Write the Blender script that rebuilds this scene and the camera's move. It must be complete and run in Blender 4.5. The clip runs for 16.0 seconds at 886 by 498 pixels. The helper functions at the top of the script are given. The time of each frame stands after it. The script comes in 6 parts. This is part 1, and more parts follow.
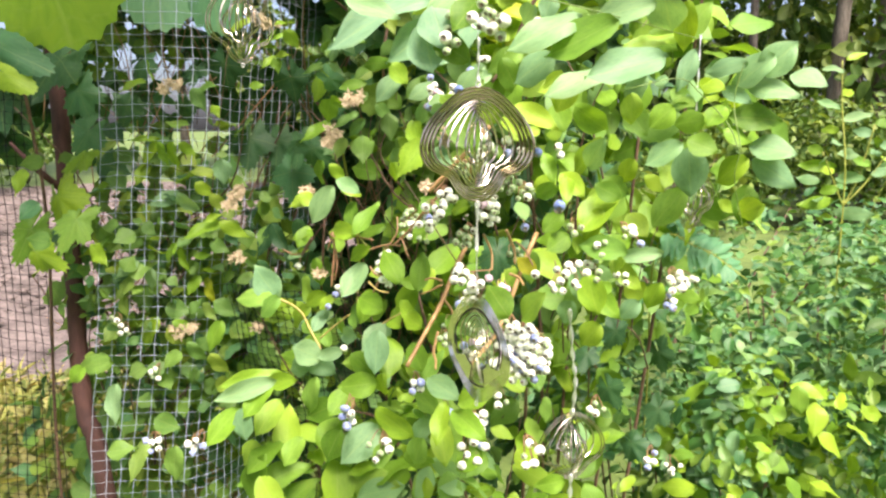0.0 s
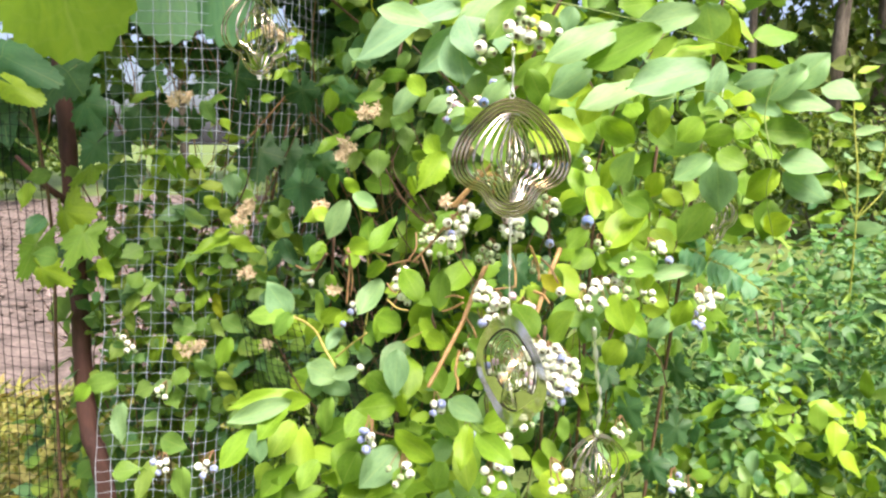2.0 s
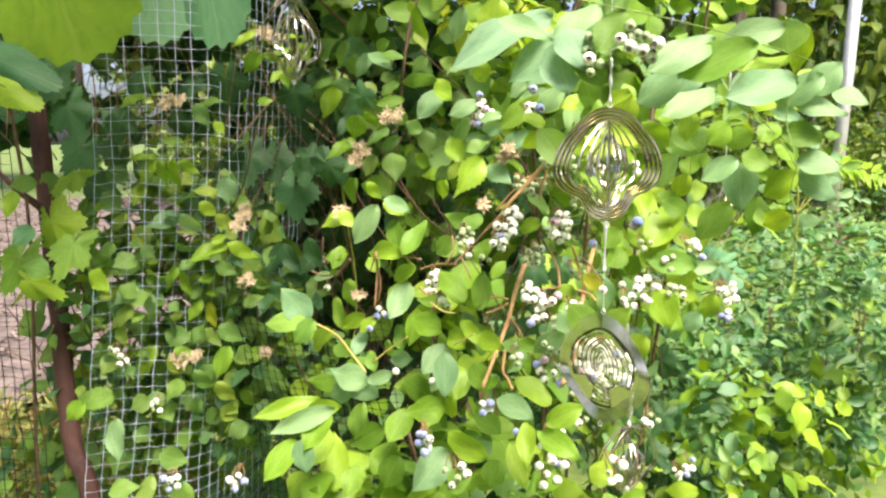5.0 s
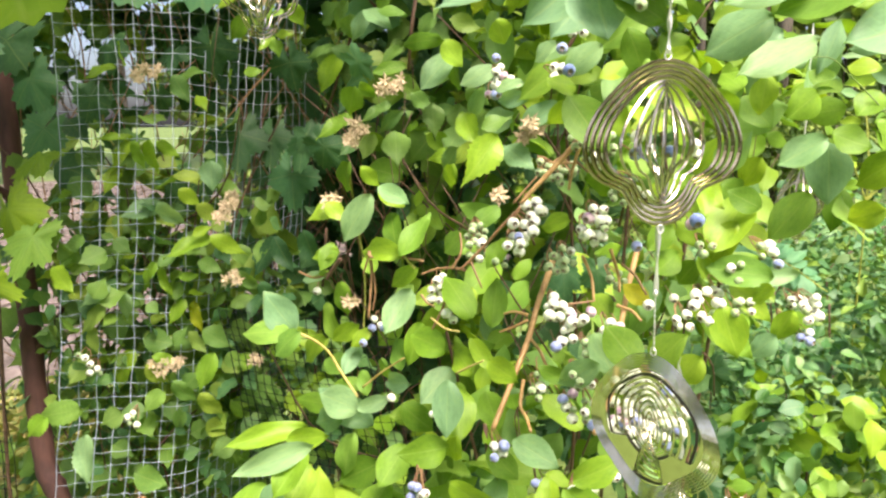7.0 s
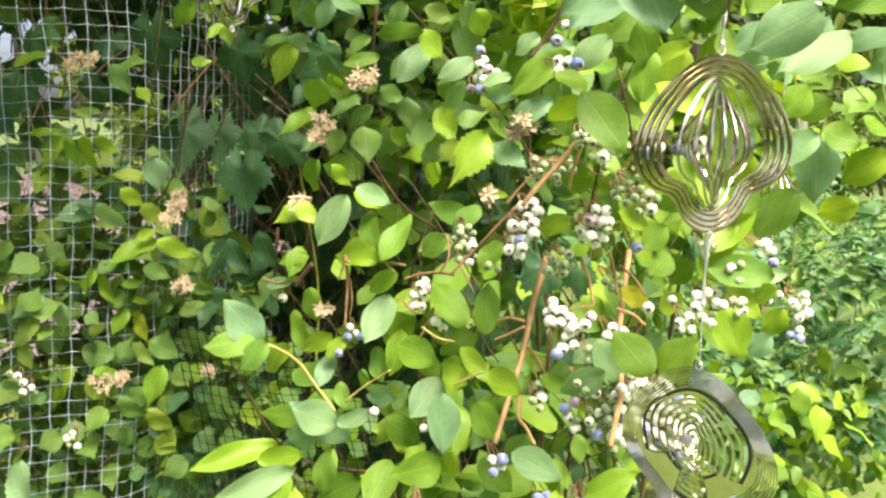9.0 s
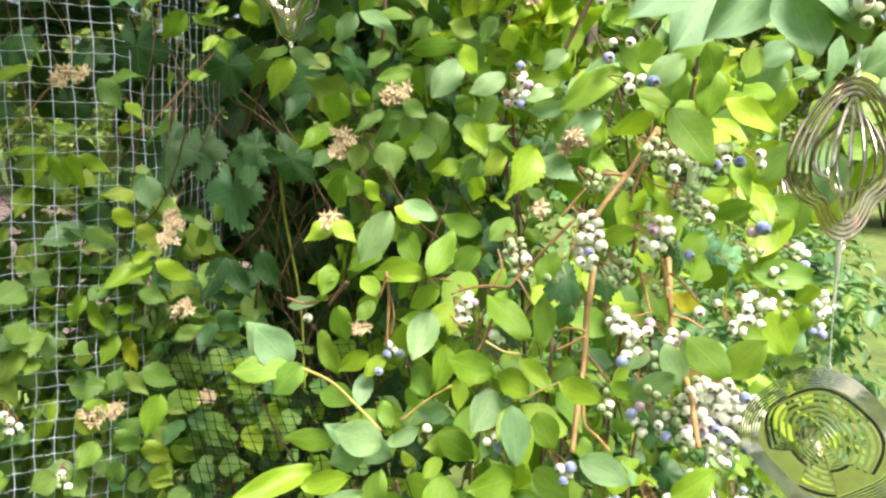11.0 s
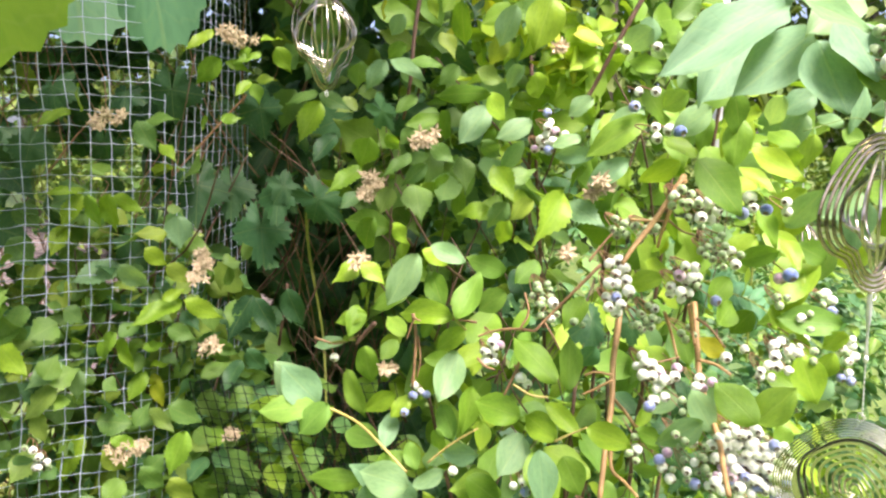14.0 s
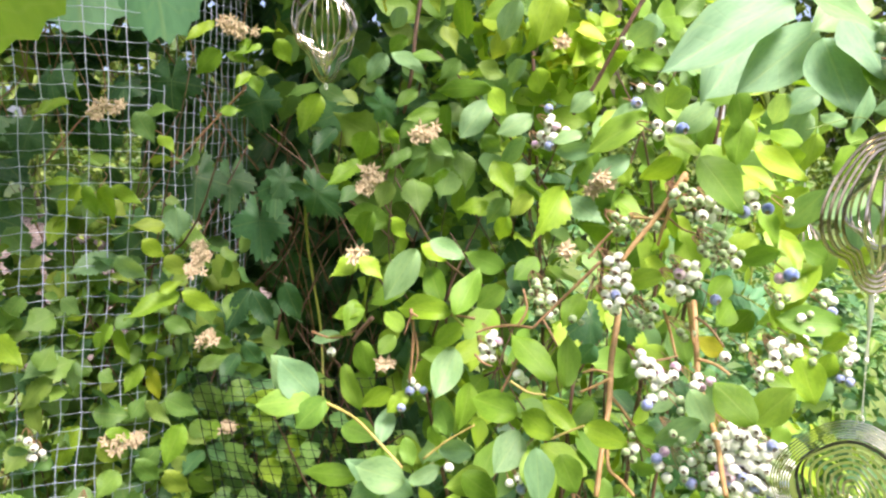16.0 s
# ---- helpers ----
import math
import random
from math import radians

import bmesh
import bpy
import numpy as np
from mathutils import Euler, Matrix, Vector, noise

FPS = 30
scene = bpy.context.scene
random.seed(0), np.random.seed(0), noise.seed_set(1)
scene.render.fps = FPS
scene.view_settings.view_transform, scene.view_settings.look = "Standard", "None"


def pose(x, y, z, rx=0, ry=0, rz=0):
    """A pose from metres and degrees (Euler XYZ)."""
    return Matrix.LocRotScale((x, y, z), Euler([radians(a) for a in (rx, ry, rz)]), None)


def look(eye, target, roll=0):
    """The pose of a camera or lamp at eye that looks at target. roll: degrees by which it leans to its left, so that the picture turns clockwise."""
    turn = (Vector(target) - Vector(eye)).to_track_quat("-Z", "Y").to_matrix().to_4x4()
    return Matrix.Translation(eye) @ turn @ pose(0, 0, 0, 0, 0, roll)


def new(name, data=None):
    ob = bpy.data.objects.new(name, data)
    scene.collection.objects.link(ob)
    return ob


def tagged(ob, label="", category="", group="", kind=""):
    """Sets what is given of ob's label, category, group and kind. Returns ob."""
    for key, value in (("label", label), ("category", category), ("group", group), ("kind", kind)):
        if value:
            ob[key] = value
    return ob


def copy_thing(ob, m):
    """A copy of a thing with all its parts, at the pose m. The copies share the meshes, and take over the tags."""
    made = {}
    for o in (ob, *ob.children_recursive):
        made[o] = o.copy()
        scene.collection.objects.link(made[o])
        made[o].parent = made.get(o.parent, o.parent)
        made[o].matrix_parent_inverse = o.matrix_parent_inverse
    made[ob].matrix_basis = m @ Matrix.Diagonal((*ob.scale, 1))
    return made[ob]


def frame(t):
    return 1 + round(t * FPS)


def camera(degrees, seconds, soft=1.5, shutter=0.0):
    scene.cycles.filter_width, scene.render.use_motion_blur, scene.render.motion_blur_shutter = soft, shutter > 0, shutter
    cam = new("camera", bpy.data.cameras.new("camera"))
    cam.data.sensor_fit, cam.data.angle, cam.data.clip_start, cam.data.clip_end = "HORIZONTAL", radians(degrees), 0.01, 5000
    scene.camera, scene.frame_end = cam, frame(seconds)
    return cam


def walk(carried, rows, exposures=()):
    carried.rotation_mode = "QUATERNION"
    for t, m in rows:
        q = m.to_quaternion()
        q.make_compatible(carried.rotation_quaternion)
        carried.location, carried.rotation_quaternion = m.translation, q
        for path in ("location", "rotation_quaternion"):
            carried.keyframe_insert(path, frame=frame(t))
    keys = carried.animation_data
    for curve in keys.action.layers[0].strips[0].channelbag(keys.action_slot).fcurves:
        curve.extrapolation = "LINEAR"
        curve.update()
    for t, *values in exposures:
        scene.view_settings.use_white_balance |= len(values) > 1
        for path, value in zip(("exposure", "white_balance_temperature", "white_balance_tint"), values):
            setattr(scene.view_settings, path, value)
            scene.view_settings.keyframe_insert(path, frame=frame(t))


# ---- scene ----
cam = camera(63.4, 16.0, 2.4)
METRES, EYE, TILT, LEAN, TURN = 0.55, 1.35, -9.5, 0.0, 0.0
ROWS = [
    (0.0, 0.0, 0.0, 0.0, 0.0, 0.0, -0.0),
    (0.5, -0.0107, 0.0108, -0.003, 0.22, -0.51, -0.12),
    (1.0, -0.0195, 0.0188, -0.0024, 0.58, -0.37, -0.08),
    (1.5, -0.0249, 0.0312, 0.0002, 0.13, -0.16, -0.18),
    (2.0, -0.0398, 0.0375, 0.006, -0.11, 1.05, -0.02),
    (2.5, -0.0654, 0.0459, 0.0092, -0.84, 0.7, 0.36),
    (3.0, -0.1093, 0.0506, 0.0095, -1.08, 0.78, 0.49),
    (3.5, -0.1588, 0.0547, 0.0162, -1.38, 1.13, 0.47),
    (4.0, -0.2083, 0.0365, 0.0192, -3.59, 1.35, 0.82),
    (4.5, -0.258, 0.0214, 0.0172, -6.73, 1.55, 1.6),
    (4.7, -0.27, 0.0213, 0.0169, -6.92, 1.24, 1.51),
    (6.8, -0.1999, 0.2716, 0.0473, -4.83, -0.22, 0.95),
    (7.0, -0.1897, 0.2846, 0.0473, -4.02, -0.5, 1.07),
    (7.5, -0.1758, 0.2995, 0.0496, -3.77, -0.45, 1.14),
    (8.0, -0.1884, 0.3044, 0.0541, -3.67, -0.32, 0.86),
    (8.2, -0.1941, 0.3110, 0.0560, -4.46, -0.62, 0.85),
    (10.3, -0.4538, 0.4114, 0.0838, -17.81, -1.51, 4.05),
    (10.5, -0.4672, 0.4086, 0.085, -18.08, -1.31, 4.03),
    (11.0, -0.4809, 0.4042, 0.0861, -17.88, -1.06, 3.71),
    (11.5, -0.4933, 0.3956, 0.0869, -17.15, -0.34, 3.5),
    (12.0, -0.4987, 0.3891, 0.0856, -16.02, -0.51, 3.14),
    (12.5, -0.4959, 0.3874, 0.083, -16.53, -0.35, 3.37),
    (13.0, -0.4928, 0.3895, 0.0885, -16.76, 0.52, 3.43),
    (13.5, -0.4941, 0.3894, 0.0964, -17.14, 1.2, 3.51),
    (14.0, -0.5016, 0.394, 0.0994, -16.62, 1.77, 3.22),
    (14.5, -0.5038, 0.3982, 0.1022, -16.54, 1.83, 2.83),
    (15.0, -0.5061, 0.3973, 0.1008, -16.26, 1.86, 2.43),
    (15.5, -0.5026, 0.3974, 0.0991, -16.02, 1.61, 2.67),
    (16.0, -0.498, 0.4, 0.0996, -16.65, 1.39, 2.51),
]
walk(cam, [(t, pose(0, 0, EYE, TILT, LEAN, TURN) @ pose(METRES * x, METRES * y, METRES * z, 90 + pitch, roll, yaw)) for t, x, y, z, yaw, pitch, roll in ROWS],
     [(0.0, 1.17, 6650, 18), (7.5, 1.13, 6900, 15), (11.0, 1.16, 6800, 15), (14.5, 1.25, 6450, 22), (16.0, 1.25, 6450, 22)])


# ---- world, sun ----
world = bpy.data.worlds.new("sky")
scene.world = world
world.use_nodes = True
SUN_UP, SUN_ROUND = 60.0, 154.0
wn = world.node_tree.nodes
sky = wn.new("ShaderNodeTexSky")
sky.sky_type, sky.sun_disc = "NISHITA", False
sky.sun_elevation, sky.sun_rotation = radians(SUN_UP), radians(SUN_ROUND)
sky.air_density, sky.dust_density = 0.7, 5.0
wn["Background"].inputs["Strength"].default_value = 0.17
world.node_tree.links.new(sky.outputs[0], wn["Background"].inputs["Color"])
sun = new("sun", bpy.data.lights.new("sun", "SUN"))
sun.data.energy, sun.data.angle, sun.data.color = 4.6, radians(26), (1.0, 0.95, 0.84)
SX, SY = math.sin(radians(SUN_ROUND)) * math.cos(radians(SUN_UP)), math.cos(radians(SUN_ROUND)) * math.cos(radians(SUN_UP))
sun.matrix_world = look((SX * 30, SY * 30, math.sin(radians(SUN_UP)) * 30), (0, 0, 0))


# ---- materials ----
def nodes_of(name):
    m = bpy.data.materials.new(name)
    m.use_nodes = True
    return m, m.node_tree.nodes, m.node_tree.links, m.node_tree.nodes["Principled BSDF"]


def ramp_node(nt, stops):
    r = nt.new("ShaderNodeValToRGB")
    els = r.color_ramp.elements
    while len(els) < len(stops):
        els.new(0.5)
    for e, (at, c) in zip(els, stops):
        e.position, e.color = at, (*c, 1)
    return r


def math_node(nt, lk, op, a, b=None):
    n = nt.new("ShaderNodeMath")
    n.operation = op
    for i, v in enumerate((a, b)):
        if v is None:
            continue
        if isinstance(v, (int, float)):
            n.inputs[i].default_value = v
        else:
            lk.new(v, n.inputs[i])
    return n.outputs[0]


def leaf_material(name, colours, joined, gloss=0.55, veins=8.0, through_light=0.33):
    """A thin leaf: waxy upper face, light coming through, midrib and side veins; colours vary from leaf to leaf."""
    m, nt, lk, bsdf = nodes_of(name)
    if joined:
        rnd = nt.new("ShaderNodeNewGeometry").outputs["Random Per Island"]
    else:
        rnd = nt.new("ShaderNodeObjectInfo").outputs["Random"]
    k = len(colours)
    r = ramp_node(nt, [((i + 0.5) / k, c) for i, c in enumerate(colours)])
    lk.new(rnd, r.inputs[0])
    uv = nt.new("ShaderNodeUVMap")
    uv.uv_map = "leaf"
    sep = nt.new("ShaderNodeSeparateXYZ")
    lk.new(uv.outputs[0], sep.inputs[0])
    au = math_node(nt, lk, "ABSOLUTE", sep.outputs[0])
    rib = math_node(nt, lk, "SUBTRACT", 1.0, math_node(nt, lk, "MULTIPLY", au, 14.0))
    rib = math_node(nt, lk, "MAXIMUM", rib, 0.0)
    ph = math_node(nt, lk, "SUBTRACT", math_node(nt, lk, "MULTIPLY", sep.outputs[1], veins), math_node(nt, lk, "MULTIPLY", au, 1.6))
    wave = math_node(nt, lk, "SINE", math_node(nt, lk, "MULTIPLY", ph, 6.283))
    side = math_node(nt, lk, "MAXIMUM", math_node(nt, lk, "MULTIPLY", math_node(nt, lk, "SUBTRACT", wave, 0.82), 3.0), 0.0)
    vein = math_node(nt, lk, "MAXIMUM", rib, math_node(nt, lk, "MULTIPLY", side, 0.55))
    tc = nt.new("ShaderNodeTexCoord")
    blotch = nt.new("ShaderNodeTexNoise")
    blotch.inputs["Scale"].default_value, blotch.inputs["Detail"].default_value = 2.2, 3.0
    lk.new(uv.outputs[0] if not joined else tc.outputs["Object"], blotch.inputs["Vector"])
    if joined:
        blotch.inputs["Scale"].default_value = 30.0
    mixb = nt.new("ShaderNodeMix")
    mixb.data_type, mixb.blend_type = "RGBA", "MULTIPLY"
    mixb.inputs[0].default_value = 0.7
    spread = ramp_node(nt, [(0.3, (0.6, 0.68, 0.62)), (0.52, (1.0, 1.0, 1.0)), (0.72, (1.3, 1.14, 0.9))])
    fine = nt.new("ShaderNodeTexNoise")
    fine.inputs["Scale"].default_value, fine.inputs["Detail"].default_value = 9.0, 4.0
    lk.new(uv.outputs[0], fine.inputs["Vector"])
    mottle = math_node(nt, lk, "ADD", math_node(nt, lk, "MULTIPLY", blotch.outputs[0], 0.65), math_node(nt, lk, "MULTIPLY", fine.outputs[0], 0.35))
    lk.new(mottle, spread.inputs[0])
    lk.new(r.outputs[0], mixb.inputs[6])
    lk.new(spread.outputs[0], mixb.inputs[7])
    mixv = nt.new("ShaderNodeMix")
    mixv.data_type, mixv.blend_type = "RGBA", "MIX"
    lk.new(math_node(nt, lk, "MULTIPLY", vein, 0.17), mixv.inputs[0])
    lk.new(mixb.outputs[2], mixv.inputs[6])
    mixv.inputs[7].default_value = (0.42, 0.5, 0.16, 1)
    lk.new(mixv.outputs[2], bsdf.inputs["Base Color"])
    bsdf.inputs["Roughness"].default_value = gloss
    bsdf.inputs["Specular IOR Level"].default_value = 0.3
    bump = nt.new("ShaderNodeBump")
    bump.inputs["Strength"].default_value, bump.inputs["Distance"].default_value = 0.22, 0.0008
    bump.invert = True
    lk.new(math_node(nt, lk, "ADD", vein, math_node(nt, lk, "MULTIPLY", mottle, 1.6)), bump.inputs["Height"])
    lk.new(bump.outputs[0], bsdf.inputs["Normal"])
    tr = nt.new("ShaderNodeBsdfTranslucent")
    warm = nt.new("ShaderNodeMix")
    warm.data_type, warm.blend_type = "RGBA", "MULTIPLY"
    warm.inputs[0].default_value = 1.0
    lk.new(mixv.outputs[2], warm.inputs[6])
    warm.inputs[7].default_value = (1.55, 1.42, 0.55, 1)
    lk.new(warm.outputs[2], tr.inputs["Color"])
    ms = nt.new("ShaderNodeMixShader")
    ms.inputs[0].default_value = through_light
    lk.new(bsdf.outputs[0], ms.inputs[1])
    lk.new(tr.outputs[0], ms.inputs[2])
    lk.new(ms.outputs[0], nt["Material Output"].inputs["Surface"])
    return m


def plain(name, dark, light, rough=0.7, metal=0.0, scale=60.0, bump=0.4, dist=0.001, stretch=(1, 1, 1)):
    """A surface whose colour wanders between two tones at two sizes of grain, with a fine relief."""
    m, nt, lk, bsdf = nodes_of(name)
    tc = nt.new("ShaderNodeTexCoord")
    mp = nt.new("ShaderNodeMapping")
    mp.inputs["Scale"].default_value = stretch
    lk.new(tc.outputs["Object"], mp.inputs[0])
    n1, n2 = nt.new("ShaderNodeTexNoise"), nt.new("ShaderNodeTexNoise")
    n1.inputs["Scale"].default_value, n2.inputs["Scale"].default_value = scale, scale * 6
    n1.inputs["Detail"].default_value = n2.inputs["Detail"].default_value = 5
    for n in (n1, n2):
        lk.new(mp.outputs[0], n.inputs["Vector"])
    both = math_node(nt, lk, "ADD", math_node(nt, lk, "MULTIPLY", n1.outputs[0], 0.6), math_node(nt, lk, "MULTIPLY", n2.outputs[0], 0.4))
    r = ramp_node(nt, [(0.35, dark), (0.65, light)])
    lk.new(both, r.inputs[0])
    lk.new(r.outputs[0], bsdf.inputs["Base Color"])
    bsdf.inputs["Roughness"].default_value, bsdf.inputs["Metallic"].default_value = rough, metal
    if bump:
        b = nt.new("ShaderNodeBump")
        b.inputs["Strength"].default_value, b.inputs["Distance"].default_value = bump, dist
        lk.new(both, b.inputs["Height"])
        lk.new(b.outputs[0], bsdf.inputs["Normal"])
    return m


G_MID = [(0.10, 0.21, 0.018), (0.17, 0.32, 0.024), (0.135, 0.28, 0.045), (0.27, 0.41, 0.03), (0.20, 0.36, 0.06)]
# Paler, bluer greens paint the sky's sheen onto leaves.
G_PALE = [(0.19, 0.35, 0.15), (0.24, 0.39, 0.18), (0.17, 0.32, 0.16)]
G_FRESH = [(0.21, 0.36, 0.025), (0.26, 0.40, 0.03), (0.18, 0.34, 0.03)]
G_YELLOW = [(0.36, 0.42, 0.025), (0.42, 0.43, 0.03)]
G_TEAL = [(0.07, 0.19, 0.08), (0.09, 0.22, 0.09), (0.06, 0.17, 0.07)]
# Very dark greens put deep shade into the colour of inner leaves.
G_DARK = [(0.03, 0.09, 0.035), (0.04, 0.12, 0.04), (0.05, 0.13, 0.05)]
G_BRAM = [(0.12, 0.24, 0.05), (0.16, 0.29, 0.05), (0.10, 0.21, 0.07), (0.24, 0.34, 0.045)]
MID, PALE, FRESH, YELLOW, TEAL, DARK = "mid", "pale", "fresh", "yellow", "teal", "dark"
# Besides each leaf's own green, tints carry its lightness by tilt.
LEAFMAT = {
    MID: leaf_material("blueberry_leaf", G_MID, False),
    PALE: leaf_material("blueberry_leaf_sky_sheen", G_PALE, False, 0.5),
    FRESH: leaf_material("blueberry_leaf_young", G_FRESH, False, 0.44),
    YELLOW: leaf_material("leaf_yellowing", G_YELLOW, False, 0.45),
    TEAL: leaf_material("leaf_blue_green", G_TEAL, False, 0.5, 6.0),
    # Bluish sky sheen on the near spray, put into the leaf colour.
    "sheened": leaf_material("blueberry_leaf_strong_sheen", [(0.19, 0.35, 0.2), (0.22, 0.38, 0.23)], False, 0.6),
    "frond": leaf_material("mimosa_leaflet", [(0.10, 0.27, 0.14), (0.14, 0.32, 0.17)], False, 0.5, 6.0),
    # Shade inside the foliage is coloured into these leaves.
    DARK: leaf_material("leaf_shade_tint", G_DARK, False, 0.5, 6.0, 0.3),
}
BRAM = leaf_material("bramble_leaf", G_BRAM, False, 0.5, 9.0)
BUSH_MASS = leaf_material("blueberry_leaf_mass", G_MID + G_PALE[:1] + G_FRESH[:1], True)
BRAM_MASS = leaf_material("bramble_leaf_mass", G_BRAM + G_BRAM[:2] + G_TEAL[:2] + G_DARK[2:], True, 0.5, 9.0)
DARK_MASS = leaf_material("vine_shade_leaf_mass", G_DARK + G_TEAL[:1], True, 0.5, 6.0, 0.3)
LOW_MASS = leaf_material("shrub_leaf_mass", [(0.035, 0.12, 0.04), (0.06, 0.17, 0.035), (0.065, 0.17, 0.075), (0.10, 0.22, 0.04), (0.12, 0.24, 0.12), (0.16, 0.27, 0.04)], True, 0.46, 7.0, 0.2)
WEED_MASS = leaf_material("weed_leaf_mass", G_FRESH + G_MID, True, 0.45)
DRYWEED = leaf_material("dry_weed_mass", [(0.17, 0.22, 0.05), (0.26, 0.28, 0.07), (0.36, 0.33, 0.12), (0.12, 0.18, 0.045), (0.3, 0.26, 0.11)], True, 0.6)
# Bright yellow-greens put sunlight into the colour of leaves farther back.
SUN_TINT = leaf_material("sunlit_tint_leaf_mass", G_FRESH + G_YELLOW[:1], True, 0.5)
WOOD_MASS = leaf_material("tree_leaf_mass", [(0.045, 0.1, 0.02), (0.07, 0.14, 0.025), (0.11, 0.19, 0.035), (0.19, 0.26, 0.06)], True, 0.5, 6.0)
BARK = plain("young_cane_bark", (0.28, 0.155, 0.055), (0.52, 0.33, 0.14), 0.55, 0, 120, 0.4, 0.0006)
TWIG = plain("reddish_twig", (0.17, 0.09, 0.045), (0.36, 0.21, 0.1), 0.6, 0, 140, 0.4, 0.0005)
BROWN = plain("brown_cane", (0.06, 0.032, 0.02), (0.16, 0.088, 0.055), 0.7, 0, 90, 0.5, 0.001)
LEAFSTALK = plain("leaf_stalk", (0.09, 0.17, 0.025), (0.18, 0.26, 0.05), 0.5, 0, 90, 0.3, 0.0005)
STRAW = plain("straw_coloured_stem", (0.32, 0.26, 0.06), (0.52, 0.42, 0.14), 0.5, 0, 90, 0.3, 0.0005)
GREENSTEM = plain("green_stem", (0.20, 0.24, 0.03), (0.34, 0.36, 0.07), 0.5, 0, 90, 0.3, 0.0005)
DRYM = plain("dry_sepals", (0.36, 0.27, 0.16), (0.66, 0.54, 0.37), 0.85, 0, 200, 0.4, 0.0005)
STAKE = plain("weathered_stake", (0.035, 0.014, 0.012), (0.095, 0.038, 0.03), 0.8, 0, 26, 0.8, 0.004, (1, 1, 0.25))
TRUNK = plain("tree_bark", (0.05, 0.04, 0.032), (0.2, 0.17, 0.14), 0.9, 0, 7, 0.9, 0.03, (1, 1, 0.25))
STEEL = plain("polished_steel", (0.42, 0.37, 0.32), (0.64, 0.59, 0.52), 0.22, 1.0, 40, 0.0)
# Brown tint paints in the dark surroundings that the rims would mirror.
RIM_REFLECT = plain("brown_reflection_steel", (0.33, 0.27, 0.19), (0.52, 0.46, 0.34), 0.16, 1.0, 40, 0.0)
DARKLINE = plain("dark_outline", (0.015, 0.014, 0.01), (0.04, 0.036, 0.025), 0.6, 0.0, 40, 0.0)
# Olive tint paints mirrored greenery onto the plates of the tree spinner.
OLIVE_REFLECT = plain("olive_reflection_steel", (0.6, 0.57, 0.42), (0.8, 0.77, 0.62), 0.16, 1.0, 40, 0.0)
CHAIN = plain("bright_twisted_wire", (0.84, 0.84, 0.84), (0.95, 0.94, 0.94), 0.5, 1.0, 60, 0.0)
NETLIGHT = plain("grey_net_plastic", (0.34, 0.4, 0.52), (0.54, 0.61, 0.74), 0.4, 0, 60, 0.0)
NETDARK = plain("black_net_plastic", (0.006, 0.006, 0.007), (0.014, 0.014, 0.016), 0.8, 0, 60, 0.0)
NETDARK.node_tree.nodes["Principled BSDF"].inputs["Specular IOR Level"].default_value = 0.1
POLEM = plain("galvanised_pole", (0.5, 0.51, 0.52), (0.68, 0.69, 0.7), 0.4, 0.6, 12, 0.1, 0.001)
GRASS = plain("lawn", (0.045, 0.08, 0.015), (0.13, 0.19, 0.04), 0.9, 0, 3.0, 0.9, 0.03)
MULCH = plain("wood_chip_mulch", (0.035, 0.026, 0.023), (0.2, 0.16, 0.15), 0.95, 0, 5.0, 0.9, 0.02)
CHIP = plain("wood_chip", (0.05, 0.036, 0.03), (0.27, 0.22, 0.205), 0.9, 0, 9.0, 0.3, 0.002)


def berry_material(name, a, b, bloom):
    m, nt, lk, bsdf = nodes_of(name)
    tc = nt.new("ShaderNodeTexCoord")
    n = nt.new("ShaderNodeTexNoise")
    n.inputs["Scale"].default_value, n.inputs["Detail"].default_value = 1.0, 4
    lk.new(tc.outputs["Object"], n.inputs["Vector"])
    r = ramp_node(nt, [(0.35, a), (0.65, b)])
    lk.new(n.outputs[0], r.inputs[0])
    lk.new(r.outputs[0], bsdf.inputs["Base Color"])
    bsdf.inputs["Roughness"].default_value = 0.5
    bsdf.inputs["Sheen Weight"].default_value = bloom
    bsdf.inputs["Subsurface Weight"].default_value = 0.0
    return m


BERRY = {
    "W": berry_material("unripe_white_berry", (0.6, 0.66, 0.48), (0.9, 0.9, 0.84), 0.4),
    "G": berry_material("green_berry", (0.20, 0.31, 0.13), (0.38, 0.48, 0.26), 0.25),
    "P": berry_material("blushing_berry", (0.42, 0.22, 0.40), (0.66, 0.52, 0.56), 0.4),
    "U": berry_material("blue_berry", (0.14, 0.18, 0.40), (0.30, 0.36, 0.62), 0.5),
    "D": berry_material("ripe_blue_berry", (0.06, 0.10, 0.30), (0.16, 0.24, 0.50), 0.4),
}
CALYX = plain("berry_crown", (0.09, 0.075, 0.06), (0.26, 0.21, 0.14), 0.8, 0, 300, 0.0)


# ---- mesh helpers ----
def mesh_from(name, verts, faces, material, uvs=None, smooth=True):
    me = bpy.data.meshes.new(name)
    me.from_pydata([tuple(v) for v in verts], [], [tuple(f) for f in faces])
    if uvs is not None:
        layer = me.uv_layers.new(name="leaf")
        idx = np.empty(len(me.loops), dtype=np.int32)
        me.loops.foreach_get("vertex_index", idx)
        layer.data.foreach_set("uv", np.asarray(uvs, dtype=np.float32)[idx].ravel())
    if material:
        me.materials.append(material)
    if smooth:
        me.polygons.foreach_set("use_smooth", [True] * len(me.polygons))
    me.update()
    return me


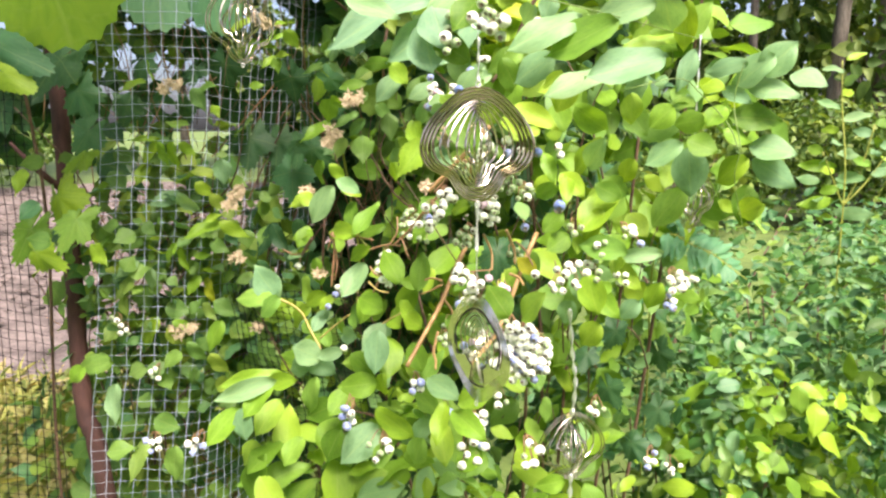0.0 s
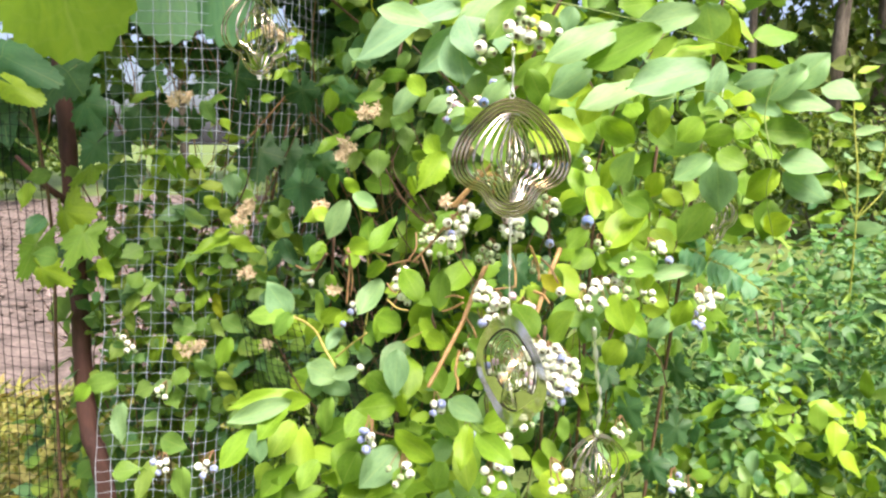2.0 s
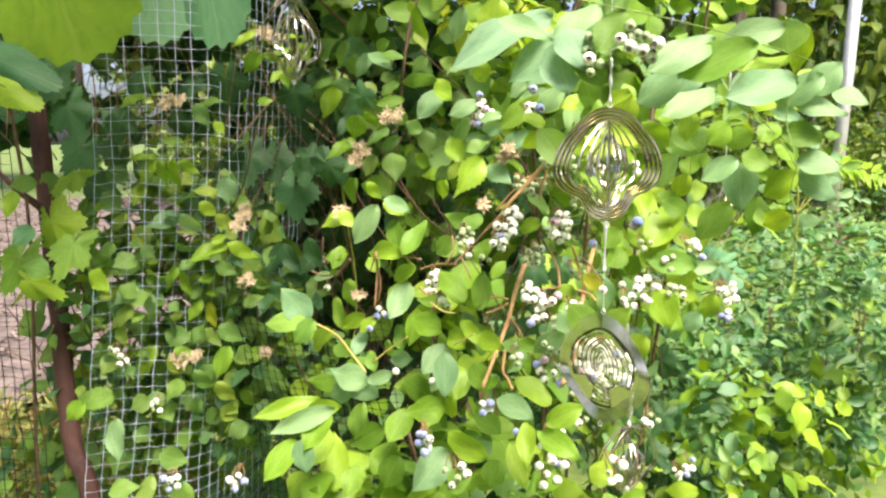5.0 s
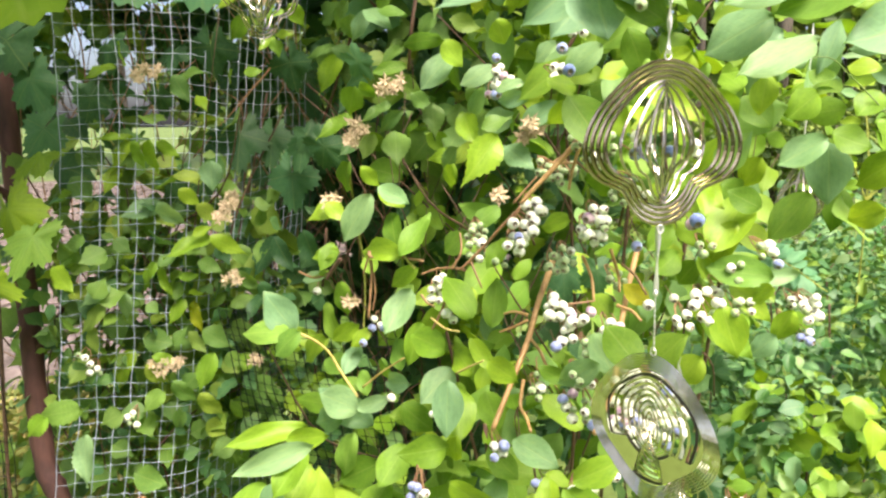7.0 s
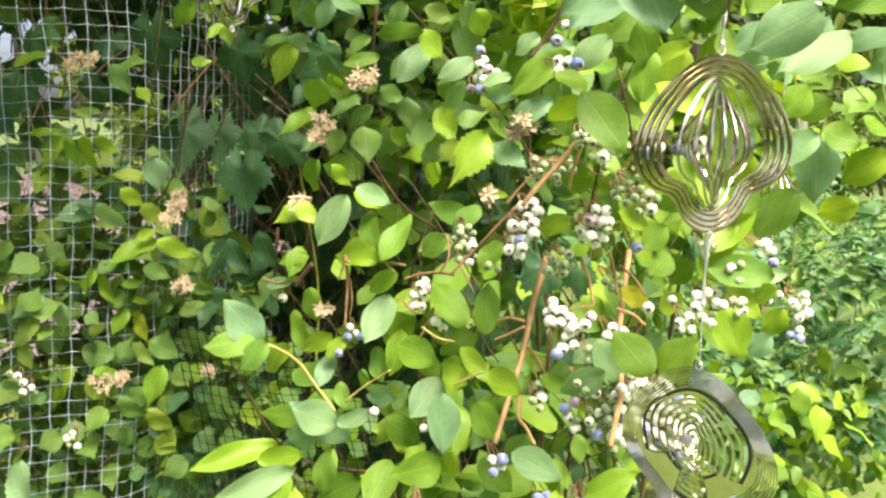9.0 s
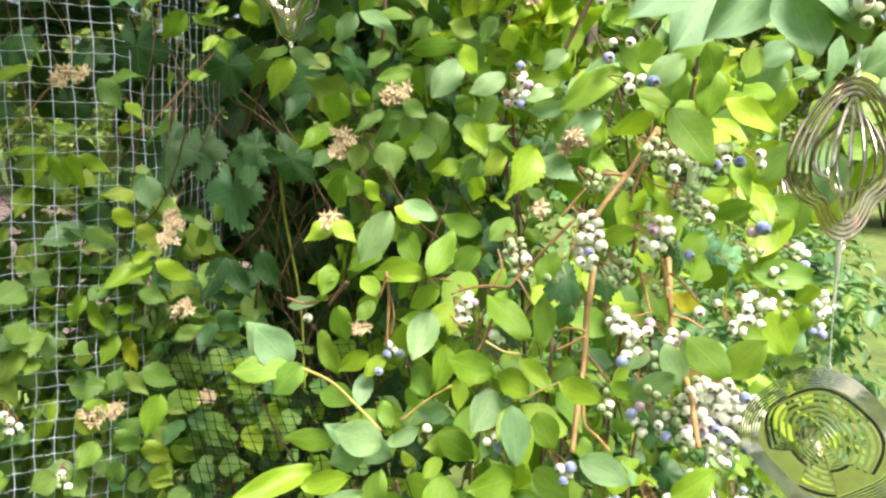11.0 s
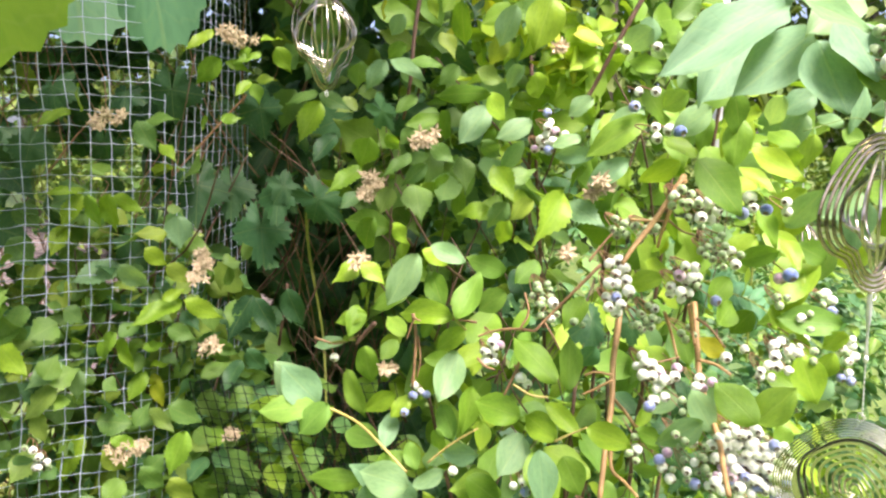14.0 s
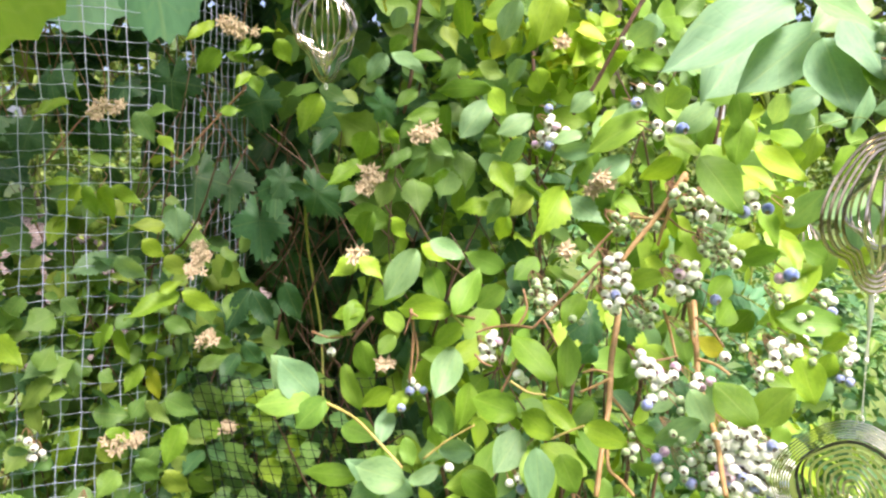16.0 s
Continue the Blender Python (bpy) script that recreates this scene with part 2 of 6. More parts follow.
def child(name, data, parent, label="", kind=""):
    """Links data as one part under a thing that stands at parent's place; data is in world metres unless moved later."""
    ob = new(name, data)
    ob.parent = parent
    ob.matrix_parent_inverse = parent.matrix_world.inverted()
    return tagged(ob, label=label, kind=kind)


def thing(name, at, label, category, group=""):
    ob = new(name)
    ob.empty_display_size = 0.05
    ob.matrix_world = Matrix.Translation(at)
    bpy.context.view_layer.update()
    return tagged(ob, label, category, group)


def smooth_path(points, steps):
    """A Catmull-Rom line through a few points."""
    p = [Vector(q) for q in points]
    p = [p[0] * 2 - p[1]] + p + [p[-1] * 2 - p[-2]]
    out = []
    for i in range(1, len(p) - 2):
        for k in range(steps):
            t = k / steps
            a, b, c, d = p[i - 1], p[i], p[i + 1], p[i + 2]
            out.append(0.5 * ((2 * b) + (c - a) * t + (2 * a - 5 * b + 4 * c - d) * t * t + (3 * b - a - 3 * c + d) * t ** 3))
    out.append(p[-2])
    return out


def tube(points, radius, sides=6, taper=1.0, squash=1.0, twist=0.0, knots=0.0, swell=None):
    """Vertices and faces of a round or flat rod along points; radius shrinks to radius * taper."""
    verts, faces, n = [], [], len(points)
    side = Vector((1, 0, 0))
    for i, q in enumerate(points):
        d = (points[min(i + 1, n - 1)] - points[max(i - 1, 0)])
        d = d.normalized() if d.length > 1e-9 else Vector((0, 0, 1))
        side = side - d * side.dot(d)
        if side.length < 1e-3:
            side = d.orthogonal()
        side.normalize()
        up = d.cross(side)
        r = radius * (1 + (taper - 1) * i / max(n - 1, 1)) * (1 + knots * math.sin(i * 2.7)) * (swell[i] if swell else 1)
        for k in range(sides):
            a = 2 * math.pi * k / sides
            s, c = math.cos(a) * r, math.sin(a) * r * squash
            w = twist * i
            verts.append(q + side * (s * math.cos(w) - c * math.sin(w)) + up * (s * math.sin(w) + c * math.cos(w)))
    for i in range(n - 1):
        for k in range(sides):
            a, b = i * sides + k, i * sides + (k + 1) % sides
            faces.append((a, b, b + sides, a + sides))
    faces.append(tuple(range(sides))[::-1])
    faces.append(tuple(range((n - 1) * sides, n * sides)))
    return verts, faces


def cane(parent, points, radius, material, name="cane"):
    v, f = tube(smooth_path(points, 6), radius, 7, 0.72, knots=0.06)
    return child(name, mesh_from(name, v, f, material), parent)


# ---- leaves ----
def blade(profile, stations, fold, droop, curl, wobble, teeth=0.0):
    """A leaf one unit long along y and one wide along x, face up: half width by profile(s), folded on its midrib."""
    verts, uvs, faces = [], [], []
    cols = (-1.0, -0.5, 0.0, 0.5, 1.0)
    for i in range(stations + 1):
        s = i / stations if teeth else 0.5 * i / stations + 0.25 - 0.25 * math.cos(math.pi * i / stations)
        w = 0.5 * profile(s)
        if teeth and 0 < i < stations:
            w *= 1 + teeth * (1 if i % 2 else -1)
        for c in cols:
            a = abs(c)
            z = fold * a * w - droop * s * s + curl * a * a * w + wobble * math.sin(s * 9 + c * 2) * a * 0.05
            verts.append((c * w, s + (teeth * 0.1 * (1 if i % 2 else -1) if teeth and a == 1 and 0 < i < stations else 0), z))
            uvs.append((c, s))
    n = len(cols)
    for i in range(stations):
        for k in range(n - 1):
            a = i * n + k
            faces.append((a, a + 1, a + 1 + n, a + n))
    return verts, faces, uvs


def oval(s):
    u = s ** 0.9
    return max(0.0, 4 * u * (1 - u)) ** (0.7 + 0.42 * s)


def ovate(s):
    return max(0.0, math.sin(math.pi * s ** 0.7)) ** 1.0 * 1.04 * (1 - 1.5 * max(0, s - 0.55))


def lobed(lobes, depth, droop, jag=0.085):
    """A palmate leaf: lobes round the stalk's end, jagged edges, drooping rims. Stalk end near y = 0.1."""
    rim, uvs, verts, faces = 52, [(0.0, 0.0)], [(0.0, 0.12, 0.02)], []
    for ring in (0.55, 1.0):
        for k in range(rim):
            a = -math.pi * 0.94 + 2 * math.pi * 0.94 * k / (rim - 1)
            edge = 0.5 + 0.5 * math.cos(a * (1.1 * lobes - 0.04))
            r = (0.62 + 0.3 * math.cos(a * 0.5)) * (1 - depth * (1 - edge) ** 1.3)
            if ring == 1.0:
                r *= 1 + jag * (1 if k % 2 else -1)
            r *= ring
            x, y = math.sin(a) * r * 0.72, 0.12 + math.cos(a) * r * 0.92
            verts.append((x, y, -droop * ring * ring * (0.5 + 0.5 * edge) + 0.03 * math.sin(a * lobes)))
            uvs.append((math.sin(a * (1.1 * lobes - 0.04) * 0.5) * 0.9, ring * 0.6))
    for k in range(rim - 1):
        faces.append((0, 2 + k, 1 + k))
        faces.append((1 + k, 2 + k, 2 + k + rim, 1 + k + rim))
    return verts, [f[::-1] for f in faces], uvs


SHAPES = {
    "oval": [blade(oval, 10, 0.05, 0.10, 0.06, 0.7), blade(oval, 10, 0.14, 0.2, -0.16, 0.9), blade(oval, 10, 0.02, -0.06, 0.12, 0.9), blade(oval, 10, 0.2, 0.24, -0.05, 1.1)],
    "ovate": [blade(ovate, 22, 0.12, 0.12, -0.1, 0.9, 0.09), blade(ovate, 22, 0.25, 0.22, -0.2, 1.2, 0.1), blade(ovate, 22, 0.06, 0.05, 0.1, 1.0, 0.085)],
    "lobed": [lobed(5, 0.34, 0.16), lobed(5, 0.26, 0.28), lobed(4, 0.32, 0.12)],
    "broad": [lobed(3, 0.10, 0.12, 0.03), lobed(3, 0.14, 0.2, 0.04)],
    "oval_mass": [blade(oval, 6, 0.15, 0.10, 0.1, 0.5), blade(oval, 6, 0.25, 0.2, -0.2, 0.8), blade(oval, 6, 0.32, 0.26, 0.0, 1.0)],
    "ovate_mass": [blade(ovate, 10, 0.2, 0.12, -0.1, 0.9, 0.07), blade(ovate, 10, 0.35, 0.22, -0.2, 1.2, 0.07)],
    "ovate_low": [blade(ovate, 5, 0.25, 0.15, 0.0, 0.8), blade(ovate, 5, 0.4, 0.25, 0.0, 0.8)],
}
rng = random.Random(11)
LEAF_MESHES = {}


def placed_leaf(parent, shape, material, key, base, tip, width, face):
    i = rng.randrange(len(SHAPES[shape]))
    if (shape, key, i) not in LEAF_MESHES:
        v, f, u = SHAPES[shape][i]
        LEAF_MESHES[shape, key, i] = mesh_from("leaf", v, f, material, u)
    along = tip - base
    length = along.length
    y = along / length
    z = (face - y * face.dot(y)).normalized()
    x = y.cross(z)
    m = Matrix((x, y, z)).transposed().to_4x4() @ Matrix.Diagonal((width, length, length, 1))
    m.translation = base
    ob = new("leaf", LEAF_MESHES[shape, key, i])
    ob.parent = parent
    ob.matrix_parent_inverse = parent.matrix_world.inverted()
    ob.matrix_basis = m
    return ob


def facing():
    """Leaves turn their faces to the open side and the light."""
    return Vector((-0.28 + rng.uniform(-0.38, 0.38), -0.85, 0.42 + rng.uniform(-0.38, 0.36)))


def leaf(parent, bx, by, bz, tx, ty, tz, width, tint=MID):
    return placed_leaf(parent, "oval", LEAFMAT[tint], tint, Vector((bx, by, bz)), Vector((tx, ty, tz)), width * 1.0, facing())


def spray_leaf(parent, bx, by, bz, tx, ty, tz, width, tint=MID):
    """A large leaf of the overhanging spray, lying flatter and turned to the open side."""
    face = Vector((-0.3 + rng.uniform(-0.2, 0.2), -0.8, 0.46 + rng.uniform(-0.25, 0.2)))
    return placed_leaf(parent, "oval", LEAFMAT[tint], tint, Vector((bx, by, bz)), Vector((tx, ty, tz)), width * 1.06, face)


def bramble_leaf(parent, bx, by, bz, tx, ty, tz, width, tint=""):
    return placed_leaf(parent, "ovate", LEAFMAT[tint] if tint else BRAM, tint or "bramble", Vector((bx, by, bz)), Vector((tx, ty, tz)), width * 0.74, facing())


def lobed_leaf(parent, bx, by, bz, tx, ty, tz, width, tint=TEAL):
    return placed_leaf(parent, "lobed", LEAFMAT[tint], tint, Vector((bx, by, bz)), Vector((tx, ty, tz)), width * 0.98, facing())


def broad_leaf(parent, bx, by, bz, tx, ty, tz, width, tint=TEAL):
    return placed_leaf(parent, "broad", LEAFMAT[tint], tint, Vector((bx, by, bz)), Vector((tx, ty, tz)), width, facing())


def leaf_mass(parent, name, shape, material, blobs, count, size, seed, shell=0.6, front=(0, -0.5, 0.6), ratio=0.56, label="", open_work=0.0):
    """Uncountable leaves in the outer shells of a few rounded clumps, joined into one part."""
    r = np.random.RandomState(seed)
    vol = np.array([b[3] * b[4] * b[5] for b in blobs]) ** 0.7
    which = r.choice(len(blobs), count, p=vol / vol.sum())
    bl = np.array(blobs)[which]
    d = r.normal(size=(count, 3))
    d /= np.linalg.norm(d, axis=1)[:, None]
    rad = shell + (1 - shell) * r.rand(count, 1) ** 0.6
    lump = np.array([noise.noise(Vector(q) * 2.4 + Vector((seed, 0, 0))) for q in d])[:, None]
    pos = bl[:, :3] + d * rad * bl[:, 3:6] * (1 + 0.22 * lump)
    if open_work:
        keep = np.array([noise.noise(Vector(q) * 8.0 + Vector((seed, 3, 0))) + 0.5 * noise.noise(Vector(q) * 19.0) > -0.35 + open_work for q in pos])
        pos, d, bl, count = pos[keep], d[keep], bl[keep], int(keep.sum())
    nor = d * 0.7 + np.array(front) + r.normal(size=(count, 3)) * 0.65
    nor /= np.linalg.norm(nor, axis=1)[:, None]
    y = d * 0.5 + r.normal(size=(count, 3)) * 0.8 + np.array((0, 0, -0.25))
    y -= nor * (y * nor).sum(1)[:, None]
    y /= np.linalg.norm(y, axis=1)[:, None]
    x = np.cross(y, nor)
    ln = size * (0.55 + 0.75 * r.rand(count, 1))
    wd = ln * ratio * (0.8 + 0.4 * r.rand(count, 1))
    V, Fc, U, off = [], [], [], 0
    for i, (v, f, u) in enumerate(SHAPES[shape]):
        sel = np.arange(count) % len(SHAPES[shape]) == i
        v, k = np.array(v), sel.sum()
        w = pos[sel][:, None] + x[sel][:, None] * v[None, :, :1] * wd[sel][:, None] + y[sel][:, None] * v[None, :, 1:2] * ln[sel][:, None] + nor[sel][:, None] * v[None, :, 2:] * ln[sel][:, None]
        V.append(w.reshape(-1, 3))
        U.append(np.tile(np.array(u), (k, 1)))
        fl = np.array([q if len(q) == 4 else (*q, -1) for q in f])
        base = (np.arange(k) * len(v) + off)[:, None, None]
        Fc.append(np.where(fl[None] >= 0, fl[None] + base, -1).reshape(-1, 4))
        off += k * len(v)
    V, U, Fc = np.concatenate(V), np.concatenate(U), np.concatenate(Fc)
    faces = [tuple(q) if q[3] >= 0 else tuple(q[:3]) for q in Fc.tolist()]
    me = mesh_from(name, V.tolist(), faces, material, U)
    return child(name, me, parent, label, "stuff")


# ---- ground ----
def ground_sheet():
    near, far = 8.0, 400.0
    steps = [-far, -120, -60, -30, -16] + [-8 + 0.5 * i for i in range(33)] + [16, 30, 60, 120, far]
    verts = [(x, y, 0.05 * noise.noise(Vector((x * 0.5, y * 0.5, 3))) * (abs(x) < 10 and abs(y) < 10) - 0.03) for y in steps for x in steps]
    n = len(steps)
    faces = [(j * n + i, j * n + i + 1, j * n + n + i + 1, j * n + n + i) for j in range(n - 1) for i in range(n - 1)]
    ob = new("ground", mesh_from("ground", verts, faces, GRASS))
    tagged(ob, "mown green lawn running back to the woods", "ground", kind="structure")


def mulch_bed():
    r = random.Random(3)
    verts, faces, ring = [(-5.5, 10.6, 0.04)], [], 40
    for s in (0.5, 1.0):
        for k in range(ring):
            a = 2 * math.pi * k / ring
            w = s * (1 + 0.12 * r.uniform(-1, 1))
            verts.append((-5.5 + math.cos(a) * 7.4 * w, 10.6 + math.sin(a) * 7.4 * w, 0.035 + 0.02 * r.random()))
    for k in range(ring):
        q = (k + 1) % ring
        faces.append((0, 1 + k, 1 + q))
        faces.append((1 + k, 1 + k + ring, 1 + q + ring, 1 + q))
    bed = new("mulch_path", mesh_from("mulch_path", verts, faces, MULCH))
    tagged(bed, "pale pinkish wood chip mulch path on the ground", "path", kind="structure")
    cv, cf = [], []
    for _ in range(5200):
        a, w = r.uniform(0, 6.283), math.sqrt(r.random()) * 0.95
        c = Vector((-5.5 + math.cos(a) * 7.2 * w, 10.6 + math.sin(a) * 7.2 * w, 0.06))
        e = Euler((r.uniform(-0.4, 0.4), r.uniform(-0.4, 0.4), r.uniform(0, 6.28))).to_matrix()
        lx, ly, lz = r.uniform(0.02, 0.06), r.uniform(0.008, 0.02), r.uniform(0.003, 0.008)
        o = len(cv)
        for sx in (-1, 1):
            for sy in (-1, 1):
                for sz in (-1, 1):
                    cv.append(c + e @ Vector((sx * lx, sy * ly * (1 - 0.4 * (sx > 0)), sz * lz)))
        cf += [(o, o + 1, o + 3, o + 2), (o + 4, o + 6, o + 7, o + 5), (o, o + 4, o + 5, o + 1), (o + 2, o + 3, o + 7, o + 6), (o + 1, o + 5, o + 7, o + 3), (o, o + 2, o + 6, o + 4)]
    chips = new("wood_chips", mesh_from("wood_chips", cv, cf, CHIP, smooth=False))
    tagged(chips, "scattered pale wood chips on the mulch path", "wood chips", kind="stuff")


ground_sheet()
mulch_bed()


# ---- the blueberry bush ----
bush = thing("blueberry_bush", (0.12, 1.0, 0.0), "tall blueberry bush with glossy green leaves and ripening berries", "shrub")
for fx, fy, tx, ty, tz in ((0.02, 1.05, 0.0, 0.95, 1.0), (0.06, 1.06, 0.12, 0.98, 1.1), (0.1, 1.06, 0.2, 1.05, 1.3), (0.15, 1.06, 0.28, 1.02, 1.4), (0.1, 1.1, -0.04, 1.1, 1.1), (0.16, 1.1, 0.12, 1.12, 1.5), (0.06, 1.04, -0.08, 0.98, 0.95), (0.2, 1.08, 0.36, 1.0, 1.66)):
    cane(bush, [(fx, fy, 0), ((fx + tx) / 2 + 0.03, (fy + ty) / 2 + 0.04, tz * 0.55), (tx, ty, tz)], 0.0032, BROWN)
cane(bush, [(0.36, 1.0, 1.66), (0.28, 0.75, 1.74), (0.08, 0.5, 1.62), (0.0, 0.46, 1.56), (-0.08, 0.44, 1.5)], 0.0016, LEAFSTALK)
branch = bush
cane(bush, [(0.028, 0.730, 1.242), (0.020, 0.720, 1.225), (0.010, 0.708, 1.206), (-0.001, 0.690, 1.182), (-0.017, 0.670, 1.156), (-0.034, 0.647, 1.130)], 0.0028, BARK)
cane(bush, [(0.001, 0.691, 1.184), (0.008, 0.687, 1.175), (0.011, 0.676, 1.167), (0.012, 0.664, 1.167)], 0.0014, BARK)
cane(bush, [(-0.005, 0.684, 1.153), (-0.009, 0.674, 1.136), (-0.007, 0.660, 1.132), (-0.007, 0.642, 1.129)], 0.0016, BARK)
cane(bush, [(0.096, 0.726, 1.245), (0.083, 0.704, 1.224), (0.069, 0.679, 1.196), (0.059, 0.654, 1.181), (0.049, 0.629, 1.168), (0.036, 0.607, 1.159), (0.023, 0.585, 1.152)], 0.0025, BARK)
cane(bush, [(0.061, 0.685, 1.254), (0.070, 0.693, 1.233), (0.070, 0.688, 1.220)], 0.0014, BARK)
cane(bush, [(0.043, 0.671, 1.353), (0.027, 0.667, 1.335), (0.012, 0.664, 1.319), (-0.003, 0.662, 1.304), (-0.013, 0.660, 1.293)], 0.0023, BARK)
cane(bush, [(0.035, 0.658, 1.351), (0.030, 0.665, 1.333), (0.026, 0.671, 1.314), (0.025, 0.675, 1.301)], 0.0015, BARK)
cane(bush, [(0.015, 0.696, 1.320), (0.025, 0.682, 1.320), (0.031, 0.675, 1.320)], 0.0011, BARK)
cane(bush, [(0.029, 0.670, 1.322), (0.037, 0.664, 1.314), (0.045, 0.658, 1.311)], 0.0009, TWIG)
cane(bush, [(-0.004, 0.705, 1.286), (-0.020, 0.711, 1.268), (-0.030, 0.719, 1.254), (-0.042, 0.723, 1.241), (-0.050, 0.724, 1.233)], 0.0014, TWIG)
cane(bush, [(-0.045, 0.736, 1.230), (-0.056, 0.751, 1.229), (-0.068, 0.765, 1.225), (-0.080, 0.771, 1.220)], 0.0013, TWIG)
cane(bush, [(-0.077, 0.783, 1.229), (-0.098, 0.794, 1.231), (-0.116, 0.799, 1.228), (-0.128, 0.803, 1.233)], 0.0012, TWIG)
cane(bush, [(-0.126, 0.808, 1.235), (-0.124, 0.807, 1.215), (-0.126, 0.805, 1.191), (-0.128, 0.805, 1.171)], 0.0016, TWIG)
cane(bush, [(-0.122, 0.807, 1.215), (-0.121, 0.804, 1.196), (-0.124, 0.805, 1.179)], 0.0010, TWIG)
cane(bush, [(-0.127, 0.806, 1.228), (-0.132, 0.807, 1.213)], 0.0010, TWIG)
cane(bush, [(-0.154, 0.834, 1.223), (-0.162, 0.841, 1.212), (-0.169, 0.847, 1.201)], 0.0023, BROWN)
cane(bush, [(-0.207, 0.867, 1.144), (-0.186, 0.861, 1.136), (-0.169, 0.839, 1.130), (-0.155, 0.810, 1.119), (-0.139, 0.787, 1.103)], 0.0015, STRAW)
cane(bush, [(-0.132, 0.745, 1.128), (-0.116, 0.738, 1.143), (-0.097, 0.724, 1.160)], 0.0010, STRAW)
cane(bush, [(-0.058, 0.671, 1.165), (-0.049, 0.664, 1.172), (-0.040, 0.656, 1.179)], 0.0009, STRAW)
cane(bush, [(-0.075, 0.707, 1.198), (-0.065, 0.697, 1.192), (-0.054, 0.690, 1.191)], 0.0010, STRAW)
cane(bush, [(-0.001, 0.690, 1.203), (-0.011, 0.698, 1.204), (-0.018, 0.702, 1.201)], 0.0012, BARK)
cane(bush, [(-0.001, 0.690, 1.199), (-0.012, 0.695, 1.192), (-0.022, 0.697, 1.188)], 0.0012, BARK)
cane(bush, [(0.015, 0.677, 1.213), (0.031, 0.672, 1.216), (0.046, 0.674, 1.217)], 0.0009, TWIG)
cane(bush, [(0.064, 0.675, 1.213), (0.072, 0.665, 1.211), (0.075, 0.652, 1.207)], 0.0014, BARK)
cane(bush, [(0.071, 0.689, 1.242), (0.080, 0.683, 1.234), (0.086, 0.673, 1.221)], 0.0012, TWIG)
cane(bush, [(-0.061, 0.725, 1.212), (-0.065, 0.729, 1.198), (-0.073, 0.730, 1.182)], 0.0014, TWIG)
cane(bush, [(0.039, 0.684, 1.250), (0.047, 0.686, 1.232), (0.047, 0.678, 1.216)], 0.0014, BARK)
cane(bush, [(-0.056, 0.741, 1.230), (-0.048, 0.741, 1.244), (-0.048, 0.748, 1.259)], 0.0011, TWIG)
cane(bush, [(-0.042, 0.724, 1.240), (-0.038, 0.717, 1.230), (-0.034, 0.713, 1.220)], 0.0009, TWIG)
cane(bush, [(-0.009, 0.715, 1.287), (0.002, 0.714, 1.300), (0.009, 0.712, 1.308)], 0.0011, TWIG)
cane(bush, [(-0.167, 0.863, 1.202), (-0.182, 0.876, 1.198), (-0.189, 0.881, 1.195)], 0.0011, GREENSTEM)
cane(bush, [(-0.201, 0.890, 1.200), (-0.182, 0.876, 1.196), (-0.164, 0.861, 1.206)], 0.0011, TWIG)
cane(bush, [(-0.085, 0.787, 1.222), (-0.093, 0.791, 1.231), (-0.096, 0.791, 1.244)], 0.0012, GREENSTEM)
cane(bush, [(-0.080, 0.773, 1.201), (-0.075, 0.767, 1.195), (-0.069, 0.761, 1.193)], 0.0011, TWIG)
cane(bush, [(0.281, 0.685, 1.416), (0.271, 0.681, 1.375), (0.271, 0.660, 1.333), (0.269, 0.663, 1.303), (0.288, 0.673, 1.243)], 0.0006, LEAFSTALK)
cane(bush, [(0.270, 0.659, 1.330), (0.266, 0.679, 1.354), (0.243, 0.692, 1.383), (0.222, 0.695, 1.397), (0.169, 0.695, 1.386)], 0.0006, LEAFSTALK)
cane(branch, [(-0.049, 0.47, 1.45), (0.04, 0.475, 1.436), (0.1, 0.478, 1.424), (0.172, 0.495, 1.409)], 0.0005, LEAFSTALK)


def berry_meshes(key):
    """A berry 2 units across, with the sunken crown at its lower end, and the crown's little star."""
    prof = [(0.0, 1.0), (0.42, 0.9), (0.76, 0.64), (0.96, 0.24), (1.0, -0.12), (0.9, -0.48), (0.66, -0.76), (0.42, -0.88), (0.34, -0.84), (0.2, -0.72), (0.0, -0.7)]
    seg, v, f = 12, [], []
    for r0, z0 in prof:
        for k in range(seg):
            a = 2 * math.pi * k / seg
            v.append((r0 * math.cos(a), r0 * math.sin(a), z0))
    for i in range(len(prof) - 1):
        for k in range(seg):
            a, b = i * seg + k, i * seg + (k + 1) % seg
            f.append((a, a + seg, b + seg, b))
    berry = mesh_from("berry", v, f, BERRY[key])
    cv, cf = [], []
    for k in range(10):
        a = 2 * math.pi * k / 10
        out = 0.52 if k % 2 else 0.4
        cv += [(0.3 * math.cos(a), 0.3 * math.sin(a), -0.8), (out * math.cos(a), out * math.sin(a), -1.04 if k % 2 else -0.9)]
    for k in range(10):
        a, b = 2 * k, 2 * ((k + 1) % 10)
        cf.append((a, a + 1, b + 1, b))
    cv.append((0, 0, -0.74))
    cf += [(20, 2 * k, 2 * ((k + 1) % 10)) for k in range(10)]
    berry.materials.append(CALYX)
    o = len(v)
    whole = mesh_from("berry", v + cv, f + [tuple(i + o for i in q) for q in cf], BERRY[key])
    whole.materials.append(CALYX)
    for p in whole.polygons[len(f):]:
        p.material_index = 1
    return whole


BERRY_MESH = {k: berry_meshes(k) for k in BERRY}


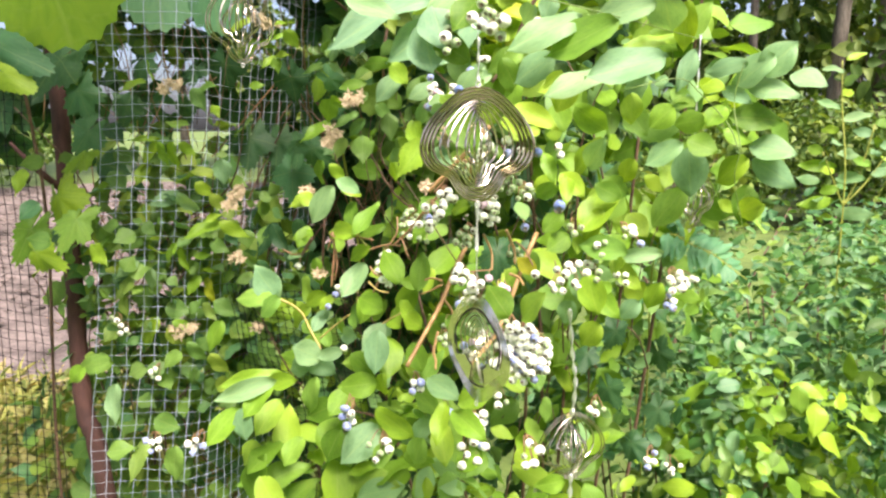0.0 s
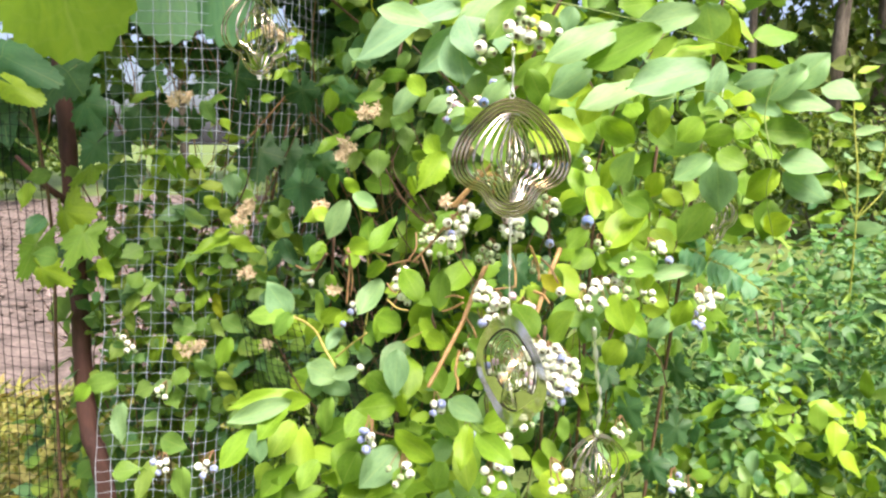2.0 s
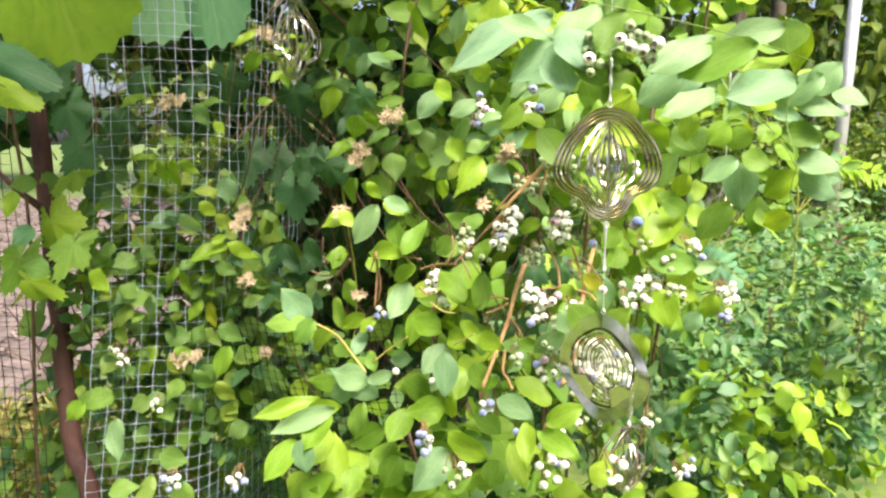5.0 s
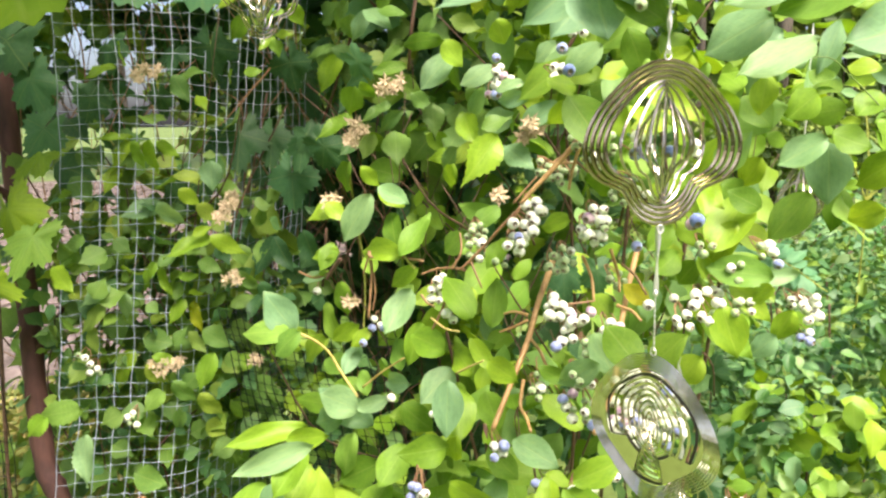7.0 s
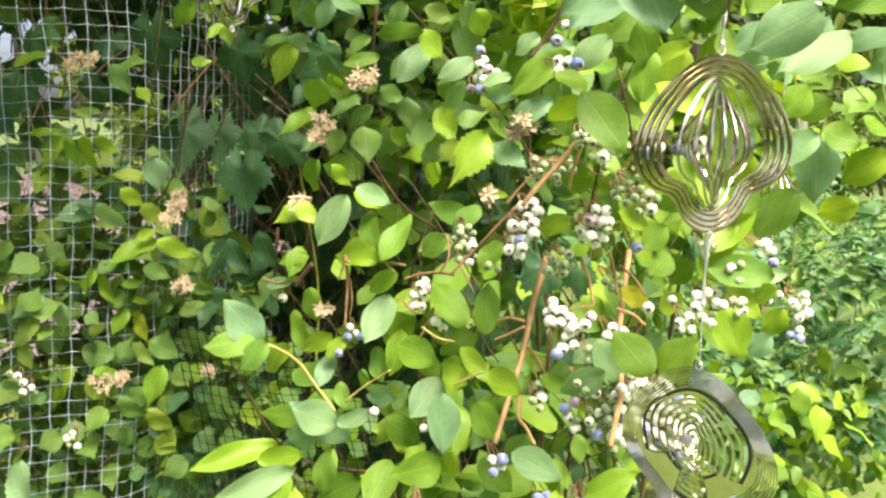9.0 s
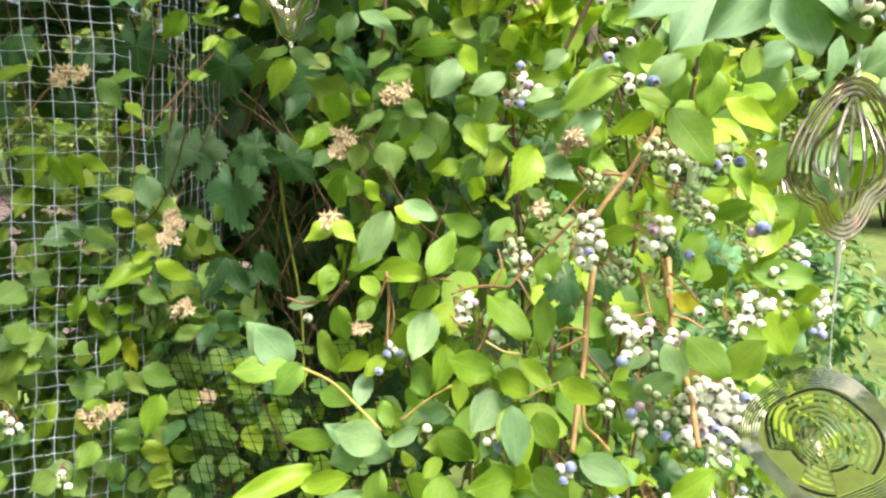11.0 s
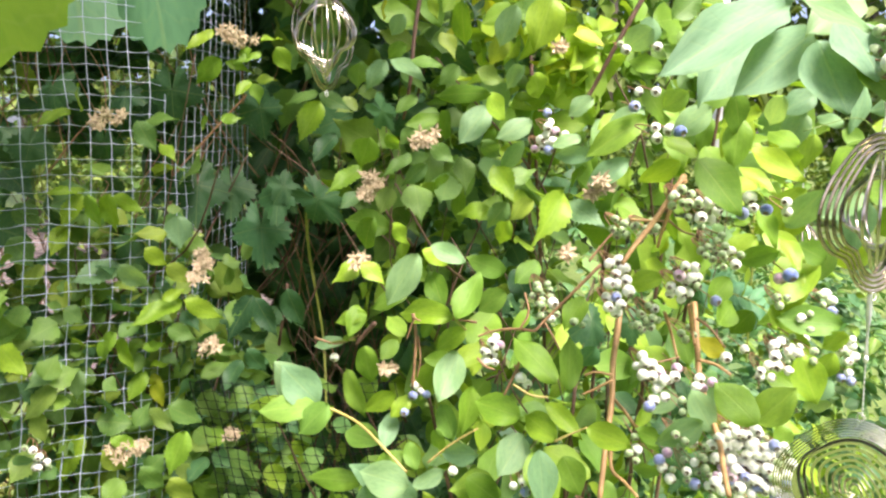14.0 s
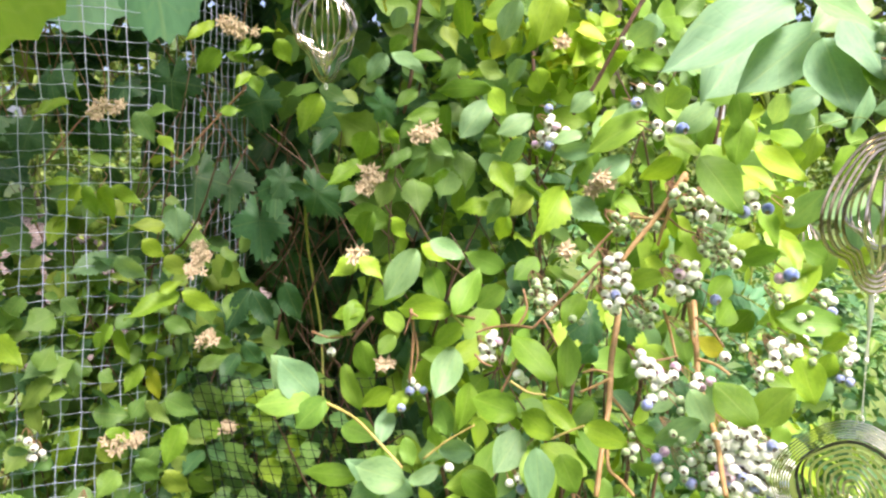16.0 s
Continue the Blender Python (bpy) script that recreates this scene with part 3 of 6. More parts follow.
def berries(parent, x, y, z, count, spread, kinds):
    """A hanging cluster: thin stalks from one twig, berries of mixed ripeness packed side by side."""
    at, spots = Vector((x, y, z)), []
    size = 0.0042
    for i in range(count * 40):
        if len(spots) == count:
            break
        q = Vector((rng.uniform(-1, 1), rng.uniform(-0.6, 0.6), rng.uniform(-1, 1)))
        if q.length > 1:
            continue
        q = at + q * max(spread, 0.004)
        if all((q - o).length > size * 1.75 for o in spots):
            spots.append(q)
    root = at + Vector((rng.uniform(-0.004, 0.004), 0.022, spread * 0.6 + 0.004))
    v, f = [], []
    for q in spots:
        a, b = tube(smooth_path([root, (root + q) / 2 + Vector((0, 0.006, 0.002)), q], 4), 0.0005, 4)
        f += [tuple(i + len(v) for i in p) for p in b]
        v += a
    cluster = child("fruit_stalk", mesh_from("fruit_stalk", v, f, TWIG), parent)
    for i, q in enumerate(spots):
        key = kinds[i % len(kinds)]
        ob = new("berry", BERRY_MESH[key])
        ob.parent = cluster
        s = size * rng.uniform(0.82, 1.12) * (0.78 if key == "G" else 1.18 if key == "D" else 1.0)
        down = Vector((-0.25 + rng.uniform(-0.7, 0.7), -0.75 + rng.uniform(-0.5, 0.5), -0.5 + rng.uniform(-0.6, 0.6)))
        turn = (-down).to_track_quat("Z", "Y").to_matrix().to_4x4()
        ob.matrix_basis = Matrix.Translation(q) @ turn @ Matrix.Diagonal((s, s, s * 0.93, 1))


leaf(bush, -0.203, 0.858, 1.147, -0.234, 0.865, 1.182, 0.035, PALE)
leaf(bush, -0.206, 0.851, 1.147, -0.257, 0.856, 1.149, 0.026)
leaf(bush, -0.196, 0.840, 1.151, -0.225, 0.840, 1.128, 0.026)
leaf(bush, -0.077, 0.818, 1.499, -0.067, 0.846, 1.464, 0.020)
leaf(bush, -0.022, 0.829, 1.500, -0.035, 0.842, 1.466, 0.024, PALE)
leaf(bush, 0.022, 0.849, 1.515, 0.003, 0.843, 1.468, 0.037, FRESH)
leaf(bush, -0.114, 0.850, 1.453, -0.089, 0.836, 1.450, 0.012)
leaf(bush, -0.127, 0.871, 1.456, -0.102, 0.847, 1.438, 0.017, PALE)
leaf(bush, -0.057, 0.803, 1.421, -0.100, 0.842, 1.424, 0.017)
leaf(bush, -0.058, 0.808, 1.421, -0.040, 0.817, 1.399, 0.022, FRESH)
leaf(bush, -0.008, 0.822, 1.441, 0.003, 0.831, 1.419, 0.023, FRESH)
leaf(bush, -0.047, 0.835, 1.412, -0.077, 0.826, 1.381, 0.026, PALE)
leaf(bush, -0.088, 0.849, 1.403, -0.121, 0.845, 1.397, 0.014)
leaf(bush, -0.007, 0.828, 1.399, -0.041, 0.827, 1.386, 0.020, PALE)
leaf(bush, -0.018, 0.824, 1.382, -0.030, 0.848, 1.352, 0.016, PALE)
leaf(bush, 0.006, 0.759, 1.382, -0.018, 0.765, 1.379, 0.014, PALE)
leaf(bush, 0.006, 0.735, 1.369, -0.017, 0.767, 1.368, 0.015, PALE)
leaf(bush, -0.002, 0.736, 1.359, -0.005, 0.763, 1.343, 0.014)
leaf(bush, -0.146, 0.873, 1.313, -0.157, 0.889, 1.281, 0.026)
leaf(bush, -0.111, 0.961, 1.529, -0.113, 0.989, 1.512, 0.011, YELLOW)
leaf(bush, -0.105, 0.909, 1.503, -0.115, 0.923, 1.485, 0.017, PALE)
leaf(bush, -0.102, 0.912, 1.476, -0.120, 0.928, 1.464, 0.017)
leaf(bush, 0.098, 0.802, 1.481, 0.084, 0.832, 1.464, 0.025, PALE)
leaf(bush, 0.072, 0.652, 1.421, 0.039, 0.652, 1.400, 0.020)
leaf(bush, 0.050, 0.631, 1.410, 0.068, 0.637, 1.377, 0.021)
leaf(bush, 0.034, 0.631, 1.399, 0.008, 0.635, 1.382, 0.019, PALE)
leaf(bush, 0.040, 0.719, 1.397, -0.007, 0.723, 1.371, 0.023)
leaf(bush, 0.049, 0.734, 1.405, 0.012, 0.732, 1.387, 0.019, PALE)
leaf(bush, 0.012, 0.615, 1.367, -0.002, 0.633, 1.378, 0.016, FRESH)
leaf(bush, 0.025, 0.650, 1.364, 0.005, 0.671, 1.346, 0.017, FRESH)
leaf(bush, 0.006, 0.607, 1.366, 0.027, 0.587, 1.332, 0.027)
leaf(bush, 0.028, 0.722, 1.364, -0.006, 0.726, 1.346, 0.019, PALE)
leaf(bush, 0.061, 0.626, 1.371, 0.098, 0.617, 1.349, 0.019)
leaf(bush, 0.052, 0.625, 1.360, 0.062, 0.600, 1.345, 0.012, FRESH)
leaf(bush, 0.065, 0.641, 1.394, 0.054, 0.633, 1.360, 0.020)
leaf(bush, 0.203, 0.718, 1.418, 0.173, 0.724, 1.405, 0.023, PALE)
leaf(bush, 0.162, 0.710, 1.415, 0.168, 0.737, 1.389, 0.019, PALE)
leaf(bush, 0.241, 0.705, 1.425, 0.224, 0.694, 1.387, 0.019, PALE)
leaf(bush, 0.210, 0.696, 1.390, 0.209, 0.725, 1.405, 0.014, PALE)
leaf(bush, 0.179, 0.694, 1.384, 0.182, 0.702, 1.352, 0.022)
leaf(bush, 0.091, 0.651, 1.329, 0.098, 0.634, 1.305, 0.014, FRESH)
leaf(bush, 0.135, 0.672, 1.313, 0.141, 0.641, 1.341, 0.022, PALE)
leaf(bush, 0.219, 0.706, 1.387, 0.238, 0.698, 1.374, 0.016)
leaf(bush, 0.087, 0.648, 1.349, 0.057, 0.646, 1.341, 0.016)
leaf(bush, 0.047, 0.815, 1.419, 0.025, 0.825, 1.407, 0.021, PALE)
leaf(bush, 0.064, 0.699, 1.415, 0.053, 0.718, 1.403, 0.018)
leaf(bush, 0.132, 0.837, 1.449, 0.109, 0.860, 1.462, 0.020, FRESH)
leaf(bush, 0.158, 0.688, 1.373, 0.152, 0.714, 1.391, 0.020)
leaf(bush, 0.229, 0.688, 1.382, 0.231, 0.715, 1.363, 0.022, PALE)
leaf(bush, 0.193, 0.696, 1.440, 0.221, 0.694, 1.423, 0.021)
leaf(bush, -0.205, 0.877, 1.140, -0.240, 0.883, 1.180, 0.035, PALE)
leaf(bush, -0.200, 1.018, 1.096, -0.256, 0.992, 1.084, 0.028, FRESH)
leaf(bush, -0.205, 0.976, 1.112, -0.270, 0.995, 1.107, 0.016, FRESH)
leaf(bush, -0.179, 0.942, 1.113, -0.215, 0.958, 1.083, 0.028, FRESH)
leaf(bush, -0.175, 0.877, 1.110, -0.150, 0.846, 1.108, 0.026)
leaf(bush, -0.172, 0.881, 1.169, -0.164, 0.863, 1.126, 0.019)
leaf(bush, -0.157, 0.871, 1.193, -0.155, 0.865, 1.158, 0.025)
leaf(bush, -0.139, 0.828, 1.160, -0.164, 0.840, 1.142, 0.019, FRESH)
leaf(bush, -0.126, 0.818, 1.158, -0.147, 0.813, 1.144, 0.015, FRESH)
leaf(bush, -0.088, 0.801, 1.200, -0.113, 0.779, 1.163, 0.027, PALE)
leaf(bush, -0.082, 0.797, 1.220, -0.108, 0.803, 1.203, 0.019, FRESH)
leaf(bush, -0.123, 0.799, 1.288, -0.150, 0.802, 1.244, 0.026, PALE)
leaf(bush, -0.097, 0.787, 1.234, -0.139, 0.822, 1.239, 0.025, FRESH)
leaf(bush, -0.105, 0.824, 1.268, -0.103, 0.797, 1.241, 0.021)
leaf(bush, -0.098, 0.771, 1.235, -0.069, 0.793, 1.269, 0.023)
leaf(bush, -0.156, 0.857, 1.226, -0.186, 0.861, 1.222, 0.015, FRESH)
leaf(bush, -0.162, 0.865, 1.233, -0.174, 0.845, 1.213, 0.019, FRESH)
leaf(bush, -0.174, 0.883, 1.196, -0.202, 0.903, 1.190, 0.014, PALE)
leaf(bush, -0.166, 0.874, 1.202, -0.180, 0.864, 1.202, 0.007)
leaf(bush, -0.138, 0.837, 1.138, -0.154, 0.809, 1.120, 0.018, PALE)
leaf(bush, -0.080, 0.786, 1.173, -0.091, 0.769, 1.138, 0.022)
leaf(bush, -0.101, 0.809, 1.151, -0.097, 0.782, 1.126, 0.020)
leaf(bush, -0.116, 0.775, 1.143, -0.111, 0.783, 1.115, 0.013)
leaf(bush, -0.062, 0.723, 1.165, -0.094, 0.744, 1.176, 0.026, FRESH)
leaf(bush, -0.042, 0.698, 1.154, -0.059, 0.731, 1.167, 0.022, FRESH)
leaf(bush, -0.042, 0.718, 1.177, -0.030, 0.685, 1.161, 0.015, FRESH)
leaf(bush, -0.043, 0.700, 1.198, -0.063, 0.731, 1.232, 0.025)
leaf(bush, -0.026, 0.712, 1.187, -0.020, 0.725, 1.226, 0.021)
leaf(bush, -0.112, 0.768, 1.124, -0.090, 0.737, 1.133, 0.020, PALE)
leaf(bush, -0.056, 0.730, 1.147, -0.084, 0.711, 1.126, 0.027, PALE)
leaf(bush, -0.054, 0.715, 1.139, -0.055, 0.674, 1.112, 0.030, FRESH)
leaf(bush, -0.162, 0.873, 1.059, -0.213, 0.885, 1.065, 0.022)
leaf(bush, -0.138, 0.783, 1.092, -0.178, 0.799, 1.104, 0.031, PALE)
leaf(bush, -0.134, 0.806, 1.110, -0.167, 0.799, 1.105, 0.018)
leaf(bush, -0.134, 0.798, 1.125, -0.130, 0.788, 1.102, 0.015)
leaf(bush, -0.139, 0.766, 1.100, -0.109, 0.773, 1.107, 0.016, PALE)
leaf(bush, -0.031, 0.711, 1.134, -0.022, 0.697, 1.106, 0.024)
leaf(bush, -0.154, 0.790, 1.084, -0.185, 0.808, 1.070, 0.025, PALE)
leaf(bush, -0.099, 0.746, 1.111, -0.074, 0.733, 1.090, 0.024)
leaf(bush, -0.046, 0.837, 1.191, -0.089, 0.824, 1.182, 0.021)
leaf(bush, -0.116, 0.785, 1.296, -0.089, 0.774, 1.281, 0.017, PALE)
leaf(bush, -0.117, 0.810, 1.289, -0.091, 0.809, 1.277, 0.016, FRESH)
leaf(bush, -0.123, 0.852, 1.204, -0.133, 0.879, 1.220, 0.018)
leaf(bush, -0.035, 0.822, 1.246, -0.057, 0.838, 1.226, 0.023)
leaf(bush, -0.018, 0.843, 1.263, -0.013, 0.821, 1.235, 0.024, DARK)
leaf(bush, -0.004, 0.817, 1.272, -0.031, 0.807, 1.259, 0.021)
leaf(bush, 0.024, 0.666, 1.280, 0.004, 0.686, 1.275, 0.018, FRESH)
leaf(bush, -0.011, 0.717, 1.258, -0.033, 0.708, 1.240, 0.019)
leaf(bush, 0.090, 0.680, 1.213, 0.071, 0.683, 1.227, 0.016, YELLOW)
leaf(bush, 0.169, 0.645, 1.239, 0.129, 0.671, 1.241, 0.025)
leaf(bush, 0.057, 0.602, 1.189, 0.038, 0.619, 1.216, 0.026)
leaf(bush, 0.070, 0.618, 1.183, 0.085, 0.600, 1.212, 0.025)
leaf(bush, 0.133, 0.648, 1.218, 0.141, 0.635, 1.182, 0.027, FRESH)
leaf(bush, 0.149, 0.667, 1.209, 0.152, 0.645, 1.198, 0.015)
leaf(bush, 0.039, 0.649, 1.200, 0.053, 0.638, 1.168, 0.020, PALE)
leaf(bush, 0.040, 0.635, 1.182, 0.011, 0.647, 1.161, 0.020, PALE)
leaf(bush, -0.036, 0.663, 1.176, -0.017, 0.633, 1.170, 0.019, FRESH)
leaf(bush, 0.091, 0.739, 1.226, 0.089, 0.719, 1.194, 0.023)
leaf(bush, 0.103, 0.641, 1.299, 0.086, 0.667, 1.289, 0.016)
leaf(bush, 0.112, 0.650, 1.308, 0.107, 0.622, 1.290, 0.014, FRESH)
leaf(bush, 0.150, 0.666, 1.276, 0.129, 0.669, 1.246, 0.023, FRESH)
leaf(bush, 0.128, 0.674, 1.252, 0.127, 0.665, 1.234, 0.012, FRESH)
leaf(bush, 0.001, 0.659, 1.171, 0.027, 0.665, 1.156, 0.013)
leaf(bush, 0.047, 0.640, 1.146, 0.054, 0.625, 1.135, 0.015)
leaf(bush, 0.163, 0.633, 1.234, 0.158, 0.652, 1.220, 0.015, FRESH)
leaf(bush, 0.070, 0.754, 1.203, 0.075, 0.728, 1.190, 0.019)
leaf(bush, 0.120, 0.713, 1.267, 0.100, 0.714, 1.247, 0.020)
leaf(bush, 0.163, 0.659, 1.287, 0.140, 0.664, 1.300, 0.020)
leaf(bush, 0.139, 0.707, 1.239, 0.128, 0.720, 1.217, 0.020)
leaf(bush, 0.189, 0.671, 1.187, 0.170, 0.673, 1.169, 0.019, PALE)
leaf(bush, 0.064, 0.703, 1.180, 0.041, 0.699, 1.165, 0.018, PALE)
leaf(bush, 0.063, 0.796, 1.149, 0.069, 0.768, 1.137, 0.019, DARK)
leaf(bush, 0.050, 0.807, 1.191, 0.037, 0.815, 1.168, 0.022, TEAL)
leaf(bush, 0.282, 0.682, 1.410, 0.249, 0.709, 1.407, 0.020, PALE)
leaf(bush, 0.306, 0.680, 1.417, 0.272, 0.694, 1.392, 0.033, PALE)
leaf(bush, 0.297, 0.688, 1.400, 0.322, 0.673, 1.429, 0.031, PALE)
leaf(bush, 0.287, 0.698, 1.391, 0.327, 0.668, 1.386, 0.026, PALE)
leaf(bush, 0.331, 0.702, 1.401, 0.357, 0.680, 1.392, 0.028, PALE)
leaf(bush, 0.267, 0.704, 1.389, 0.289, 0.681, 1.373, 0.015, PALE)
leaf(bush, 0.271, 0.694, 1.361, 0.324, 0.686, 1.361, 0.028)
leaf(bush, 0.267, 0.689, 1.371, 0.247, 0.685, 1.354, 0.023, FRESH)
leaf(bush, 0.265, 0.690, 1.348, 0.294, 0.686, 1.340, 0.020, FRESH)
leaf(bush, 0.296, 0.702, 1.334, 0.333, 0.679, 1.329, 0.032, PALE)
leaf(bush, 0.302, 0.706, 1.321, 0.342, 0.690, 1.296, 0.028, PALE)
leaf(bush, 0.291, 0.688, 1.322, 0.265, 0.711, 1.300, 0.031, FRESH)
leaf(bush, 0.240, 0.707, 1.333, 0.243, 0.700, 1.284, 0.036, PALE)
leaf(bush, 0.228, 0.689, 1.337, 0.197, 0.702, 1.314, 0.026, PALE)
leaf(bush, 0.232, 0.691, 1.340, 0.260, 0.684, 1.328, 0.025)
leaf(bush, 0.218, 0.689, 1.371, 0.196, 0.686, 1.352, 0.025)
leaf(bush, 0.258, 0.715, 1.359, 0.229, 0.723, 1.355, 0.024)
leaf(bush, 0.120, 0.669, 1.371, 0.157, 0.682, 1.344, 0.026)
leaf(bush, 0.150, 0.668, 1.341, 0.117, 0.689, 1.308, 0.023, FRESH)
leaf(bush, 0.105, 0.666, 1.306, 0.081, 0.672, 1.292, 0.021, FRESH)
leaf(bush, 0.109, 0.665, 1.310, 0.125, 0.638, 1.292, 0.020, FRESH)
leaf(bush, 0.163, 0.677, 1.295, 0.127, 0.664, 1.251, 0.033, FRESH)
leaf(bush, 0.249, 0.738, 1.289, 0.217, 0.744, 1.249, 0.032)
leaf(bush, 0.111, 0.675, 1.400, 0.096, 0.703, 1.389, 0.018, FRESH)
leaf(bush, 0.248, 0.703, 1.391, 0.261, 0.683, 1.390, 0.018, FRESH)
leaf(bush, 0.125, 0.706, 1.400, 0.110, 0.715, 1.365, 0.027)
leaf(bush, 0.201, 0.725, 1.402, 0.180, 0.730, 1.373, 0.024, PALE)
leaf(bush, 0.184, 0.692, 1.242, 0.140, 0.694, 1.231, 0.024, FRESH)
leaf(bush, 0.217, 0.692, 1.231, 0.167, 0.703, 1.223, 0.016, PALE)
leaf(bush, 0.167, 0.708, 1.220, 0.197, 0.692, 1.192, 0.020, FRESH)
leaf(bush, 0.143, 0.701, 1.198, 0.168, 0.665, 1.172, 0.024, FRESH)
leaf(bush, 0.216, 0.697, 1.200, 0.205, 0.701, 1.170, 0.021, FRESH)
leaf(bush, 0.261, 0.789, 1.169, 0.290, 0.779, 1.161, 0.016, FRESH)
leaf(bush, 0.189, 0.750, 1.370, 0.204, 0.727, 1.345, 0.026)
leaf(bush, 0.159, 0.718, 1.299, 0.191, 0.722, 1.285, 0.023)
leaf(bush, 0.188, 0.710, 1.321, 0.177, 0.722, 1.296, 0.021, FRESH)
leaf(bush, 0.114, 0.744, 1.375, 0.121, 0.726, 1.348, 0.026)
leaf(bush, 0.356, 0.792, 1.268, 0.335, 0.825, 1.252, 0.028)
leaf(bush, 0.128, 0.719, 1.244, 0.103, 0.706, 1.229, 0.023)
leaf(bush, 0.194, 0.751, 1.262, 0.211, 0.732, 1.241, 0.024)
leaf(bush, 0.173, 0.763, 1.139, 0.151, 0.766, 1.114, 0.029)
leaf(bush, 0.137, 0.743, 1.170, 0.130, 0.749, 1.144, 0.024, PALE)
leaf(bush, -0.191, 0.827, 1.058, -0.263, 0.797, 1.059, 0.023, FRESH)
leaf(bush, -0.207, 0.797, 1.059, -0.165, 0.786, 1.067, 0.021, FRESH)
leaf(bush, -0.171, 0.705, 1.096, -0.235, 0.702, 1.074, 0.021, PALE)
leaf(bush, -0.210, 0.703, 1.066, -0.241, 0.682, 1.034, 0.025, FRESH)
leaf(bush, -0.177, 0.706, 1.091, -0.201, 0.686, 1.060, 0.027)
leaf(bush, -0.204, 0.693, 1.070, -0.203, 0.680, 1.040, 0.026, PALE)
leaf(bush, -0.125, 0.806, 1.067, -0.182, 0.822, 1.098, 0.030, PALE)
leaf(bush, -0.143, 0.775, 1.074, -0.157, 0.774, 1.028, 0.022)
leaf(bush, -0.064, 0.684, 1.155, -0.066, 0.666, 1.115, 0.025, PALE)
leaf(bush, -0.064, 0.679, 1.102, -0.101, 0.665, 1.102, 0.026)
leaf(bush, -0.059, 0.671, 1.115, -0.062, 0.681, 1.084, 0.016, FRESH)
leaf(bush, -0.065, 0.658, 1.083, -0.026, 0.655, 1.055, 0.026, FRESH)
leaf(bush, -0.064, 0.670, 1.061, -0.097, 0.643, 1.036, 0.033, PALE)
leaf(bush, -0.015, 0.671, 1.110, 0.015, 0.646, 1.099, 0.024, PALE)
leaf(bush, -0.003, 0.655, 1.074, 0.002, 0.628, 1.038, 0.023)
leaf(bush, -0.019, 0.637, 1.063, -0.030, 0.647, 1.030, 0.024)
leaf(bush, -0.147, 0.709, 1.031, -0.165, 0.687, 1.013, 0.025)
leaf(bush, 0.002, 0.620, 1.105, -0.008, 0.586, 1.083, 0.018, FRESH)
leaf(bush, 0.009, 0.605, 1.103, 0.032, 0.568, 1.095, 0.022, FRESH)
leaf(bush, 0.013, 0.598, 1.112, 0.043, 0.587, 1.130, 0.021, FRESH)
leaf(bush, -0.120, 0.778, 1.042, -0.158, 0.790, 1.019, 0.030)
leaf(bush, -0.096, 0.741, 1.076, -0.120, 0.713, 1.051, 0.028)
leaf(bush, -0.108, 0.716, 1.037, -0.126, 0.714, 1.002, 0.029)
leaf(bush, -0.027, 0.721, 1.081, -0.006, 0.701, 1.059, 0.026)
leaf(bush, -0.179, 0.754, 1.054, -0.200, 0.719, 1.033, 0.029)
leaf(bush, 0.036, 0.634, 1.054, 0.012, 0.621, 1.040, 0.024, FRESH)
leaf(bush, -0.047, 0.635, 1.056, -0.067, 0.644, 1.031, 0.024)
leaf(bush, -0.205, 0.756, 1.003, -0.229, 0.753, 0.980, 0.030)
leaf(bush, -0.070, 0.766, 1.097, -0.107, 0.747, 1.099, 0.025)
leaf(bush, -0.038, 0.672, 1.032, -0.009, 0.677, 1.011, 0.023)
leaf(bush, 0.070, 0.642, 1.049, 0.086, 0.626, 1.040, 0.025)
leaf(bush, 0.111, 0.607, 1.036, 0.084, 0.601, 1.031, 0.018)
spray_leaf(branch, 0.007, 0.519, 1.428, -0.041, 0.513, 1.398, 0.026, "sheened")
spray_leaf(branch, -0.013, 0.496, 1.420, -0.006, 0.484, 1.385, 0.028, "sheened")
spray_leaf(branch, -0.009, 0.518, 1.440, -0.084, 0.504, 1.414, 0.027, "sheened")
spray_leaf(branch, 0.034, 0.593, 1.443, -0.013, 0.571, 1.406, 0.038, "sheened")
spray_leaf(branch, 0.022, 0.506, 1.445, -0.016, 0.494, 1.428, 0.020, PALE)
spray_leaf(branch, -0.007, 0.490, 1.429, 0.001, 0.470, 1.404, 0.027, "sheened")
spray_leaf(branch, 0.108, 0.458, 1.416, 0.068, 0.482, 1.395, 0.026)
spray_leaf(branch, 0.141, 0.466, 1.395, 0.089, 0.464, 1.380, 0.026, PALE)
spray_leaf(branch, 0.075, 0.495, 1.398, 0.046, 0.505, 1.384, 0.025, PALE)
spray_leaf(branch, 0.119, 0.530, 1.391, 0.071, 0.510, 1.379, 0.020, PALE)
spray_leaf(branch, 0.089, 0.477, 1.421, 0.040, 0.463, 1.404, 0.022, PALE)
spray_leaf(branch, 0.136, 0.474, 1.429, 0.096, 0.486, 1.422, 0.019, PALE)
spray_leaf(branch, 0.143, 0.484, 1.436, 0.152, 0.496, 1.413, 0.025, PALE)
spray_leaf(branch, 0.161, 0.492, 1.434, 0.165, 0.508, 1.403, 0.015, FRESH)
spray_leaf(branch, 0.165, 0.512, 1.413, 0.118, 0.488, 1.407, 0.011, FRESH)
spray_leaf(branch, 0.027, 0.475, 1.438, 0.006, 0.469, 1.409, 0.021)
spray_leaf(branch, 0.017, 0.479, 1.393, -0.009, 0.482, 1.411, 0.018)
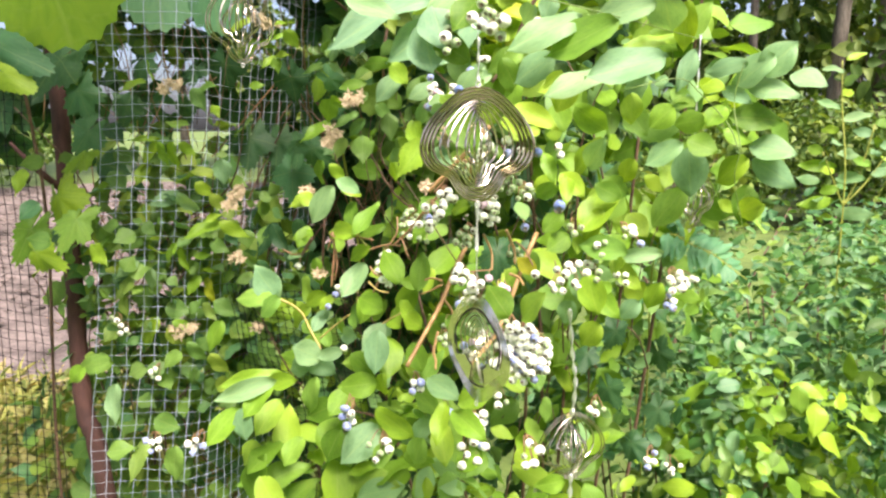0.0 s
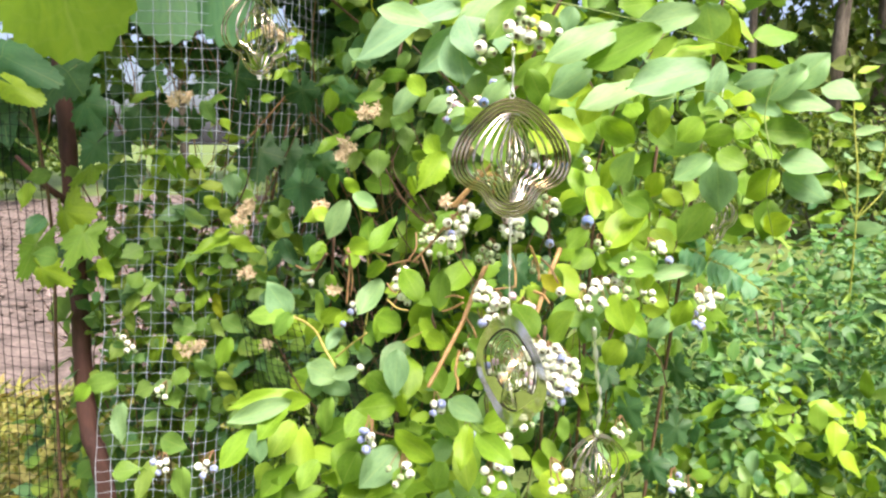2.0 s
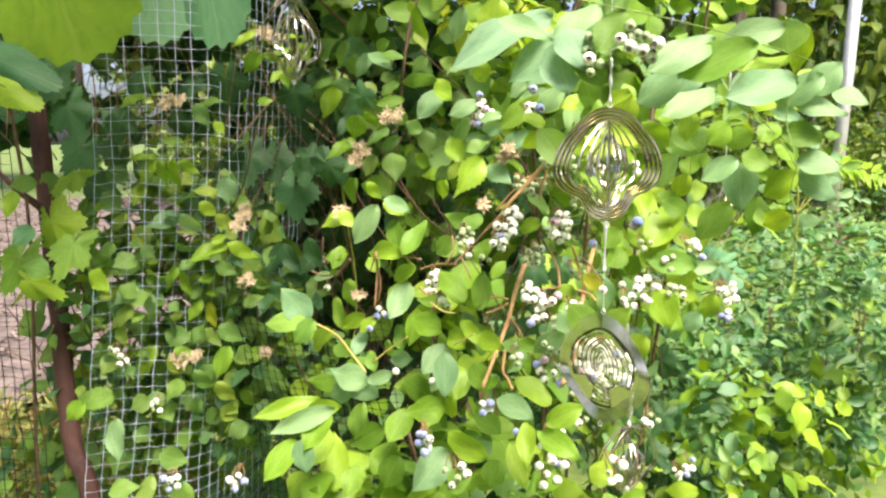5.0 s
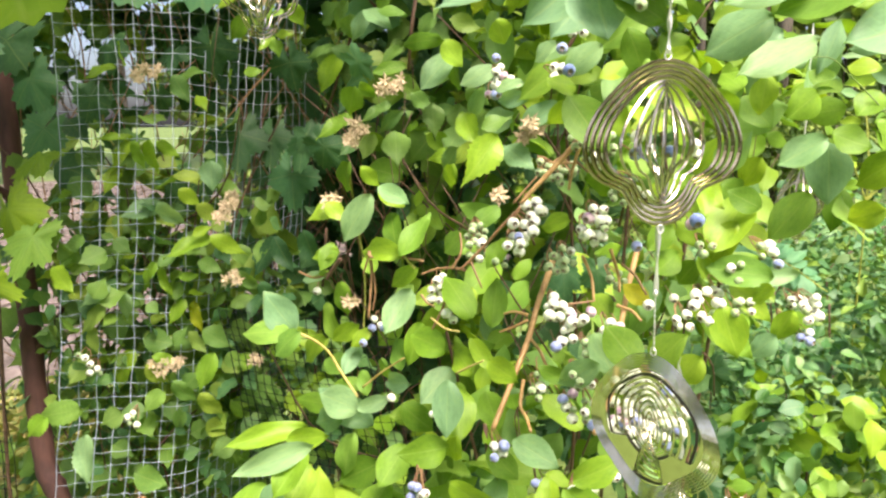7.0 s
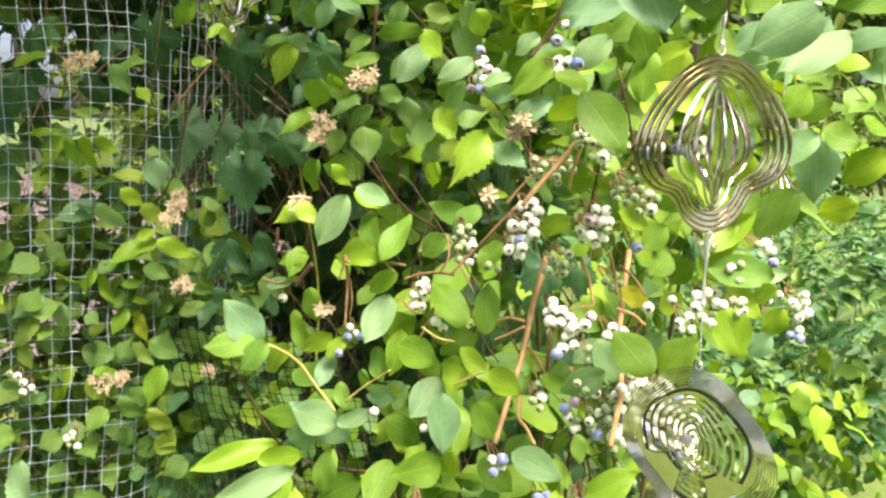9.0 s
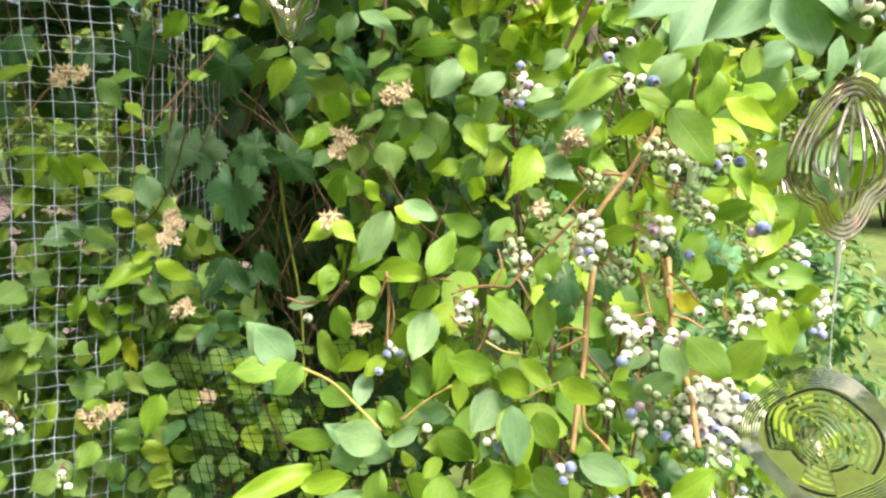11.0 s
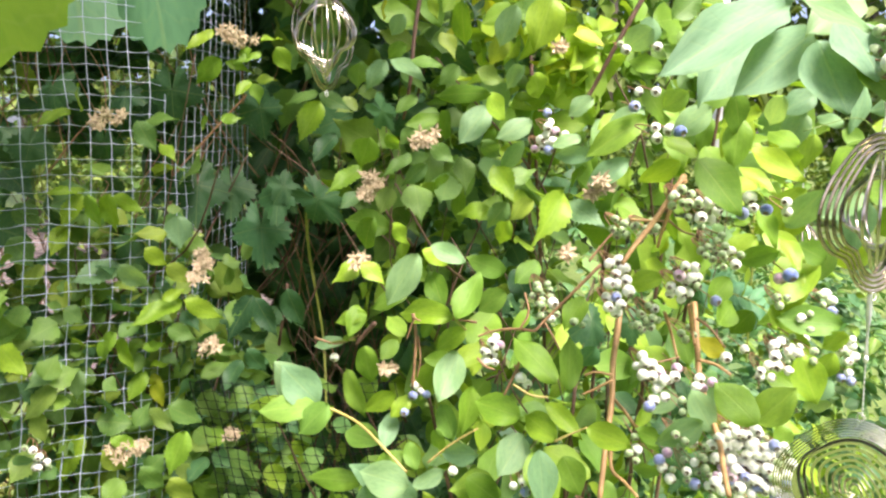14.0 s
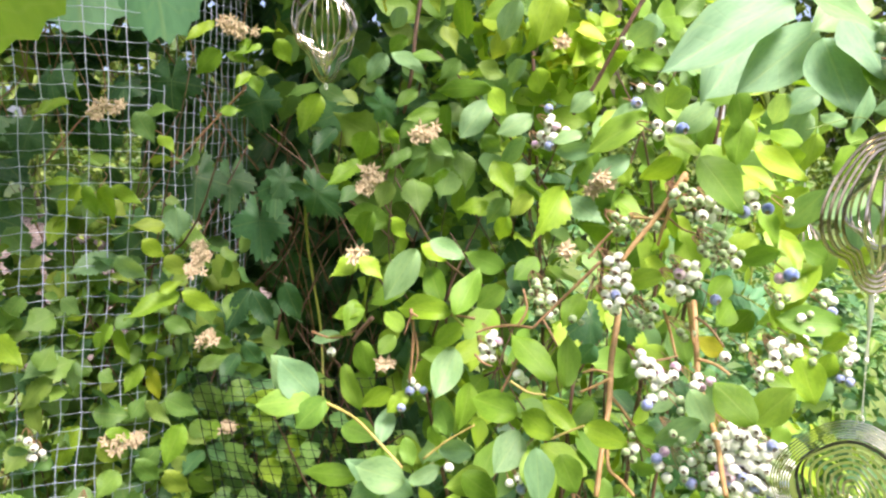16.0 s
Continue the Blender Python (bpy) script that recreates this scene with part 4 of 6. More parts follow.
spray_leaf(branch, -0.060, 0.458, 1.428, -0.026, 0.452, 1.418, 0.014, PALE)
spray_leaf(branch, -0.002, 0.539, 1.449, -0.026, 0.548, 1.435, 0.014)
spray_leaf(branch, 0.016, 0.489, 1.426, -0.008, 0.492, 1.412, 0.014)
leaf_mass(bush, "inner_leaves", "oval", BUSH_MASS, [(0.13, 1.14, 1.2, 0.24, 0.24, 0.32), (0.06, 1.08, 0.82, 0.24, 0.25, 0.28), (0.28, 0.97, 1.38, 0.16, 0.15, 0.16), (0.12, 1.12, 1.55, 0.2, 0.2, 0.2), (0.39, 1.1, 1.5, 0.08, 0.07, 0.14), (0.28, 1.22, 1.63, 0.16, 0.07, 0.09), (0.34, 1.22, 1.13, 0.17, 0.08, 0.14)], 1080, 0.05, 21)
leaf_mass(bush, "lower_leaves", "oval", BUSH_MASS, [(-0.03, 0.74, 0.97, 0.09, 0.07, 0.1), (-0.12, 0.76, 0.95, 0.1, 0.08, 0.08)], 100, 0.05, 22, 0.3)

# ---- the bramble behind the net ----
bramble = thing("bramble", (-0.35, 1.35, 0.0), "bramble thicket with toothed green leaves and dry brown flower heads", "shrub")
for fx, fy, mx, my, tx, ty, tz in ((-0.3, 1.35, -0.38, 1.4, -0.15, 1.25, 1.5), (-0.4, 1.4, -0.45, 1.45, -0.3, 1.35, 1.4), (-0.5, 1.45, -0.6, 1.4, -0.45, 1.3, 1.2), (-0.25, 1.4, -0.1, 1.45, 0.05, 1.3, 1.6), (-0.2, 1.45, -0.26, 1.4, -0.2, 1.2, 1.2)):
    cane(bramble, [(fx, fy, 0), (mx, my, tz * 0.55), (tx, ty, tz)], 0.003, BROWN)
cane(bramble, [(-0.235, 1.171, 1.456), (-0.272, 1.178, 1.418), (-0.31, 1.178, 1.377), (-0.34, 1.176, 1.344), (-0.375, 1.172, 1.305)], 0.0016, TWIG)
cane(bramble, [(0.120, 0.848, 1.524), (0.094, 0.858, 1.474), (0.075, 0.875, 1.428), (0.058, 0.879, 1.405)], 0.0026, BROWN)
cane(bramble, [(-0.057, 1.018, 1.554), (-0.070, 1.002, 1.503), (-0.079, 0.986, 1.453), (-0.082, 1.01, 1.41)], 0.0026, BROWN)
cane(bramble, [(-0.171, 1.210, 1.331), (-0.164, 1.261, 1.240), (-0.148, 1.252, 1.107), (-0.156, 1.180, 0.998)], 0.0023, GREENSTEM)
cane(bramble, [(-0.260, 1.344, 1.129), (-0.237, 1.359, 1.160), (-0.208, 1.332, 1.198), (-0.182, 1.285, 1.246), (-0.174, 1.258, 1.281)], 0.0020, BROWN)
cane(bramble, [(-0.423, 1.078, 0.926), (-0.381, 1.094, 0.965), (-0.314, 1.107, 0.997), (-0.256, 1.123, 1.014)], 0.0013, BROWN)
cane(bramble, [(-0.469, 1.125, 1.388), (-0.471, 1.128, 1.338), (-0.431, 1.127, 1.295), (-0.367, 1.122, 1.272)], 0.0012, GREENSTEM)
cane(bramble, [(-0.219, 1.187, 1.405), (-0.183, 1.196, 1.369), (-0.159, 1.216, 1.315)], 0.0011, BROWN)
bramble_leaf(bramble, -0.144, 0.932, 1.461, -0.143, 0.954, 1.435, 0.029)
bramble_leaf(bramble, -0.124, 0.904, 1.459, -0.146, 0.913, 1.431, 0.026, PALE)
bramble_leaf(bramble, -0.170, 1.053, 1.441, -0.207, 1.072, 1.432, 0.022)
bramble_leaf(bramble, -0.171, 1.042, 1.439, -0.133, 1.035, 1.421, 0.024)
bramble_leaf(bramble, -0.165, 1.074, 1.433, -0.193, 1.075, 1.385, 0.041, FRESH)
bramble_leaf(bramble, 0.066, 0.921, 1.476, 0.036, 0.917, 1.463, 0.024, FRESH)
bramble_leaf(bramble, -0.140, 0.910, 1.387, -0.149, 0.926, 1.355, 0.036, FRESH)
bramble_leaf(bramble, -0.133, 0.871, 1.389, -0.117, 0.881, 1.373, 0.017, FRESH)
bramble_leaf(bramble, -0.144, 0.934, 1.358, -0.182, 0.916, 1.340, 0.027, FRESH)
bramble_leaf(bramble, -0.103, 0.891, 1.370, -0.136, 0.880, 1.354, 0.018)
bramble_leaf(bramble, -0.094, 0.872, 1.362, -0.117, 0.888, 1.339, 0.019)
bramble_leaf(bramble, -0.099, 0.901, 1.342, -0.099, 0.875, 1.308, 0.039)
bramble_leaf(bramble, -0.121, 0.904, 1.339, -0.135, 0.903, 1.312, 0.028)
bramble_leaf(bramble, -0.064, 0.859, 1.369, -0.061, 0.849, 1.335, 0.028)
bramble_leaf(bramble, -0.078, 0.857, 1.351, -0.093, 0.875, 1.338, 0.015, FRESH)
bramble_leaf(bramble, -0.035, 0.850, 1.360, -0.027, 0.822, 1.325, 0.030, FRESH)
bramble_leaf(bramble, -0.040, 0.852, 1.320, -0.071, 0.853, 1.316, 0.022, FRESH)
bramble_leaf(bramble, -0.017, 0.743, 1.340, -0.049, 0.729, 1.299, 0.036, FRESH)
bramble_leaf(bramble, -0.010, 0.751, 1.331, 0.008, 0.719, 1.313, 0.027, PALE)
bramble_leaf(bramble, -0.045, 0.793, 1.329, -0.061, 0.807, 1.303, 0.024)
bramble_leaf(bramble, -0.033, 0.767, 1.332, -0.051, 0.780, 1.314, 0.022)
bramble_leaf(bramble, -0.052, 0.775, 1.315, -0.056, 0.791, 1.290, 0.021, FRESH)
bramble_leaf(bramble, -0.134, 0.847, 1.309, -0.112, 0.861, 1.286, 0.019, FRESH)
bramble_leaf(bramble, -0.075, 0.921, 1.524, -0.070, 0.915, 1.500, 0.015, FRESH)
bramble_leaf(bramble, -0.140, 1.126, 1.397, -0.175, 1.114, 1.361, 0.035, DARK)
bramble_leaf(bramble, -0.095, 0.913, 1.396, -0.110, 0.918, 1.379, 0.020)
bramble_leaf(bramble, -0.016, 0.866, 1.344, 0.015, 0.863, 1.358, 0.024)
bramble_leaf(bramble, -0.059, 0.881, 1.453, -0.079, 0.890, 1.435, 0.024)
bramble_leaf(bramble, 0.094, 0.928, 1.499, 0.071, 0.932, 1.478, 0.031, FRESH)
bramble_leaf(bramble, 0.065, 0.936, 1.510, 0.108, 0.940, 1.501, 0.028, FRESH)
bramble_leaf(bramble, 0.102, 0.904, 1.475, 0.063, 0.902, 1.457, 0.030, FRESH)
bramble_leaf(bramble, -0.151, 1.007, 1.485, -0.174, 1.041, 1.458, 0.031)
bramble_leaf(bramble, -0.082, 0.900, 1.380, -0.063, 0.882, 1.362, 0.022)
bramble_leaf(bramble, -0.140, 0.982, 1.330, -0.163, 0.968, 1.315, 0.023)
bramble_leaf(bramble, -0.046, 0.870, 1.447, -0.010, 0.882, 1.439, 0.023)
bramble_leaf(bramble, -0.068, 0.906, 1.488, -0.058, 0.893, 1.460, 0.023)
bramble_leaf(bramble, -0.010, 0.884, 1.482, -0.024, 0.901, 1.454, 0.027)
bramble_leaf(bramble, -0.090, 0.919, 1.427, -0.115, 0.923, 1.410, 0.021)
bramble_leaf(bramble, -0.001, 0.863, 1.453, -0.008, 0.894, 1.432, 0.024, PALE)
bramble_leaf(bramble, -0.027, 0.906, 1.383, 0.002, 0.918, 1.363, 0.024)
bramble_leaf(bramble, -0.159, 0.878, 1.270, -0.186, 0.857, 1.258, 0.024, FRESH)
bramble_leaf(bramble, -0.165, 0.832, 1.278, -0.146, 0.819, 1.259, 0.022, FRESH)
bramble_leaf(bramble, -0.423, 1.046, 1.418, -0.452, 1.022, 1.403, 0.024, FRESH)
bramble_leaf(bramble, -0.413, 1.048, 1.418, -0.415, 1.025, 1.443, 0.025, FRESH)
bramble_leaf(bramble, -0.362, 1.062, 1.409, -0.345, 1.054, 1.374, 0.032)
bramble_leaf(bramble, -0.353, 1.066, 1.410, -0.321, 1.042, 1.413, 0.021)
bramble_leaf(bramble, -0.341, 1.083, 1.385, -0.325, 1.059, 1.367, 0.020, FRESH)
bramble_leaf(bramble, -0.422, 1.071, 1.331, -0.448, 1.064, 1.298, 0.034, FRESH)
bramble_leaf(bramble, -0.415, 1.060, 1.331, -0.408, 1.058, 1.295, 0.024, FRESH)
bramble_leaf(bramble, -0.394, 1.051, 1.332, -0.392, 1.067, 1.289, 0.035, FRESH)
bramble_leaf(bramble, -0.420, 1.074, 1.335, -0.453, 1.049, 1.339, 0.016, FRESH)
bramble_leaf(bramble, -0.392, 1.074, 1.330, -0.360, 1.053, 1.310, 0.022, FRESH)
bramble_leaf(bramble, -0.327, 1.071, 1.306, -0.327, 1.068, 1.265, 0.040, PALE)
bramble_leaf(bramble, -0.339, 1.064, 1.285, -0.371, 1.051, 1.293, 0.026)
bramble_leaf(bramble, -0.323, 1.087, 1.275, -0.293, 1.075, 1.266, 0.026)
bramble_leaf(bramble, -0.442, 1.082, 1.298, -0.457, 1.063, 1.266, 0.028, FRESH)
bramble_leaf(bramble, -0.274, 1.080, 1.479, -0.306, 1.101, 1.451, 0.033, FRESH)
bramble_leaf(bramble, -0.279, 1.086, 1.510, -0.313, 1.073, 1.488, 0.020, FRESH)
bramble_leaf(bramble, -0.269, 1.083, 1.476, -0.238, 1.079, 1.464, 0.016, FRESH)
bramble_leaf(bramble, -0.229, 1.073, 1.485, -0.261, 1.066, 1.475, 0.016, FRESH)
bramble_leaf(bramble, -0.217, 1.022, 1.485, -0.200, 1.029, 1.458, 0.026, FRESH)
bramble_leaf(bramble, -0.240, 1.053, 1.450, -0.234, 1.047, 1.428, 0.021, FRESH)
bramble_leaf(bramble, -0.242, 1.071, 1.454, -0.262, 1.058, 1.436, 0.019, FRESH)
bramble_leaf(bramble, -0.237, 1.051, 1.454, -0.217, 1.042, 1.455, 0.016, FRESH)
bramble_leaf(bramble, -0.243, 1.078, 1.492, -0.253, 1.069, 1.474, 0.022, FRESH)
bramble_leaf(bramble, -0.232, 1.021, 1.490, -0.208, 1.045, 1.499, 0.017, FRESH)
bramble_leaf(bramble, -0.291, 1.046, 1.414, -0.300, 1.065, 1.398, 0.016, FRESH)
bramble_leaf(bramble, -0.277, 1.047, 1.410, -0.252, 1.050, 1.413, 0.016, FRESH)
bramble_leaf(bramble, -0.390, 1.071, 1.253, -0.439, 1.053, 1.242, 0.041, PALE)
bramble_leaf(bramble, -0.386, 1.041, 1.257, -0.358, 1.056, 1.227, 0.035, PALE)
bramble_leaf(bramble, -0.453, 1.086, 1.238, -0.449, 1.070, 1.203, 0.034)
bramble_leaf(bramble, -0.326, 1.046, 1.213, -0.382, 1.030, 1.193, 0.034, FRESH)
bramble_leaf(bramble, -0.323, 1.023, 1.218, -0.279, 1.044, 1.190, 0.026, FRESH)
bramble_leaf(bramble, -0.346, 1.035, 1.218, -0.319, 1.040, 1.229, 0.016, FRESH)
bramble_leaf(bramble, -0.443, 1.067, 1.185, -0.422, 1.088, 1.191, 0.017, FRESH)
bramble_leaf(bramble, -0.439, 1.053, 1.178, -0.420, 1.077, 1.155, 0.021, FRESH)
bramble_leaf(bramble, -0.397, 1.053, 1.182, -0.424, 1.061, 1.147, 0.034, FRESH)
bramble_leaf(bramble, -0.392, 1.054, 1.177, -0.381, 1.055, 1.135, 0.022, FRESH)
bramble_leaf(bramble, -0.390, 1.040, 1.178, -0.368, 1.065, 1.195, 0.026)
bramble_leaf(bramble, -0.369, 1.046, 1.163, -0.344, 1.067, 1.165, 0.016, FRESH)
bramble_leaf(bramble, -0.363, 1.059, 1.139, -0.340, 1.088, 1.140, 0.020, FRESH)
bramble_leaf(bramble, -0.370, 1.072, 1.130, -0.393, 1.062, 1.099, 0.027, FRESH)
bramble_leaf(bramble, -0.363, 1.081, 1.125, -0.357, 1.075, 1.080, 0.023, YELLOW)
bramble_leaf(bramble, -0.422, 1.061, 1.083, -0.380, 1.058, 1.075, 0.040)
bramble_leaf(bramble, -0.384, 1.056, 1.074, -0.367, 1.061, 1.099, 0.023)
bramble_leaf(bramble, -0.348, 1.057, 1.093, -0.309, 1.065, 1.065, 0.035)
bramble_leaf(bramble, -0.367, 1.074, 1.087, -0.345, 1.044, 1.065, 0.024)
bramble_leaf(bramble, -0.302, 1.075, 1.103, -0.308, 1.087, 1.053, 0.037)
bramble_leaf(bramble, -0.313, 1.060, 1.122, -0.272, 1.071, 1.137, 0.023)
bramble_leaf(bramble, -0.329, 1.034, 1.070, -0.352, 1.026, 1.020, 0.036, FRESH)
bramble_leaf(bramble, -0.409, 1.048, 1.064, -0.373, 1.053, 1.051, 0.020, FRESH)
bramble_leaf(bramble, -0.441, 1.075, 1.064, -0.474, 1.070, 1.009, 0.041, FRESH)
bramble_leaf(bramble, -0.446, 1.083, 1.197, -0.483, 1.050, 1.172, 0.039)
bramble_leaf(bramble, -0.447, 1.033, 1.160, -0.483, 1.026, 1.136, 0.032, PALE)
bramble_leaf(bramble, -0.453, 1.029, 1.134, -0.493, 1.036, 1.099, 0.038)
bramble_leaf(bramble, -0.476, 1.039, 1.220, -0.503, 1.018, 1.186, 0.041)
bramble_leaf(bramble, -0.434, 1.046, 1.146, -0.442, 1.057, 1.106, 0.028, PALE)
bramble_leaf(bramble, -0.246, 1.086, 1.037, -0.229, 1.066, 0.998, 0.037, FRESH)
bramble_leaf(bramble, -0.220, 1.095, 1.008, -0.176, 1.097, 0.998, 0.040, FRESH)
bramble_leaf(bramble, -0.288, 1.078, 1.052, -0.319, 1.064, 1.031, 0.029, FRESH)
bramble_leaf(bramble, -0.285, 1.116, 1.043, -0.250, 1.087, 1.039, 0.024, FRESH)
bramble_leaf(bramble, -0.239, 1.062, 1.007, -0.226, 1.031, 0.981, 0.038, FRESH)
bramble_leaf(bramble, -0.177, 1.078, 0.984, -0.225, 1.085, 0.979, 0.031)
bramble_leaf(bramble, -0.289, 1.081, 1.022, -0.253, 1.045, 0.983, 0.044)
bramble_leaf(bramble, -0.327, 1.103, 0.982, -0.290, 1.085, 0.959, 0.037, FRESH)
bramble_leaf(bramble, -0.265, 1.077, 0.992, -0.288, 1.071, 0.962, 0.036)
bramble_leaf(bramble, -0.349, 1.031, 1.018, -0.324, 1.038, 0.980, 0.034)
bramble_leaf(bramble, -0.397, 1.047, 1.017, -0.422, 1.030, 0.999, 0.038)
bramble_leaf(bramble, -0.480, 1.034, 1.065, -0.501, 1.015, 1.041, 0.037)
bramble_leaf(bramble, -0.491, 0.993, 1.191, -0.467, 0.966, 1.165, 0.034, FRESH)
bramble_leaf(bramble, -0.482, 1.034, 1.186, -0.494, 1.010, 1.219, 0.033)
bramble_leaf(bramble, -0.489, 1.081, 1.322, -0.466, 1.079, 1.294, 0.034)
bramble_leaf(bramble, -0.493, 1.065, 1.288, -0.473, 1.074, 1.252, 0.038)
bramble_leaf(bramble, -0.495, 1.072, 1.358, -0.464, 1.056, 1.328, 0.037, DARK)
bramble_leaf(bramble, -0.417, 1.045, 1.053, -0.392, 1.065, 1.019, 0.031)
bramble_leaf(bramble, -0.376, 1.018, 1.040, -0.352, 1.028, 1.003, 0.030)
bramble_leaf(bramble, -0.319, 1.092, 1.160, -0.337, 1.080, 1.133, 0.029)
bramble_leaf(bramble, -0.342, 1.042, 1.186, -0.312, 1.034, 1.172, 0.027)
bramble_leaf(bramble, -0.296, 1.040, 1.171, -0.269, 1.054, 1.143, 0.024)
bramble_leaf(bramble, -0.266, 1.050, 1.140, -0.289, 1.034, 1.109, 0.031, DARK)
bramble_leaf(bramble, -0.254, 1.082, 1.095, -0.285, 1.056, 1.083, 0.034)
bramble_leaf(bramble, -0.261, 0.995, 1.167, -0.242, 0.994, 1.137, 0.027, DARK)
bramble_leaf(bramble, -0.339, 1.040, 1.255, -0.313, 1.042, 1.232, 0.027)
bramble_leaf(bramble, -0.462, 1.059, 1.258, -0.490, 1.064, 1.230, 0.031)
bramble_leaf(bramble, -0.361, 1.045, 1.273, -0.337, 1.056, 1.250, 0.025, FRESH)
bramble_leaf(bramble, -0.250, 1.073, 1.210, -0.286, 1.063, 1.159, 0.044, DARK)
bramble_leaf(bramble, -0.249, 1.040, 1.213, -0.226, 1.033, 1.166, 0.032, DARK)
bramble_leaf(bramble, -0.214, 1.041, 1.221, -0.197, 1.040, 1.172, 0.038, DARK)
bramble_leaf(bramble, 0.137, 0.829, 1.495, 0.170, 0.825, 1.523, 0.032)
bramble_leaf(bramble, 0.123, 0.841, 1.499, 0.112, 0.837, 1.465, 0.031, PALE)
bramble_leaf(bramble, 0.147, 0.815, 1.452, 0.122, 0.825, 1.473, 0.028)
bramble_leaf(bramble, 0.139, 0.823, 1.484, 0.163, 0.803, 1.446, 0.028)
bramble_leaf(bramble, 0.029, 0.900, 1.534, 0.022, 0.876, 1.477, 0.041)
bramble_leaf(bramble, -0.473, 0.990, 0.987, -0.472, 0.973, 0.927, 0.040, PALE)
bramble_leaf(bramble, -0.432, 0.991, 0.904, -0.455, 0.958, 0.844, 0.033)
bramble_leaf(bramble, -0.391, 0.986, 0.893, -0.395, 0.975, 0.838, 0.052)
bramble_leaf(bramble, -0.422, 0.996, 0.932, -0.381, 0.988, 0.917, 0.044)
bramble_leaf(bramble, -0.466, 0.973, 1.026, -0.530, 0.974, 1.017, 0.039)
bramble_leaf(bramble, -0.505, 0.969, 1.019, -0.535, 0.968, 0.995, 0.034, FRESH)
bramble_leaf(bramble, -0.575, 0.992, 1.295, -0.586, 0.973, 1.264, 0.033, FRESH)
bramble_leaf(bramble, -0.549, 0.994, 1.307, -0.586, 0.990, 1.301, 0.030)
bramble_leaf(bramble, -0.430, 0.996, 1.010, -0.459, 0.997, 0.996, 0.035)
bramble_leaf(bramble, -0.522, 0.944, 1.200, -0.563, 0.950, 1.207, 0.035)
bramble_leaf(bramble, -0.547, 0.969, 1.251, -0.573, 0.957, 1.229, 0.040, TEAL)
bramble_leaf(bramble, -0.305, 1.013, 0.960, -0.338, 1.010, 0.944, 0.036)
bramble_leaf(bramble, -0.486, 0.975, 0.889, -0.444, 0.974, 0.898, 0.038)
bramble_leaf(bramble, -0.299, 1.054, 0.975, -0.281, 1.044, 0.947, 0.035)
bramble_leaf(bramble, -0.349, 1.060, 0.970, -0.324, 1.050, 0.951, 0.035)
bramble_leaf(bramble, -0.378, 1.061, 0.983, -0.399, 1.067, 0.955, 0.032)
leaf_mass(bramble, "thicket_leaves", "ovate_mass", BRAM_MASS, [(0.0, 1.3, 1.47, 0.22, 0.22, 0.2), (0.08, 1.3, 1.2, 0.15, 0.2, 0.3), (0.1, 1.3, 1.72, 0.4, 0.25, 0.22)], 800, 0.055, 31, ratio=0.7)
leaf_mass(bramble, "netted_leaves", "ovate_mass", BRAM_MASS, [(-0.42, 1.2, 1.06, 0.24, 0.08, 0.24), (-0.52, 1.25, 0.75, 0.26, 0.14, 0.3), (-0.44, 1.15, 1.28, 0.14, 0.05, 0.12), (-0.4, 1.14, 1.1, 0.2, 0.05, 0.2), (-0.3, 1.14, 1.02, 0.14, 0.04, 0.1)], 760, 0.05, 32, 0.2, ratio=0.75)
leaf_mass(bramble, "small_leaves", "ovate_mass", BRAM_MASS, [(-0.42, 1.1, 1.02, 0.2, 0.05, 0.2), (-0.25, 1.08, 0.98, 0.14, 0.04, 0.12), (-0.5, 1.06, 1.15, 0.1, 0.05, 0.16), (-0.36, 1.09, 1.2, 0.12, 0.03, 0.12)], 520, 0.03, 39, 0.1, ratio=0.75)
leaf_mass(bush, "sunlit_leaves", "oval_mass", SUN_TINT, [(0.085, 0.94, 1.475, 0.06, 0.04, 0.05), (0.02, 0.97, 1.52, 0.06, 0.04, 0.04)], 90, 0.034, 71, 0.1)
leaf_mass(bramble, "sprig_leaves", "ovate", WEED_MASS, [(-0.16, 0.95, 0.83, 0.12, 0.05, 0.1)], 70, 0.035, 33, 0.2, ratio=0.6)


def twig_tangle(parent, lo, hi, count, seed, material):
    """Old bare twigs criss-crossing inside the thicket."""
    r, v, f = random.Random(seed), [], []
    for _ in range(count):
        a = Vector([r.uniform(lo[i], hi[i]) for i in range(3)])
        d = Vector((r.uniform(-0.45, 0.45), r.uniform(-0.3, 0.3), r.uniform(0.3, 1.3))).normalized() * r.uniform(0.1, 0.3)
        side = Vector((r.uniform(-1, 1), r.uniform(-1, 1), r.uniform(-1, 1))) * 0.03
        tv, tf = tube(smooth_path([a, a + d * 0.5 + side, a + d], 4), r.uniform(0.0006, 0.0018), 5, 0.5)
        f += [tuple(k + len(v) for k in p) for p in tf]
        v += tv
    child("brushwood", mesh_from("brushwood", v, f, material), parent, kind="stuff")


twig_tangle(bramble, (-0.75, 1.3, 0.4), (-0.1, 1.6, 1.5), 150, 34, TWIG)
twig_tangle(bramble, (-0.34, 1.22, 0.6), (-0.02, 1.5, 1.25), 80, 36, BROWN)
twig_tangle(bramble, (-0.56, 1.1, 0.75), (-0.3, 1.2, 1.2), 46, 38, BROWN)
twig_tangle(bramble, (-0.9, 1.7, 1.3), (-0.3, 2.0, 1.65), 120, 37, BROWN)
twig_tangle(bush, (-0.1, 0.95, 0.75), (0.3, 1.15, 1.3), 70, 35, BROWN)


